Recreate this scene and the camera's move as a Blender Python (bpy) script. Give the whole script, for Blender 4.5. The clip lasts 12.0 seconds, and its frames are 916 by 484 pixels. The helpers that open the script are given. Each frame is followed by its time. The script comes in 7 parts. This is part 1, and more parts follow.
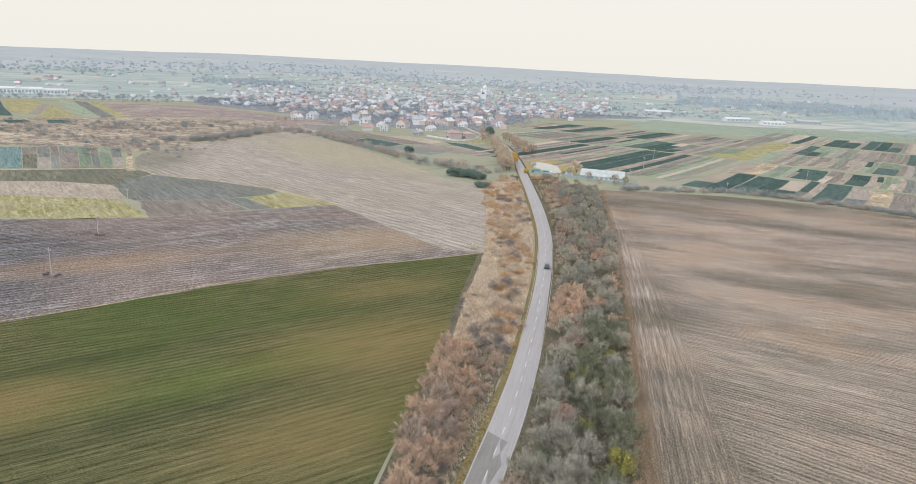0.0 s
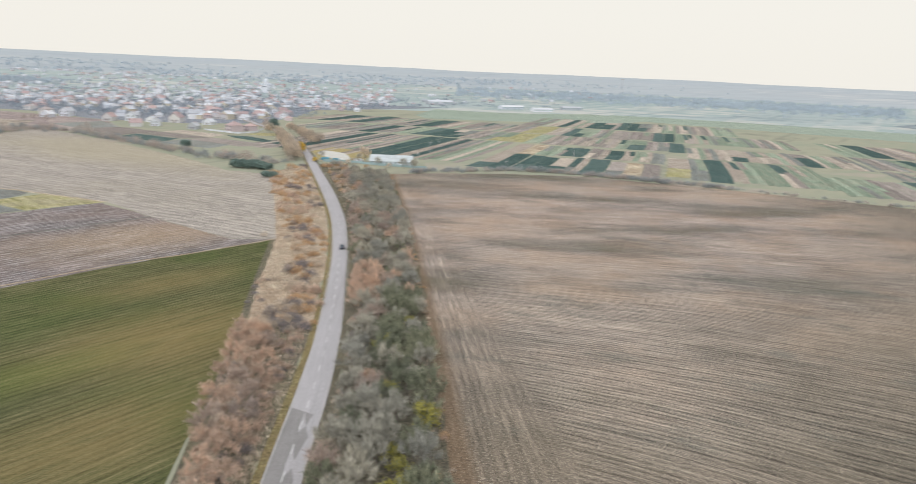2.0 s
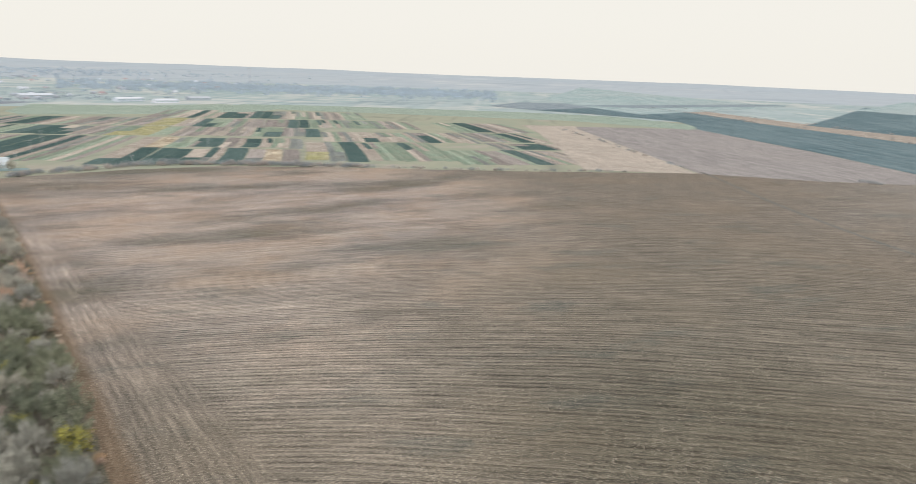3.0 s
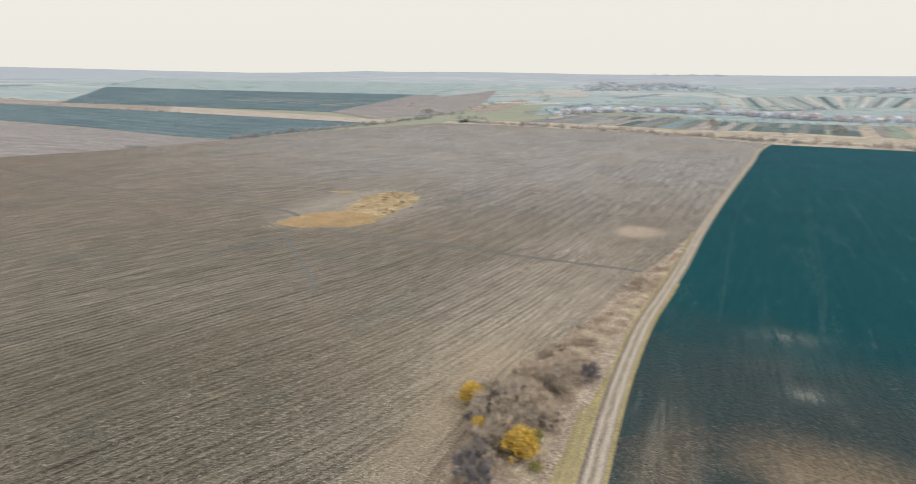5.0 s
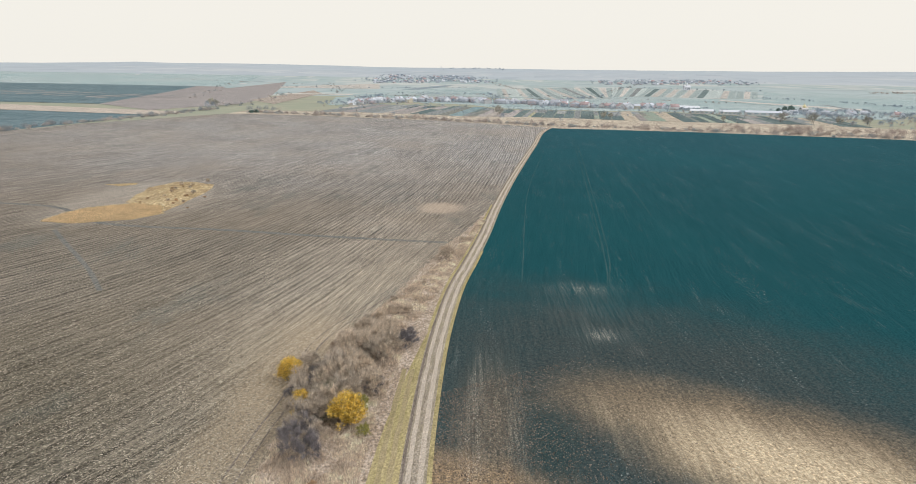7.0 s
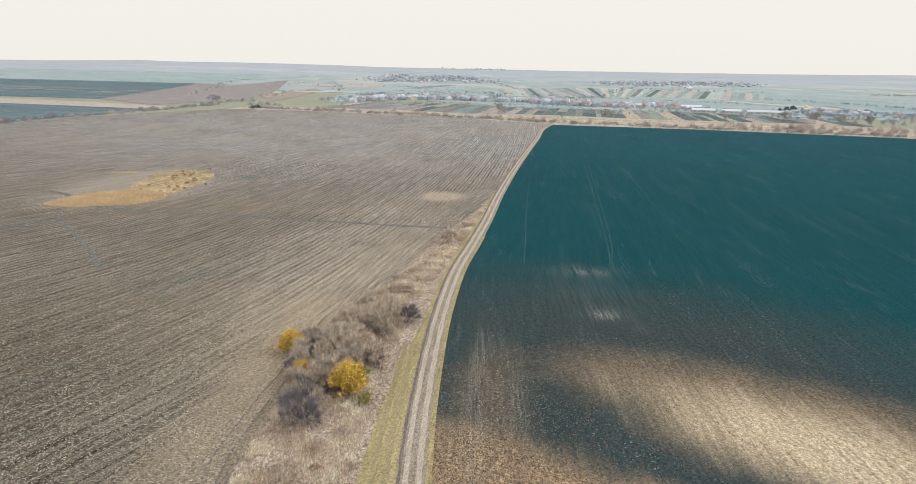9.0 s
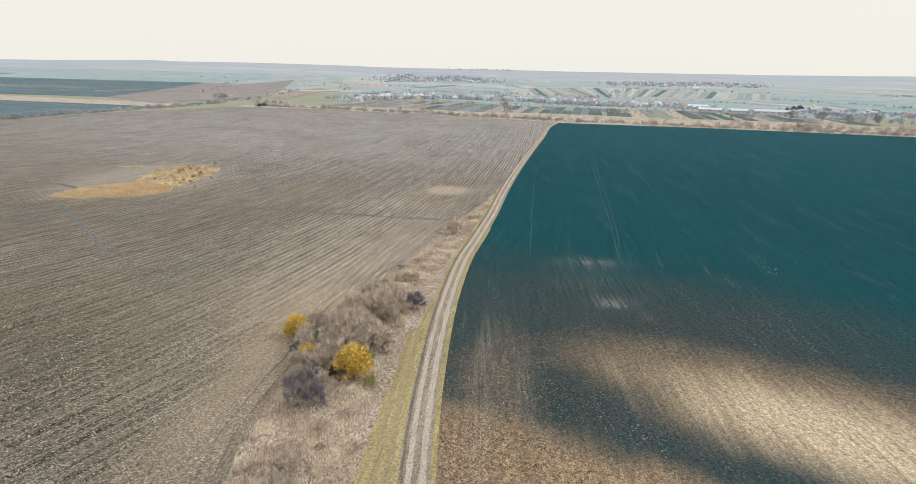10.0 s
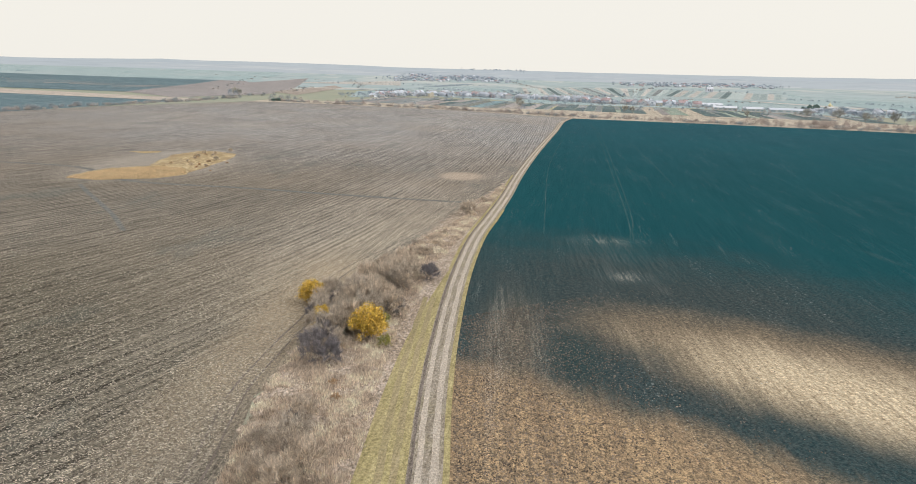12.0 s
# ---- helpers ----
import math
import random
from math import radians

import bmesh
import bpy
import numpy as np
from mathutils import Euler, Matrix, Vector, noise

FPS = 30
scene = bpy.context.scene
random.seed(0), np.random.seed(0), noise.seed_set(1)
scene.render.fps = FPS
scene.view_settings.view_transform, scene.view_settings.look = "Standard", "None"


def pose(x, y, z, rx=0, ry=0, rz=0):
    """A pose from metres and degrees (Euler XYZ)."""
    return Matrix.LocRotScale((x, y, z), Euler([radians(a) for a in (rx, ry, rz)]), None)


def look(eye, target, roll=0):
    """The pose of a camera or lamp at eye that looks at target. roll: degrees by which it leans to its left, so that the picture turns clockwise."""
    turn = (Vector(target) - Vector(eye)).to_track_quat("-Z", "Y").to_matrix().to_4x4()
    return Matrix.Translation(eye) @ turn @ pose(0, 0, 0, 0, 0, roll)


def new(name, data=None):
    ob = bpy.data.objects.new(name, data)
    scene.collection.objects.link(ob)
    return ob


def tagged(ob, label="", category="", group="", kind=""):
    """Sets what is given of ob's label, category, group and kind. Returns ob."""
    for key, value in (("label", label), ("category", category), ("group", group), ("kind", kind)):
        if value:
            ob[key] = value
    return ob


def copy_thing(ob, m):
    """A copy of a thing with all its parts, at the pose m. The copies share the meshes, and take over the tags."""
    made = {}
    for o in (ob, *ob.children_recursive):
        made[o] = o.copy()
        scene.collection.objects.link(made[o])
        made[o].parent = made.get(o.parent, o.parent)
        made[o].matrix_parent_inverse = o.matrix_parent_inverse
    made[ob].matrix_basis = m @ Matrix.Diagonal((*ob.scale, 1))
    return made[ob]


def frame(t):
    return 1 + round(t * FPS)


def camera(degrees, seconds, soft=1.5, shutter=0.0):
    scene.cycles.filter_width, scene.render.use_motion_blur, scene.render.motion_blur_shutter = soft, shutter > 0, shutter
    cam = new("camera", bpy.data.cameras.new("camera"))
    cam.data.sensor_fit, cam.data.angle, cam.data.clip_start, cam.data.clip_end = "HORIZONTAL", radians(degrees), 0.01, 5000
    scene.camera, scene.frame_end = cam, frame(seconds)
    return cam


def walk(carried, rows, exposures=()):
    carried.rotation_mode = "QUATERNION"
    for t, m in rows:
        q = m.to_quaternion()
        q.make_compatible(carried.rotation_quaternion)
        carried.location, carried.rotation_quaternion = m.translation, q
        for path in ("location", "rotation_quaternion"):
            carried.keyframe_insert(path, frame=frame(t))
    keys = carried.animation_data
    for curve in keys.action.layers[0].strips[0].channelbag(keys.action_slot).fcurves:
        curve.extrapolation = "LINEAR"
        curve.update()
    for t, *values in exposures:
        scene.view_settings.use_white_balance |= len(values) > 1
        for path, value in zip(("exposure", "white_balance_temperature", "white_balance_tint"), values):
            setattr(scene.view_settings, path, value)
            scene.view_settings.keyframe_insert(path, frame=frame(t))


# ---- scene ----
cam = camera(67.9, 12.0, soft=0.5, shutter=0.3)
PATH = [
    (0, (0.0, 0.0, 70.56), (0.002, 1.94, 70.073), 2.8),
    (0.5, (-0.214, -0.142, 69.251), (-0.207, 1.798, 68.765), 2.9),
    (1, (-0.261, -0.287, 67.811), (-0.263, 1.653, 67.325), 2.8),
    (1.2, (0.077, -0.471, 67.219), (0.071, 1.469, 66.732), 2.8),
    (1.5, (0.706, -0.79, 66.334), (0.825, 1.147, 65.85), 2.8),
    (1.8, (1.083, -1.057, 65.402), (1.5, 0.84, 64.924), 2.6),
    (2, (1.218, -1.2, 64.77), (1.803, 0.652, 64.295), 2.4),
    (2.5, (1.037, -1.337, 63.174), (2.094, 0.295, 62.705), 2.1),
    (2.7, (0.94, -1.251, 62.508), (2.166, 0.257, 62.04), 1.9),
    (3, (0.796, -1.052, 61.504), (2.223, 0.269, 61.037), 1.8),
    (3.2, (0.71, -0.92, 60.818), (2.265, 0.248, 60.352), 1.7),
    (4.8, (1.96, -0.537, 54.759), (3.887, -0.783, 54.281), 0.5),
    (5, (2.128, -0.268, 54.2), (4.014, -0.727, 53.718), 0.5),
    (5.2, (2.31, 0.051, 53.65), (4.136, -0.604, 53.163), 0.7),
    (5.5, (2.575, 0.569, 52.87), (4.325, -0.264, 52.379), 0.6),
    (5.7, (2.704, 0.85, 52.358), (4.422, -0.048, 51.867), 0.5),
    (6, (2.816, 1.137, 51.616), (4.51, 0.194, 51.125), 0.7),
    (6.5, (2.748, 1.346, 50.482), (4.421, 0.367, 49.99), 0.8),
    (7, (2.662, 1.459, 49.404), (4.326, 0.466, 48.911), 0.9),
    (7.2, (2.624, 1.501, 48.975), (4.287, 0.506, 48.481), 0.9),
    (8.8, (2.515, 1.905, 45.396), (4.18, 0.909, 44.91), 1.3),
    (9, (2.481, 1.939, 44.817), (4.147, 0.946, 44.327), 1.3),
    (9.5, (2.415, 2.032, 43.508), (4.085, 1.045, 43.02), 1.3),
    (10, (2.406, 2.072, 42.286), (4.08, 1.092, 41.798), 1.4),
    (10.5, (2.311, 2.221, 41.0), (3.99, 1.247, 40.515), 1.5),
    (11, (2.098, 2.42, 39.65), (3.781, 1.454, 39.166), 1.6),
    (11.5, (1.679, 2.74, 38.25), (3.367, 1.782, 37.767), 1.6),
    (12, (1.144, 3.221, 37.003), (2.836, 2.27, 36.517), 1.7),
]
walk(cam, [(t, look(eye, target, roll)) for t, eye, target, roll in PATH], [(0, 0.0), (3.2, 0.0), (5.0, -0.07), (5.7, -0.07), (7.0, 0.0), (12.0, 0.0)])

# ---- world, sun ----
world = bpy.data.worlds.new("overcast_sky")
scene.world = world
world.use_nodes = True
wn, wl = world.node_tree.nodes, world.node_tree.links
sky = wn.new("ShaderNodeTexSky")
sky.sky_type, sky.sun_disc = "NISHITA", False
sky.sun_elevation, sky.sun_rotation = radians(38), radians(215)
sky.air_density, sky.dust_density = 1.0, 4.0
dim = wn.new("ShaderNodeVectorMath")
dim.operation = "SCALE"
dim.inputs["Scale"].default_value = 0.08
wl.new(sky.outputs[0], dim.inputs[0])
cloud = wn.new("ShaderNodeMix")
cloud.data_type = "RGBA"
cloud.inputs["Factor"].default_value = 0.93
cloud.inputs["B"].default_value = (0.955, 0.925, 0.855, 1)
wl.new(dim.outputs[0], cloud.inputs["A"])
wl.new(cloud.outputs["Result"], wn["Background"].inputs["Color"])
wn["Background"].inputs["Strength"].default_value = 1.0

sun = new("sun", bpy.data.lights.new("sun", "SUN"))
sun.data.energy, sun.data.angle, sun.data.color = 1.1, radians(20), (0.97, 0.96, 0.95)
sun.matrix_world = look((0, 0, 300), (0 + 300 * math.sin(radians(35)), 300 * math.cos(radians(35)), 65))

# ---- materials ----


class Nodes:
    """A node material with a few short ways to add nodes."""

    def __init__(self, name, rough=0.9, metal=0.0, spec=0.2):
        self.m = bpy.data.materials.new(name)
        self.m.use_nodes = True
        self.t = self.m.node_tree
        self.b = self.t.nodes["Principled BSDF"]
        self.b.inputs["Roughness"].default_value = rough
        self.b.inputs["Metallic"].default_value = metal
        self.b.inputs["Specular IOR Level"].default_value = spec

    def add(self, kind):
        return self.t.nodes.new(kind)

    def join(self, a, b):
        self.t.links.new(a, b)

    def pos(self):
        return self.add("ShaderNodeTexCoord").outputs["Object"]

    def turned(self, vec, az):
        n = self.add("ShaderNodeMapping")
        n.inputs["Rotation"].default_value = (0, 0, radians(az))
        self.join(vec, n.inputs["Vector"])
        return n.outputs[0]

    def scaled(self, vec, sx, sy, sz=1.0):
        n = self.add("ShaderNodeMapping")
        n.inputs["Scale"].default_value = (sx, sy, sz)
        self.join(vec, n.inputs["Vector"])
        return n.outputs[0]

    def noise(self, vec, scale, detail=4.0, rough=0.6, distort=0.0):
        n = self.add("ShaderNodeTexNoise")
        n.inputs["Scale"].default_value, n.inputs["Detail"].default_value = scale, detail
        n.inputs["Roughness"].default_value, n.inputs["Distortion"].default_value = rough, distort
        self.join(vec, n.inputs["Vector"])
        return n.outputs["Fac"]

    def math(self, op, a, b=0.0, clamp=False):
        n = self.add("ShaderNodeMath")
        n.operation, n.use_clamp = op, clamp
        for i, v in enumerate((a, b)):
            if isinstance(v, (int, float)):
                n.inputs[i].default_value = v
            else:
                self.join(v, n.inputs[i])
        return n.outputs[0]

    def span(self, v, lo, hi, to_lo=0.0, to_hi=1.0):
        n = self.add("ShaderNodeMapRange")
        n.interpolation_type = "SMOOTHSTEP"
        for i, x in enumerate((lo, hi, to_lo, to_hi)):
            n.inputs[i + 1].default_value = x
        self.join(v, n.inputs[0])
        return n.outputs[0]

    def ramp(self, v, stops):
        n = self.add("ShaderNodeValToRGB")
        while len(n.color_ramp.elements) < len(stops):
            n.color_ramp.elements.new(0.5)
        for e, (at, c) in zip(n.color_ramp.elements, stops):
            e.position, e.color = at, (*c, 1)
        self.join(v, n.inputs[0])
        return n.outputs[0]

    def mix(self, fac, a, b, blend="MIX"):
        n = self.add("ShaderNodeMix")
        n.data_type, n.blend_type = "RGBA", blend
        for key, v in (("Factor", fac), ("A", a), ("B", b)):
            if isinstance(v, tuple):
                n.inputs[key].default_value = (*v, 1)
            elif isinstance(v, (int, float)):
                n.inputs[key].default_value = v
            else:
                self.join(v, n.inputs[key])
        return n.outputs["Result"]

    def bump(self, height, strength, dist=0.1):
        n = self.add("ShaderNodeBump")
        n.inputs["Strength"].default_value, n.inputs["Distance"].default_value = strength, dist
        self.join(height, n.inputs["Height"])
        self.join(n.outputs[0], self.b.inputs["Normal"])

    def colour(self, c):
        if isinstance(c, tuple):
            self.b.inputs["Base Color"].default_value = (*c, 1)
        else:
            self.join(c, self.b.inputs["Base Color"])
        return self

    def ellipse(self, vec, cx, cy, rx, ry, az, inner=0.5, outer=1.1, wobble=None, amount=0.0):
        """1 inside a turned ellipse with soft edges, 0 outside."""
        mv = self.add("ShaderNodeMapping")
        mv.inputs["Location"].default_value = (-cx, -cy, 0)
        self.join(vec, mv.inputs["Vector"])
        v = self.scaled(self.turned(mv.outputs[0], az), 1 / rx, 1 / ry, 0)
        ln = self.add("ShaderNodeVectorMath")
        ln.operation = "LENGTH"
        self.join(v, ln.inputs[0])
        d = ln.outputs["Value"]
        if wobble is not None:
            d = self.math("ADD", d, self.math("MULTIPLY", self.math("SUBTRACT", wobble, 0.5), amount))
        return self.span(d, inner, outer, 1.0, 0.0)


def cooler(c, much=1.0):
    """The overcast light is warm; soils and grass are a shade cooler than it."""
    return c[0] * (1 - 0.065 * much), c[1], min(1.0, c[2] * (1 + 0.24 * much))


def axes(n, vec):
    s = n.add("ShaderNodeSeparateXYZ")
    n.join(vec, s.inputs[0])
    return s.outputs["X"], s.outputs["Y"]


def plane(n, x, y):
    k = n.add("ShaderNodeCombineXYZ")
    for v, key in ((x, "X"), (y, "Y")):
        if isinstance(v, (int, float)):
            k.inputs[key].default_value = v
        else:
            n.join(v, k.inputs[key])
    return k.outputs[0]


def furrows(n, q, pitch, along):
    """Parallel rows, each with a tone of its own that drifts along it: tone and cross profile."""
    x, y = axes(n, q)
    drift = n.noise(n.scaled(q, 0.08 / pitch, along * 0.6), 1.0, 3, 0.6)
    u = n.math("ADD", n.math("MULTIPLY", x, 1 / pitch), n.math("MULTIPLY", drift, 1.2))
    k = n.math("FLOOR", u)
    tone = n.noise(plane(n, n.math("MULTIPLY", k, 7.31), n.math("MULTIPLY", y, along)), 1.0, 4, 0.65)
    return tone, n.math("SINE", n.math("MULTIPLY", n.math("FRACT", u), 3.1416))


def drill_rows(n, q, c, pitch, width, deep, pale, dark, light, grain, finer):
    """Evenly spaced thin furrows between ridges with straw on them, each furrow broken and of its own depth."""
    x, y = axes(n, q)
    sway = n.noise(n.scaled(q, 0.05, 0.03), 1.0, 3, 0.5)
    u = n.math("ADD", n.math("MULTIPLY", x, 1 / pitch), n.math("MULTIPLY", sway, 0.5 / pitch))
    k, f = n.math("FLOOR", u), n.math("FRACT", u)
    off = n.math("ABSOLUTE", n.math("SUBTRACT", f, 0.5))
    own = n.noise(plane(n, n.math("MULTIPLY", k, 5.37), n.math("MULTIPLY", y, 0.06)), 1.0, 6, 0.75)
    cut = n.math("MULTIPLY", n.span(off, 0.5 * width + 0.07, 0.5 * width - 0.05), n.span(own, 0.36, 0.60))
    c = n.mix(n.math("MULTIPLY", n.math("MULTIPLY", cut, n.span(grain, 0.66, 0.46)), deep), c, tuple(v * 0.6 for v in dark))
    top = n.math("MULTIPLY", n.span(off, 0.28, 0.42), n.span(own, 0.62, 0.40))
    return n.mix(n.math("MULTIPLY", n.math("MULTIPLY", top, n.span(finer, 0.42, 0.60)), pale), c, light)


def soil(name, dark, mid, light, blot, az, across=1.0, along=0.03, blotch=0.012, much=0.5, clod=2.2, bump=0.35, extra=None, random_tint=0.0, lo=0.41, hi=0.59, others=None, flecks=0.0, cool=True, lines=0.0, period=2.4, bend=None, speckle=1.0, drills=()):
    """Tilled or sown ground with rows along the bearing az: single rows, fine and broad streaks, clods and large stains."""
    n = Nodes(name, 1.0, 0, 0.0)
    if cool:
        dark, mid, light, blot = (cooler(c, float(cool)) for c in (dark, mid, light, blot))
    p = n.pos()
    grain = n.noise(p, clod, 6, 0.75)
    stain = n.noise(p, blotch, 5, 0.55)

    def pattern(q, furrow=1.0):
        fine = n.noise(n.scaled(q, across, along), 1.0, 6, 0.7)
        finer = n.noise(n.scaled(q, across * 3.1, along * 2.5), 1.0, 5, 0.7)
        broad = n.noise(n.scaled(q, across * 0.13, along * 0.35), 1.0, 4, 0.6)
        v = n.math("ADD", n.math("ADD", n.math("MULTIPLY", fine, 0.17), n.math("MULTIPLY", finer, 0.27)), n.math("ADD", n.math("MULTIPLY", broad, 0.10), n.math("MULTIPLY", grain, 0.46)))
        c = n.ramp(v, ((lo, dark), (0.5, mid), (hi, light)))
        for pitch, share in ((period, 0.9), (period * 2.3, 0.85)) if lines else ():
            tone, rib = furrows(n, q, pitch, along * 2.4)
            edge = 0.45 if pitch == period else 0.62
            low = n.math("MULTIPLY", n.span(tone, 0.51, 0.42), n.math("MULTIPLY", n.span(rib, edge, 0.98), n.math("MULTIPLY", n.span(grain, 0.36, 0.52), lines * share)))
            c = n.mix(low, c, n.mix(0.8, c, tuple(x * 0.75 for x in dark)))
            high = n.math("MULTIPLY", n.span(tone, 0.51, 0.61), n.math("MULTIPLY", n.span(rib, edge, 0.98), n.math("MULTIPLY", n.span(finer, 0.40, 0.56), lines * share * 0.8)))
            c = n.mix(high, c, light)
        for pitch, width, deep, pale in drills:
            c = drill_rows(n, q, c, pitch, width, deep * furrow, pale, dark, light, grain, finer)
        return c, fine, finer

    q = n.turned(p, az)
    if bend:
        q = bend(n, p, q)
    c, fine, finer = pattern(q)
    for mask, q2 in others(n, p) if others else ():
        c = n.mix(mask, c, pattern(q2, 0.3)[0])
    c = n.mix(n.math("MULTIPLY", n.span(stain, 0.42, 0.66), much), c, n.mix(0.5, c, blot))
    if random_tint:
        info = n.add("ShaderNodeObjectInfo")
        c = n.mix(random_tint, c, n.ramp(info.outputs["Random"], ((0.0, tuple(x * 0.7 for x in mid)), (0.5, mid), (1.0, tuple(min(1, x * 1.35) for x in light)))))
    if extra:
        c = extra(n, p, q, c, fine, grain)
    if flecks:
        bit = n.noise(n.scaled(n.turned(p, az + 25), 7.0, 3.0), 1.0, 2, 0.5)
        c = n.mix(n.math("MULTIPLY", n.span(bit, 0.58, 0.68), n.math("MULTIPLY", n.span(finer, 0.38, 0.54), flecks)), c, (0.56, 0.49, 0.39))
    speck = n.noise(p, max(clod * 0.9, 1.3), 4, 0.95)
    c = n.mix(speckle, c, n.ramp(speck, ((0.37, (0.44, 0.45, 0.47)), (0.5, (1.0, 1.0, 1.0)), (0.63, (1.62, 1.58, 1.52)))), "MULTIPLY")
    n.colour(c)
    n.bump(n.math("ADD", n.math("MULTIPLY", finer, 0.7), n.math("MULTIPLY", grain, 0.6)), bump, 0.3)
    return n.m


def plain(name, c, rough=0.8, metal=0.0, vary=0.15, scale=0.6, spec=0.2, bump=0.0, island=0.0, tint=0.0):
    """One colour, uneven at two scales, with an own tint by thing or by piece."""
    n = Nodes(name, rough, metal, spec)
    p = n.pos()
    v = n.math("ADD", n.math("MULTIPLY", n.noise(p, scale, 4), 0.6), n.math("MULTIPLY", n.noise(p, scale * 7, 4), 0.4))
    c = (c[0] * 0.96, c[1], min(1.0, c[2] * 1.10))
    lo, hi = tuple(x * (1 - 1.6 * vary) for x in c), tuple(min(1, x * (1 + 1.6 * vary)) for x in c)
    col = n.ramp(v, ((0.33, lo), (0.5, c), (0.67, hi)))
    if island:
        g = n.add("ShaderNodeNewGeometry")
        col = n.mix(1.0, col, n.ramp(g.outputs["Random Per Island"], ((0, (1 - island,) * 3), (1, (1 + island,) * 3))), "MULTIPLY")
    if tint:
        g = n.add("ShaderNodeObjectInfo")
        col = n.mix(1.0, col, n.ramp(g.outputs["Random"], ((0, (1 - tint, 1 - tint * 0.9, 1 - tint * 0.7)), (1, (1 + tint, 1 + tint * 0.8, 1 + tint * 0.6)))), "MULTIPLY")
    n.colour(col)
    if bump:
        n.bump(v, bump)
    return n.m


# big stubble field between the road belt and the dirt track
def big_field_marks(n, p, q, c, fine, grain):
    wob = n.noise(p, 0.03, 4)
    bands = n.noise(n.scaled(n.turned(p, 104), 0.026, 0.009), 1.0, 5, 0.55)
    north = n.ellipse(p, 150, 300, 190, 250, 60, 0.55, 1.1, wob, 0.5)
    c = n.mix(n.math("MULTIPLY", north, n.span(bands, 0.42, 0.60)), c, (1.50, 1.42, 1.36), "MULTIPLY")
    c = n.mix(n.math("MULTIPLY", north, n.span(bands, 0.48, 0.36)), c, (0.74, 0.78, 0.74), "MULTIPLY")
    c = n.mix(n.math("MULTIPLY", north, n.span(wob, 0.35, 0.6)), c, (1.05, 1.12, 1.20), "MULTIPLY")
    # Brightens the north of the field.
    pale_north = n.ellipse(p, 125, 250, 175, 250, 60, 0.4, 1.05, wob, 0.6)
    c = n.mix(pale_north, c, (1.24, 1.19, 1.23), "MULTIPLY")
    # Distance haze in the colour: all outside this near ellipse is brightened.
    haze_free = n.ellipse(p, 80, 40, 300, 300, 0, 0.2, 1.0, wob, 0.25)
    c = n.mix(n.math("SUBTRACT", 1.0, haze_free), c, (1.10, 1.07, 1.10), "MULTIPLY")
    # Haze painted on the far side of the field, brighter and bluer.
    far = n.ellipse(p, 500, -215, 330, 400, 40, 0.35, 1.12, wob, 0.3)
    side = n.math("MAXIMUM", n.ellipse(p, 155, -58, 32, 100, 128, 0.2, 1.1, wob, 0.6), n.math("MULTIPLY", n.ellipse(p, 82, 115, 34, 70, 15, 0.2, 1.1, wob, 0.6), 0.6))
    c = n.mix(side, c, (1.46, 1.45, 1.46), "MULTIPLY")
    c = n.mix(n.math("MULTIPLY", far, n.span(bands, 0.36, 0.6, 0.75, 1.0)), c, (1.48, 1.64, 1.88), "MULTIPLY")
    wet = n.noise(n.scaled(n.turned(p, 125), 0.06, 0.025), 1.0, 6, 0.7)
    c = n.mix(n.math("MULTIPLY", n.span(wet, 0.53, 0.66), 0.4), c, (0.13, 0.15, 0.15))
    pale = n.ellipse(p, 216, -118, 13, 11, 40, 0.4, 1.0, grain, 1.2)
    c = n.mix(n.math("MULTIPLY", pale, 0.7), c, (0.50, 0.41, 0.34))
    # Darker over a broad near part of the field.
    dark_part = n.ellipse(p, 110, 30, 60, 66, 20, 0.2, 1.1, wob, 0.6)
    c = n.mix(n.math("MULTIPLY", dark_part, 0.75), c, n.mix(1.0, c, (0.58, 0.60, 0.56), "MULTIPLY"))
    foot = n.ellipse(p, 92, -18, 9, 52, 124, 0.3, 1.1, wob, 0.6)
    c = n.mix(n.math("MULTIPLY", foot, 0.5), c, (0.36, 0.295, 0.225))
    x, y = axes(n, p)
    t = n.math("SUBTRACT", y, 40.0)
    d = n.math("SUBTRACT", x, n.math("ADD", 22.0, n.math("MULTIPLY", t, n.math("SUBTRACT", 0.1955, n.math("MULTIPLY", t, 0.00006)))))
    edge = n.math("ADD", d, n.math("MULTIPLY", n.math("SUBTRACT", grain, 0.5), 8.0))
    c = n.mix(n.math("MULTIPLY", n.span(d, 14.0, 26.0, 1.0, 0.0), 0.8), c, (0.90, 0.89, 0.88), "MULTIPLY")
    c = n.mix(n.math("MULTIPLY", n.span(edge, 2.0, 5.5, 1.0, 0.0), 0.7), c, (0.205, 0.145, 0.10))
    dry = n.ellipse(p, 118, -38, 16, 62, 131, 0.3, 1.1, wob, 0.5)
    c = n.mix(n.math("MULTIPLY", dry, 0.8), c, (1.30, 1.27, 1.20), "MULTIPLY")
    rim = n.ellipse(p, 282, -24, 30, 50, 128, 0.55, 1.1, wob, 0.5)
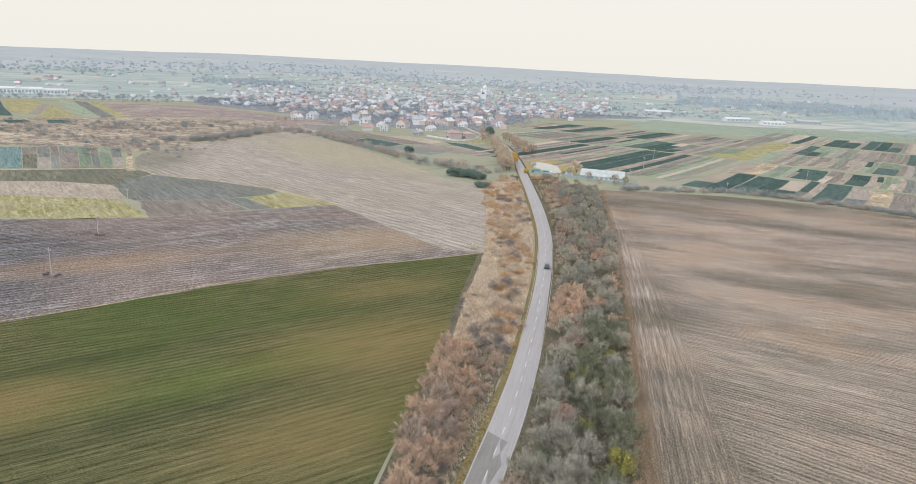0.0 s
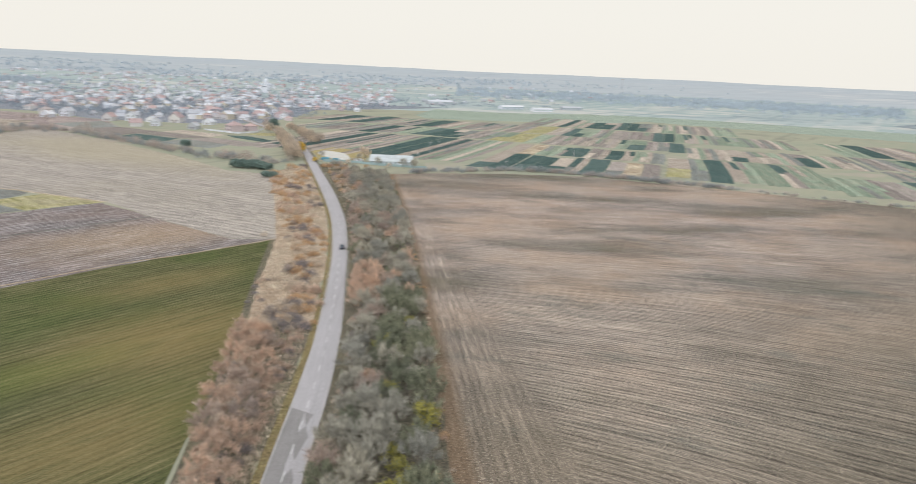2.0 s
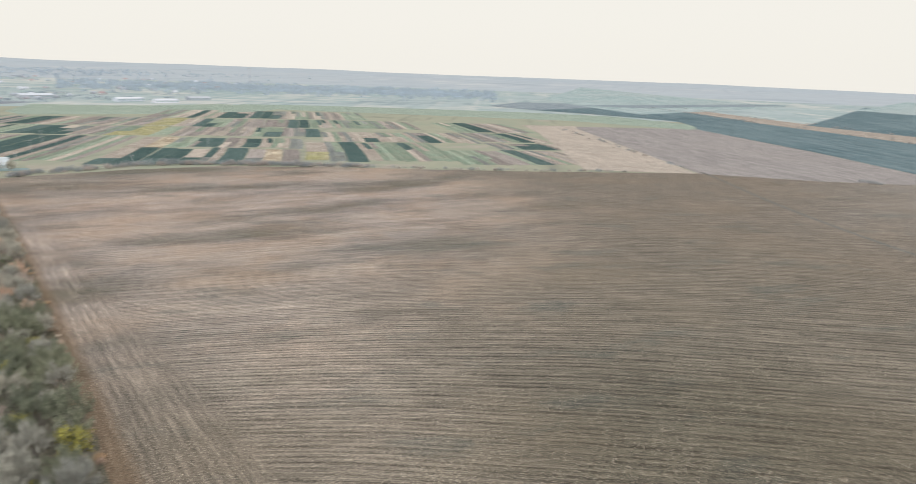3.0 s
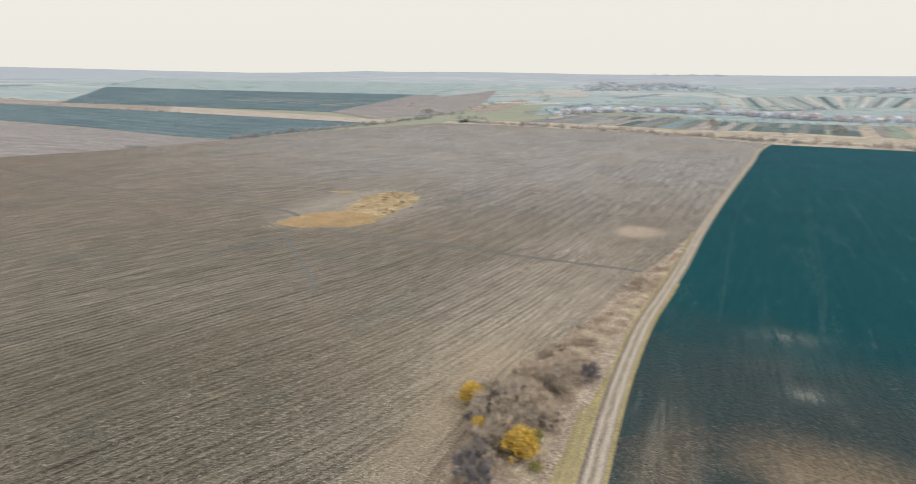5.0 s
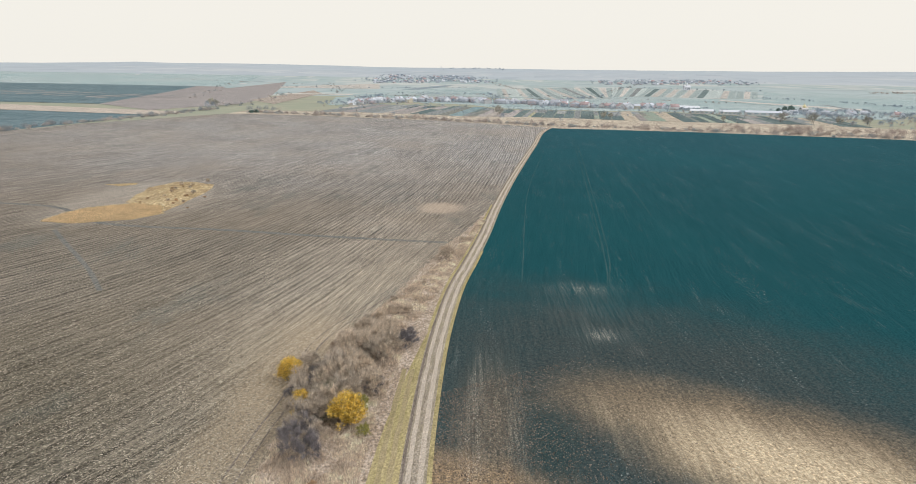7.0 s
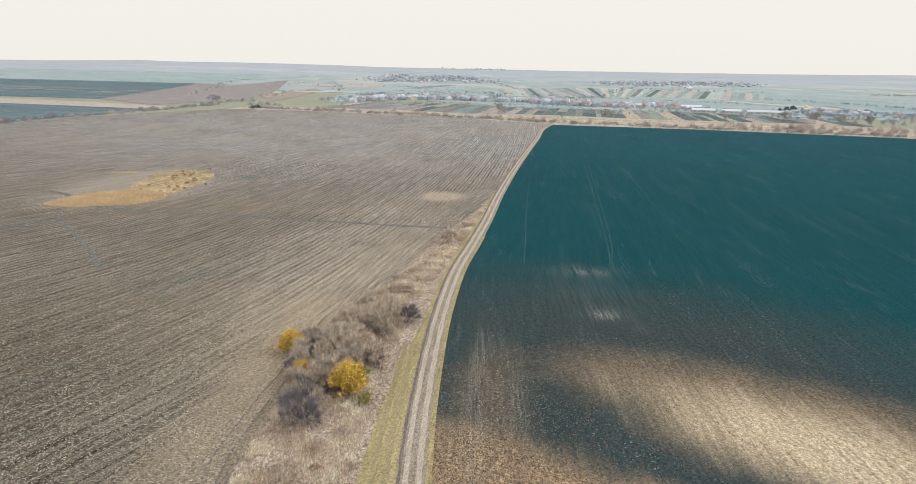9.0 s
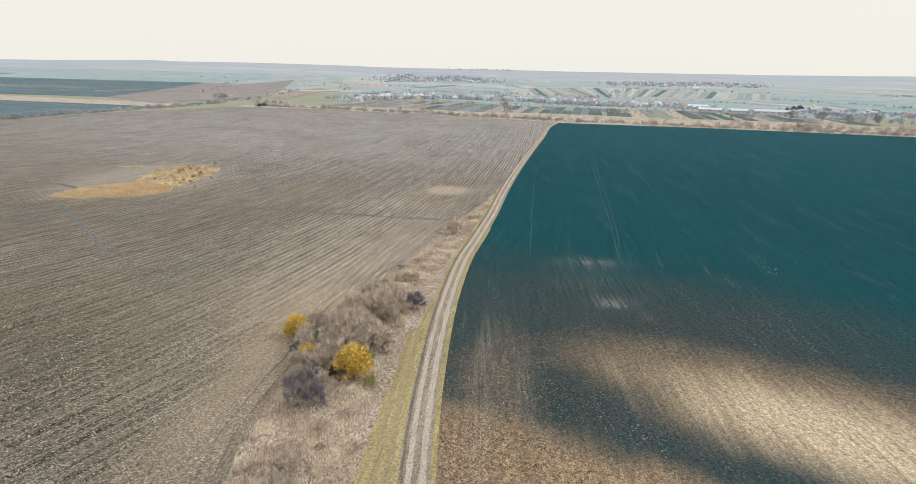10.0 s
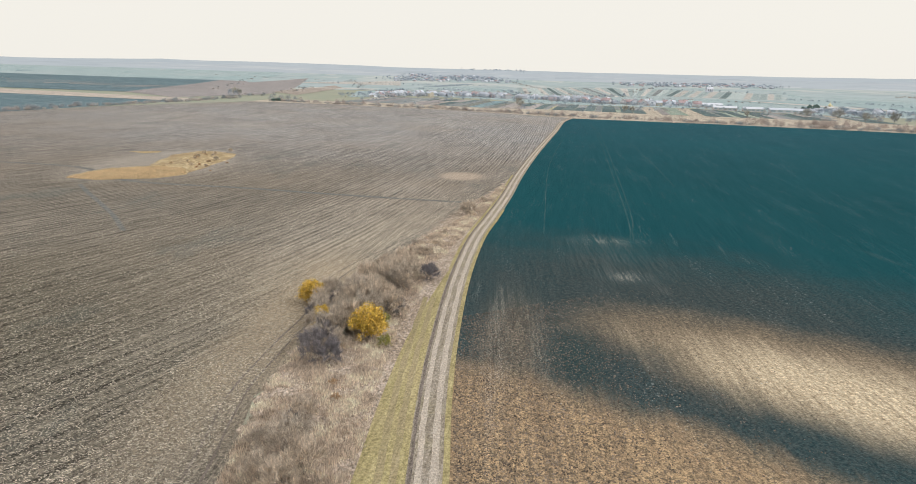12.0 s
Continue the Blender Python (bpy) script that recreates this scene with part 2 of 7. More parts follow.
    return n.mix(n.math("MULTIPLY", n.math("MULTIPLY", rim, n.span(grain, 0.40, 0.56, 0.4, 1.0)), 0.55), c, (0.47, 0.43, 0.39))


NORTH_BEND = 0.005


def swinging_rows(n, p, q):
    """The rows swing round from south-south-east to south-east as they go south."""
    x, y = axes(n, p)
    u = n.math("MINIMUM", y, 0.0)
    turn = n.math("SUBTRACT", n.math("ADD", u, 70.0), n.math("MULTIPLY", n.math("EXPONENT", n.math("MULTIPLY", u, 1 / 70)), 70.0))
    north = n.math("MAXIMUM", n.math("SUBTRACT", y, 62.0), 0.0)
    h = n.math("ADD", n.math("ADD", n.math("MULTIPLY", y, 0.68), n.math("MULTIPLY", turn, 0.63)), n.math("MULTIPLY", n.math("MULTIPLY", north, north), NORTH_BEND))
    h = n.math("ADD", h, n.math("MULTIPLY", n.math("MULTIPLY", n.noise(p, 0.011, 2, 0.4), n.span(y, 10, 120)), 14.0))
    return plane(n, n.math("MULTIPLY", n.math("ADD", x, h), 0.75), axes(n, q)[1])


def headlands(n, p):
    """Where the tractor turned: rows along the tree belt and along the grass strip."""
    x, y = axes(n, p)
    loose = n.math("MULTIPLY", n.math("SUBTRACT", n.noise(p, 0.11, 5, 0.7), 0.5), 14.0)
    t = n.math("SUBTRACT", y, 40.0)
    d = n.math("SUBTRACT", x, n.math("ADD", 22.0, n.math("MULTIPLY", t, n.math("SUBTRACT", 0.1955, n.math("MULTIPLY", t, 0.00006)))))
    wide = n.math("ADD", n.math("ADD", d, loose), n.math("MULTIPLY", y, 0.05))
    yield n.span(wide, 21.0, 29.0, 1.0, 0.0), plane(n, d, y)
    ax, ay = n.math("SUBTRACT", x, 40.0), n.math("SUBTRACT", y, 8.0)
    s = n.math("ADD", n.math("MULTIPLY", ax, 0.756), n.math("MULTIPLY", ay, -0.654))
    side = n.math("ADD", n.math("MULTIPLY", ax, 0.654), n.math("MULTIPLY", ay, 0.756))
    d2 = n.math("SUBTRACT", side, n.math("MULTIPLY", n.math("MULTIPLY", s, n.math("SUBTRACT", 240.7, s)), 0.0008))
    yield n.span(n.math("ADD", d2, n.math("MULTIPLY", loose, 0.5)), 6.0, 12.0, 1.0, 0.0), plane(n, d2, s)


M_BROWN = soil("stubble_field_soil", (0.080, 0.075, 0.064), (0.20, 0.18, 0.15), (0.42, 0.37, 0.295), (0.25, 0.205, 0.15), 140, 1.3, 0.035, 0.012, 0.6, 2.4, 0.8, extra=big_field_marks, bend=swinging_rows, others=headlands, flecks=0.8, cool=0.25, lo=0.40, hi=0.61, lines=0.3, period=0.68, drills=((1.75, 0.30, 0.85, 0.7), (5.25, 0.18, 0.6, 0.3), (0.6, 0.4, 0.3, 0.4)))
def plough_marks(n, p, q, c, fine, grain):
    w = n.noise(p, 0.03, 4)
    c = n.mix(n.ellipse(p, -165, 215, 62, 75, 0, 0.35, 1.1, w, 0.5), c, (0.70, 0.74, 0.80), "MULTIPLY")
    c = n.mix(n.math("MULTIPLY", n.ellipse(p, -40, 275, 32, 55, 60, 0.1, 1.2, w, 0.8), 0.55), c, (0.44, 0.335, 0.24))
    return n.mix(n.math("MULTIPLY", n.ellipse(p, -125, 225, 16, 60, 56, 0.1, 1.2, w, 0.8), 0.4), c, (0.42, 0.30, 0.20))


M_PLOUGH = soil("ploughed_soil", (0.10, 0.088, 0.075), (0.235, 0.206, 0.176), (0.54, 0.49, 0.43), (0.36, 0.255, 0.185), 54, 0.5, 0.04, 0.012, 0.8, 1.2, 0.9, extra=plough_marks, lo=0.42, hi=0.58, lines=0.35, period=1.5, drills=((2.4, 0.42, 0.7, 0.8),))


def green_marks(n, p, q, c, fine, grain):
    """Thin, brownish places in the crop, a lush band and darker places."""
    s = n.noise(p, 0.02, 5)
    broken = n.noise(n.scaled(n.turned(p, 54), 0.5, 0.07), 1.0, 5, 0.75)
    for x, y, rx, ry, much in ((-18, 168, 24, 40, 0.62), (-24, 212, 12, 34, 0.4), (-90, 126, 15, 26, 0.6), (-27, 121, 18, 32, 0.5)):
        c = n.mix(n.math("MULTIPLY", n.ellipse(p, x, y, rx, ry, 54, 0.0, 1.3, s, 0.9), n.span(broken, 0.3, 0.6, 0.5 * much, much)), c, (0.305, 0.23, 0.115))
    lush = n.ellipse(p, -55, 142, 12, 40, 54, 0.1, 1.3, s, 1.2)
    c = n.mix(n.math("MULTIPLY", lush, 0.35), c, (0.13, 0.185, 0.05))
    dark_part = n.math("MAXIMUM", n.ellipse(p, -82, 152, 6, 36, 54, 0.1, 1.3, s, 1.6), n.ellipse(p, -57, 126, 9, 40, 54, 0.1, 1.3, s, 1.6))
    return n.mix(n.math("MULTIPLY", dark_part, n.span(broken, 0.35, 0.6, 0.1, 0.55)), c, (0.05, 0.068, 0.038))


M_GREEN = soil("winter_crop", (0.055, 0.066, 0.031), (0.128, 0.132, 0.056), (0.33, 0.275, 0.14), (0.075, 0.125, 0.03), 54, 1.6, 0.05, 0.014, 1.0, 3.2, 0.4, extra=green_marks, lo=0.40, hi=0.60, cool=0.9, speckle=0.75, drills=((1.9, 0.30, 0.85, 0.45), (5.7, 0.10, 0.6, 0.0), (0.63, 0.4, 0.4, 0.3)))
def slope_marks(n, p, q, c, fine, grain):
    w = n.noise(p, 0.02, 4)
    c = n.mix(n.math("MULTIPLY", n.ellipse(p, -90, 560, 70, 190, 139, 0.3, 1.1, w, 0.8), 0.5), c, (0.42, 0.385, 0.29))
    return n.mix(n.math("MULTIPLY", n.ellipse(p, -215, 480, 30, 80, 170, 0.3, 1.1, w, 0.8), 0.5), c, (0.17, 0.175, 0.15))


def arching_rows(n, p, q):
    """Mown lines that follow the round of the slope."""
    x, y = axes(n, q)
    return plane(n, n.math("ADD", x, n.math("MULTIPLY", n.math("MULTIPLY", y, y), 0.00012)), y)


M_SLOPE = soil("grazed_slope", (0.25, 0.225, 0.18), (0.44, 0.385, 0.30), (0.66, 0.575, 0.44), (0.36, 0.315, 0.215), 130, 0.5, 0.03, 0.01, 0.6, 1.0, lines=0.42, period=2.0, lo=0.42, hi=0.58, extra=slope_marks, bend=arching_rows, drills=((4.2, 0.36, 0.5, 0.35),))


def dark_marks(n, p, q, c, fine, grain):
    """Dry soil: a broad pale tongue, a brown corner and a brown edge along the track, broken up along the harrow lines;
    a few small flecks; haze painted over the far part.
    """
    wob = n.noise(p, 0.06, 4)
    lines = n.turned(p, 122)
    clump = n.noise(p, 4.0, 6, 0.8)
    lump = n.noise(p, 1.3, 5, 0.7)
    streak = n.noise(n.scaled(lines, 0.42, 0.016), 1.0, 5, 0.6)
    thin = n.noise(n.scaled(lines, 1.7, 0.05), 1.0, 5, 0.7)
    mixed = n.math("ADD", n.math("MULTIPLY", clump, 0.5), n.math("ADD", n.math("MULTIPLY", lump, 0.36), n.math("MULTIPLY", thin, 0.14)))
    # Far end of the field lightened in colour to stand for haze.
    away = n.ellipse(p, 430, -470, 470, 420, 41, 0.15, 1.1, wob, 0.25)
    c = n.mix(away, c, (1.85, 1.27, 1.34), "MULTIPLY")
    near = n.math("MAXIMUM", n.ellipse(p, 66, -74, 60, 92, 66, 0.25, 1.15, wob, 0.6), n.math("MULTIPLY", n.ellipse(p, 84, -53, 10, 44, 124, 0.2, 1.2, wob, 0.8), 0.8))
    c = n.mix(n.math("MULTIPLY", near, 0.9), c, n.ramp(mixed, ((0.40, (0.022, 0.041, 0.048)), (0.5, (0.055, 0.068, 0.072)), (0.62, (0.12, 0.122, 0.118)))))
    finger = n.math("ADD", n.math("MULTIPLY", wob, 0.3), n.math("ADD", n.math("MULTIPLY", streak, 0.4), n.math("MULTIPLY", lump, 0.3)))
    notch = n.ellipse(p, 68, -53, 6, 13, 122, 0.1, 1.2, wob, 0.9)
    corner = n.ellipse(p, 44, -34, 20, 50, 66, 0.62, 1.12, finger, 1.5)
    border = n.ellipse(p, 74, -47, 7, 30, 124, 0.0, 1.2, lump, 1.6)
    halo = n.ellipse(p, 50, -79, 19, 42, 66, 0.35, 1.1, wob, 0.7)
    brown = n.math("MAXIMUM", n.math("MAXIMUM", corner, n.math("MULTIPLY", border, 0.3)), n.math("MULTIPLY", halo, 0.6))
    c = n.mix(n.math("MULTIPLY", brown, 0.92), c, n.ramp(mixed, ((0.40, (0.11, 0.085, 0.063)), (0.5, (0.29, 0.215, 0.145)), (0.60, (0.62, 0.47, 0.32)))))
    rows = n.math("MULTIPLY", n.math("MULTIPLY", n.span(streak, 0.45, 0.57), n.span(lump, 0.40, 0.54)), n.span(clump, 0.42, 0.56))
    c = n.mix(n.math("MULTIPLY", n.math("MULTIPLY", corner, rows), 0.85), c, (0.64, 0.48, 0.30))
    c = n.mix(n.math("MULTIPLY", n.math("MULTIPLY", corner, n.span(lump, 0.45, 0.6)), 0.3), c, (0.38, 0.24, 0.13))
    c = n.mix(n.math("MULTIPLY", n.math("MULTIPLY", border, n.span(mixed, 0.52, 0.60)), 0.8), c, (0.56, 0.49, 0.40))
    tongue = n.math("MULTIPLY", n.ellipse(p, 43, -77.2, 15, 35, 68, 0.12, 1.04, finger, 1.4), n.span(thin, 0.34, 0.56, 0.75, 1.0))
    c = n.mix(n.math("MULTIPLY", tongue, 0.95), c, n.ramp(mixed, ((0.40, (0.25, 0.195, 0.135)), (0.49, (0.54, 0.445, 0.325)), (0.59, (0.86, 0.76, 0.585)))))
    c = n.mix(n.math("MULTIPLY", notch, 0.75), c, (0.032, 0.062, 0.068))
    for x, y, rx, ry, az, much in ((76, -45.5, 1.6, 26, 124, 0.9), (72, -50, 1.4, 16, 124, 0.5), (118, -101, 5.5, 9, 29, 0.35), (118, -101, 2.2, 4.5, 29, 0.5), (94, -86, 5, 6, 29, 0.35), (93.5, -85.5, 2.6, 2.6, 29, 0.8), (106, -93, 16, 11, 29, 0.14), (82, -149, 1.6, 9, 110, 0.15), (85, -86, 1.2, 3, 122, 0.4)):
        c = n.mix(n.math("MULTIPLY", n.math("MULTIPLY", n.ellipse(p, x, y, rx, ry, az, 0.0, 1.4, lump, 2.4), n.span(clump, 0.48, 0.60)), n.math("MULTIPLY", n.span(thin, 0.40, 0.56), much)), c, (0.68, 0.64, 0.58))
    dots = n.math("MULTIPLY", n.noise(p, 4.5, 3, 0.6), n.noise(n.scaled(n.turned(p, 128), 0.5, 0.04), 1.0, 4, 0.7))
    bead = n.noise(p, 2.2, 2, 0.5)
    trail = n.span(n.noise(n.scaled(n.turned(p, 126), 0.16, 0.02), 1.0, 3, 0.6), 0.52, 0.66)
    c = n.mix(n.math("MULTIPLY", n.math("MULTIPLY", n.span(bead, 0.62, 0.68), trail), 0.5), c, (0.42, 0.45, 0.45))
    return n.mix(n.math("MULTIPLY", n.span(dots, 0.36, 0.42), 0.35), c, (0.30, 0.34, 0.34))


M_DARK = soil("harrowed_dark_soil", (0.0125, 0.062, 0.077), (0.016, 0.074, 0.092), (0.022, 0.087, 0.105), (0.014, 0.09, 0.108), 131, 0.6, 0.02, 0.008, 0.5, 2.6, 0.5, extra=dark_marks, cool=False, speckle=0.8)
def patchwork(az, paled=0.0):
    """The crops of the small plots, with rows along the bearing az; the second value mixes distance haze into their
    colours.
    """
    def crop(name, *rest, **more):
        return soil(name, *(tuple(v + (w - v) * paled for v, w in zip(c, (0.52, 0.54, 0.54))) for c in rest[:4]), *(rest[4:10] if paled else rest[4:]), **(dict(more, bump=0.0) if paled else more))

    return {
        "d": crop("dark_crop", (0.048, 0.085, 0.076), (0.080, 0.127, 0.113), (0.16, 0.205, 0.18), (0.12, 0.155, 0.135), az, 0.25, 0.02, 0.04, 0.8, 0.6, random_tint=0.3, lines=0.7, period=1.6, cool=0.6),
        "t": crop("straw_stubble", (0.27, 0.23, 0.185), (0.445, 0.385, 0.31), (0.66, 0.57, 0.455), (0.30, 0.245, 0.20), az, 0.25, 0.03, 0.05, 1.0, 0.5, random_tint=0.3, lines=0.8, period=1.8, cool=0.6),
        "m": crop("bare_brown_soil", (0.17, 0.15, 0.13), (0.305, 0.268, 0.235), (0.48, 0.42, 0.36), (0.24, 0.22, 0.18), az, 0.25, 0.02, 0.04, 1.0, 0.6, random_tint=0.35, lines=0.8, period=1.6, cool=0.6),
        "g": crop("pale_green_crop", (0.15, 0.205, 0.15), (0.25, 0.315, 0.225), (0.41, 0.45, 0.335), (0.34, 0.32, 0.24), az, 0.25, 0.02, 0.04, 1.0, 0.6, random_tint=0.3, lines=0.8, period=1.8, cool=0.6),
        "y": crop("yellow_mustard", (0.25, 0.24, 0.10), (0.40, 0.365, 0.16), (0.60, 0.52, 0.32), (0.42, 0.36, 0.24), az, 0.25, 0.03, 0.05, 1.0, 0.5, lines=0.8, period=2.2),
        "r": crop("rough_dry_grass", (0.28, 0.225, 0.155), (0.51, 0.425, 0.295), (0.74, 0.64, 0.45), (0.32, 0.24, 0.165), az, 0.12, 0.08, 0.05, 1.0, 0.25, 0.6, lo=0.43, hi=0.57, cool=0.65),
        "k": crop("grey_green_crop", (0.15, 0.165, 0.14), (0.245, 0.255, 0.215), (0.40, 0.385, 0.315), (0.24, 0.225, 0.17), az, 0.25, 0.02, 0.03, 1.0, 0.6, random_tint=0.3, lines=0.8, period=1.6, cool=0.9),
        "o": crop("olive_fallow", (0.13, 0.125, 0.085), (0.215, 0.205, 0.14), (0.34, 0.315, 0.215), (0.16, 0.175, 0.14), az, 0.25, 0.02, 0.03, 1.0, 0.6, lines=0.5, period=1.6),
        "c": crop("cabbage_rows", (0.13, 0.215, 0.195), (0.20, 0.30, 0.27), (0.34, 0.42, 0.36), (0.24, 0.26, 0.20), az, 0.25, 0.02, 0.06, 1.0, 0.6, lines=0.8, period=1.8),
        "p": crop("pale_teal_crop", (0.24, 0.31, 0.295), (0.33, 0.40, 0.38), (0.50, 0.54, 0.49), (0.44, 0.45, 0.41), az, 0.15, 0.02, 0.03, 0.8, 0.4, random_tint=0.4, lines=0.6, period=2.5, cool=0.4),
        "h": crop("pale_straw_crop", (0.40, 0.37, 0.32), (0.55, 0.51, 0.445), (0.70, 0.65, 0.57), (0.46, 0.44, 0.39), az, 0.15, 0.02, 0.03, 0.8, 0.4, random_tint=0.3, lines=0.6, period=2.5, cool=0.4),
    }


PATCH, WEST = patchwork(34), patchwork(145)
M_SEDGE = soil("rusty_sedge", (0.24, 0.19, 0.16), (0.40, 0.325, 0.265), (0.58, 0.48, 0.37), (0.24, 0.195, 0.18), 100, 0.05, 0.012, 0.022, 1.0, 0.2, 0.5, lo=0.43, hi=0.57)
M_ROUGH = soil("tussocky_straw", (0.19, 0.16, 0.135), (0.42, 0.35, 0.25), (0.72, 0.60, 0.41), (0.15, 0.125, 0.115), 100, 0.06, 0.015, 0.03, 1.0, 0.25, 0.6, lo=0.43, hi=0.57)
# Fields far out: haze is put into their colours, paler and bluer.
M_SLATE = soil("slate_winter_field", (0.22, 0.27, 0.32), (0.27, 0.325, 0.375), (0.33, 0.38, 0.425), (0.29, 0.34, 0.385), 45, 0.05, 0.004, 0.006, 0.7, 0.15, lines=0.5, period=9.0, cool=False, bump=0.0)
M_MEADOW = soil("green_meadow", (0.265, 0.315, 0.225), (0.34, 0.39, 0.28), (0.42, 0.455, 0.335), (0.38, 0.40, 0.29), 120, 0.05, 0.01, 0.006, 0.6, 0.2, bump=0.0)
M_BLUE = soil("blue_dark_plain", (0.105, 0.165, 0.20), (0.15, 0.215, 0.25), (0.225, 0.28, 0.31), (0.21, 0.275, 0.305), 45, 0.05, 0.004, 0.006, 0.7, 0.15, lines=0.6, period=9.0, cool=False, bump=0.0)
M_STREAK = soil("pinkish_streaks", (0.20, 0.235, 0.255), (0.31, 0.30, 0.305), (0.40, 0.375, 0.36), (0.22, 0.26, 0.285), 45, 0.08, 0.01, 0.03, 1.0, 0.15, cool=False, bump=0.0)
M_TEAL = soil("hazed_wheat", (0.27, 0.37, 0.40), (0.36, 0.455, 0.485), (0.47, 0.54, 0.565), (0.43, 0.475, 0.50), 40, 0.03, 0.004, 0.004, 0.9, 0.1, lines=0.7, period=14.0, cool=False, bump=0.0)
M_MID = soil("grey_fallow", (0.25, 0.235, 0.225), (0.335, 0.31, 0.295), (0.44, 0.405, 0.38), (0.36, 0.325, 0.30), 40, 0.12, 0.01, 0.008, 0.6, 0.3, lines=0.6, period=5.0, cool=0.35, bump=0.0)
M_VERGE = soil("dry_verge_grass", (0.20, 0.16, 0.11), (0.42, 0.335, 0.225), (0.66, 0.55, 0.40), (0.30, 0.175, 0.10), 10, 0.5, 0.3, 0.05, 0.6, 1.6, 0.6, cool=0.8)
M_STRIP = soil("dry_strip_grass", (0.20, 0.15, 0.10), (0.43, 0.34, 0.24), (0.70, 0.58, 0.44), (0.25, 0.17, 0.10), 127, 0.6, 0.25, 0.09, 0.55, 2.2, 0.6, cool=0.8)
M_LAWN = soil("yellow_green_turf", (0.24, 0.205, 0.10), (0.39, 0.33, 0.16), (0.54, 0.46, 0.25), (0.42, 0.335, 0.20), 127, 0.9, 0.06, 0.12, 0.6, 2.5, 0.4, cool=0.4, speckle=0.55)
M_BELT = soil("leaf_litter", (0.085, 0.078, 0.058), (0.16, 0.142, 0.10), (0.29, 0.25, 0.165), (0.20, 0.18, 0.09), 10, 0.6, 0.4, 0.06, 0.6, 2.0, 0.6, cool=0.8)
M_BANK = soil("roadside_grass", (0.13, 0.11, 0.05), (0.24, 0.20, 0.10), (0.38, 0.32, 0.17), (0.22, 0.16, 0.09), 10, 0.6, 0.4, 0.2, 1.0, 2.0, 0.6, cool=0.5)
M_DITCH = soil("ditch_grass", (0.13, 0.13, 0.105), (0.20, 0.19, 0.15), (0.30, 0.27, 0.21), (0.16, 0.16, 0.13), 20, 0.6, 0.4, 0.05, 0.5, 1.0)
M_EARTH = soil("rutted_earth", (0.20, 0.165, 0.12), (0.34, 0.29, 0.225), (0.50, 0.44, 0.36), (0.30, 0.27, 0.13), 127, 2.0, 0.08, 0.2, 0.5, 3.0, 0.5, cool=0.4, speckle=0.55)
M_RUT = soil("packed_rut", (0.38, 0.32, 0.25), (0.52, 0.45, 0.36), (0.66, 0.58, 0.475), (0.38, 0.33, 0.28), 127, 3.0, 0.10, 0.25, 0.5, 4.0, 0.3, cool=0.4, speckle=0.55)
M_WORN = soil("worn_turf", (0.26, 0.215, 0.12), (0.365, 0.30, 0.17), (0.48, 0.40, 0.25), (0.30, 0.27, 0.13), 127, 2.0, 0.06, 0.2, 0.5, 3.0, 0.4, cool=0.4, speckle=0.45)
M_MUD = soil("muddy_rut", (0.12, 0.10, 0.08), (0.21, 0.175, 0.145), (0.33, 0.28, 0.235), (0.18, 0.15, 0.12), 127, 3.0, 0.2, 0.3, 0.5, 4.0, 0.5, cool=0.4, speckle=0.55)
M_REED = soil("reed_bed_floor", (0.33, 0.24, 0.11), (0.47, 0.34, 0.16), (0.60, 0.46, 0.26), (0.42, 0.32, 0.17), 60, 0.3, 0.2, 0.05, 0.5, 1.0)


M_HUMMOCK = soil("straw_hummocks", (0.22, 0.155, 0.085), (0.47, 0.36, 0.20), (0.72, 0.60, 0.40), (0.26, 0.19, 0.12), 110, 0.3, 0.12, 0.12, 1.0, 0.7, 0.8, cool=0.4)


def ground_material(name, stops, scale, soft, az=50, thin=0.35):
    """Distant farmland: long parcels of muted colours, broken by streaks and field lines."""
    n = Nodes(name, 1.0, 0, 0.05)
    p = n.pos()
    q = n.turned(p, az)

    def parcels(vec, size):
        vor = n.add("ShaderNodeTexVoronoi")
        vor.inputs["Scale"].default_value = size
        n.join(vec, vor.inputs["Vector"])
        sep = n.add("ShaderNodeSeparateColor")
        n.join(vor.outputs["Color"], sep.inputs[0])
        return sep.outputs[0]

    big = parcels(n.scaled(q, 1.0, thin), scale)
    small = parcels(n.scaled(n.turned(p, az + 70), 1.0, thin * 0.5), scale * 3.2)
    v = n.math("ADD", n.math("MULTIPLY", n.mix(0.45, big, small), 1 - soft), n.math("MULTIPLY", n.noise(n.scaled(q, 1.0, 0.4), scale * 3.0, 6, 0.65), soft))
    c = n.ramp(v, stops)
    tone, rib = furrows(n, q, 0.11 / scale, scale * 0.2)
    c = n.mix(n.math("MULTIPLY", n.span(tone, 0.52, 0.66), n.math("MULTIPLY", rib, 0.6)), c, stops[-2][1])
    n.colour(n.mix(n.math("MULTIPLY", n.span(tone, 0.46, 0.36), n.math("MULTIPLY", rib, 0.6)), c, stops[0][1]))
    return n.m


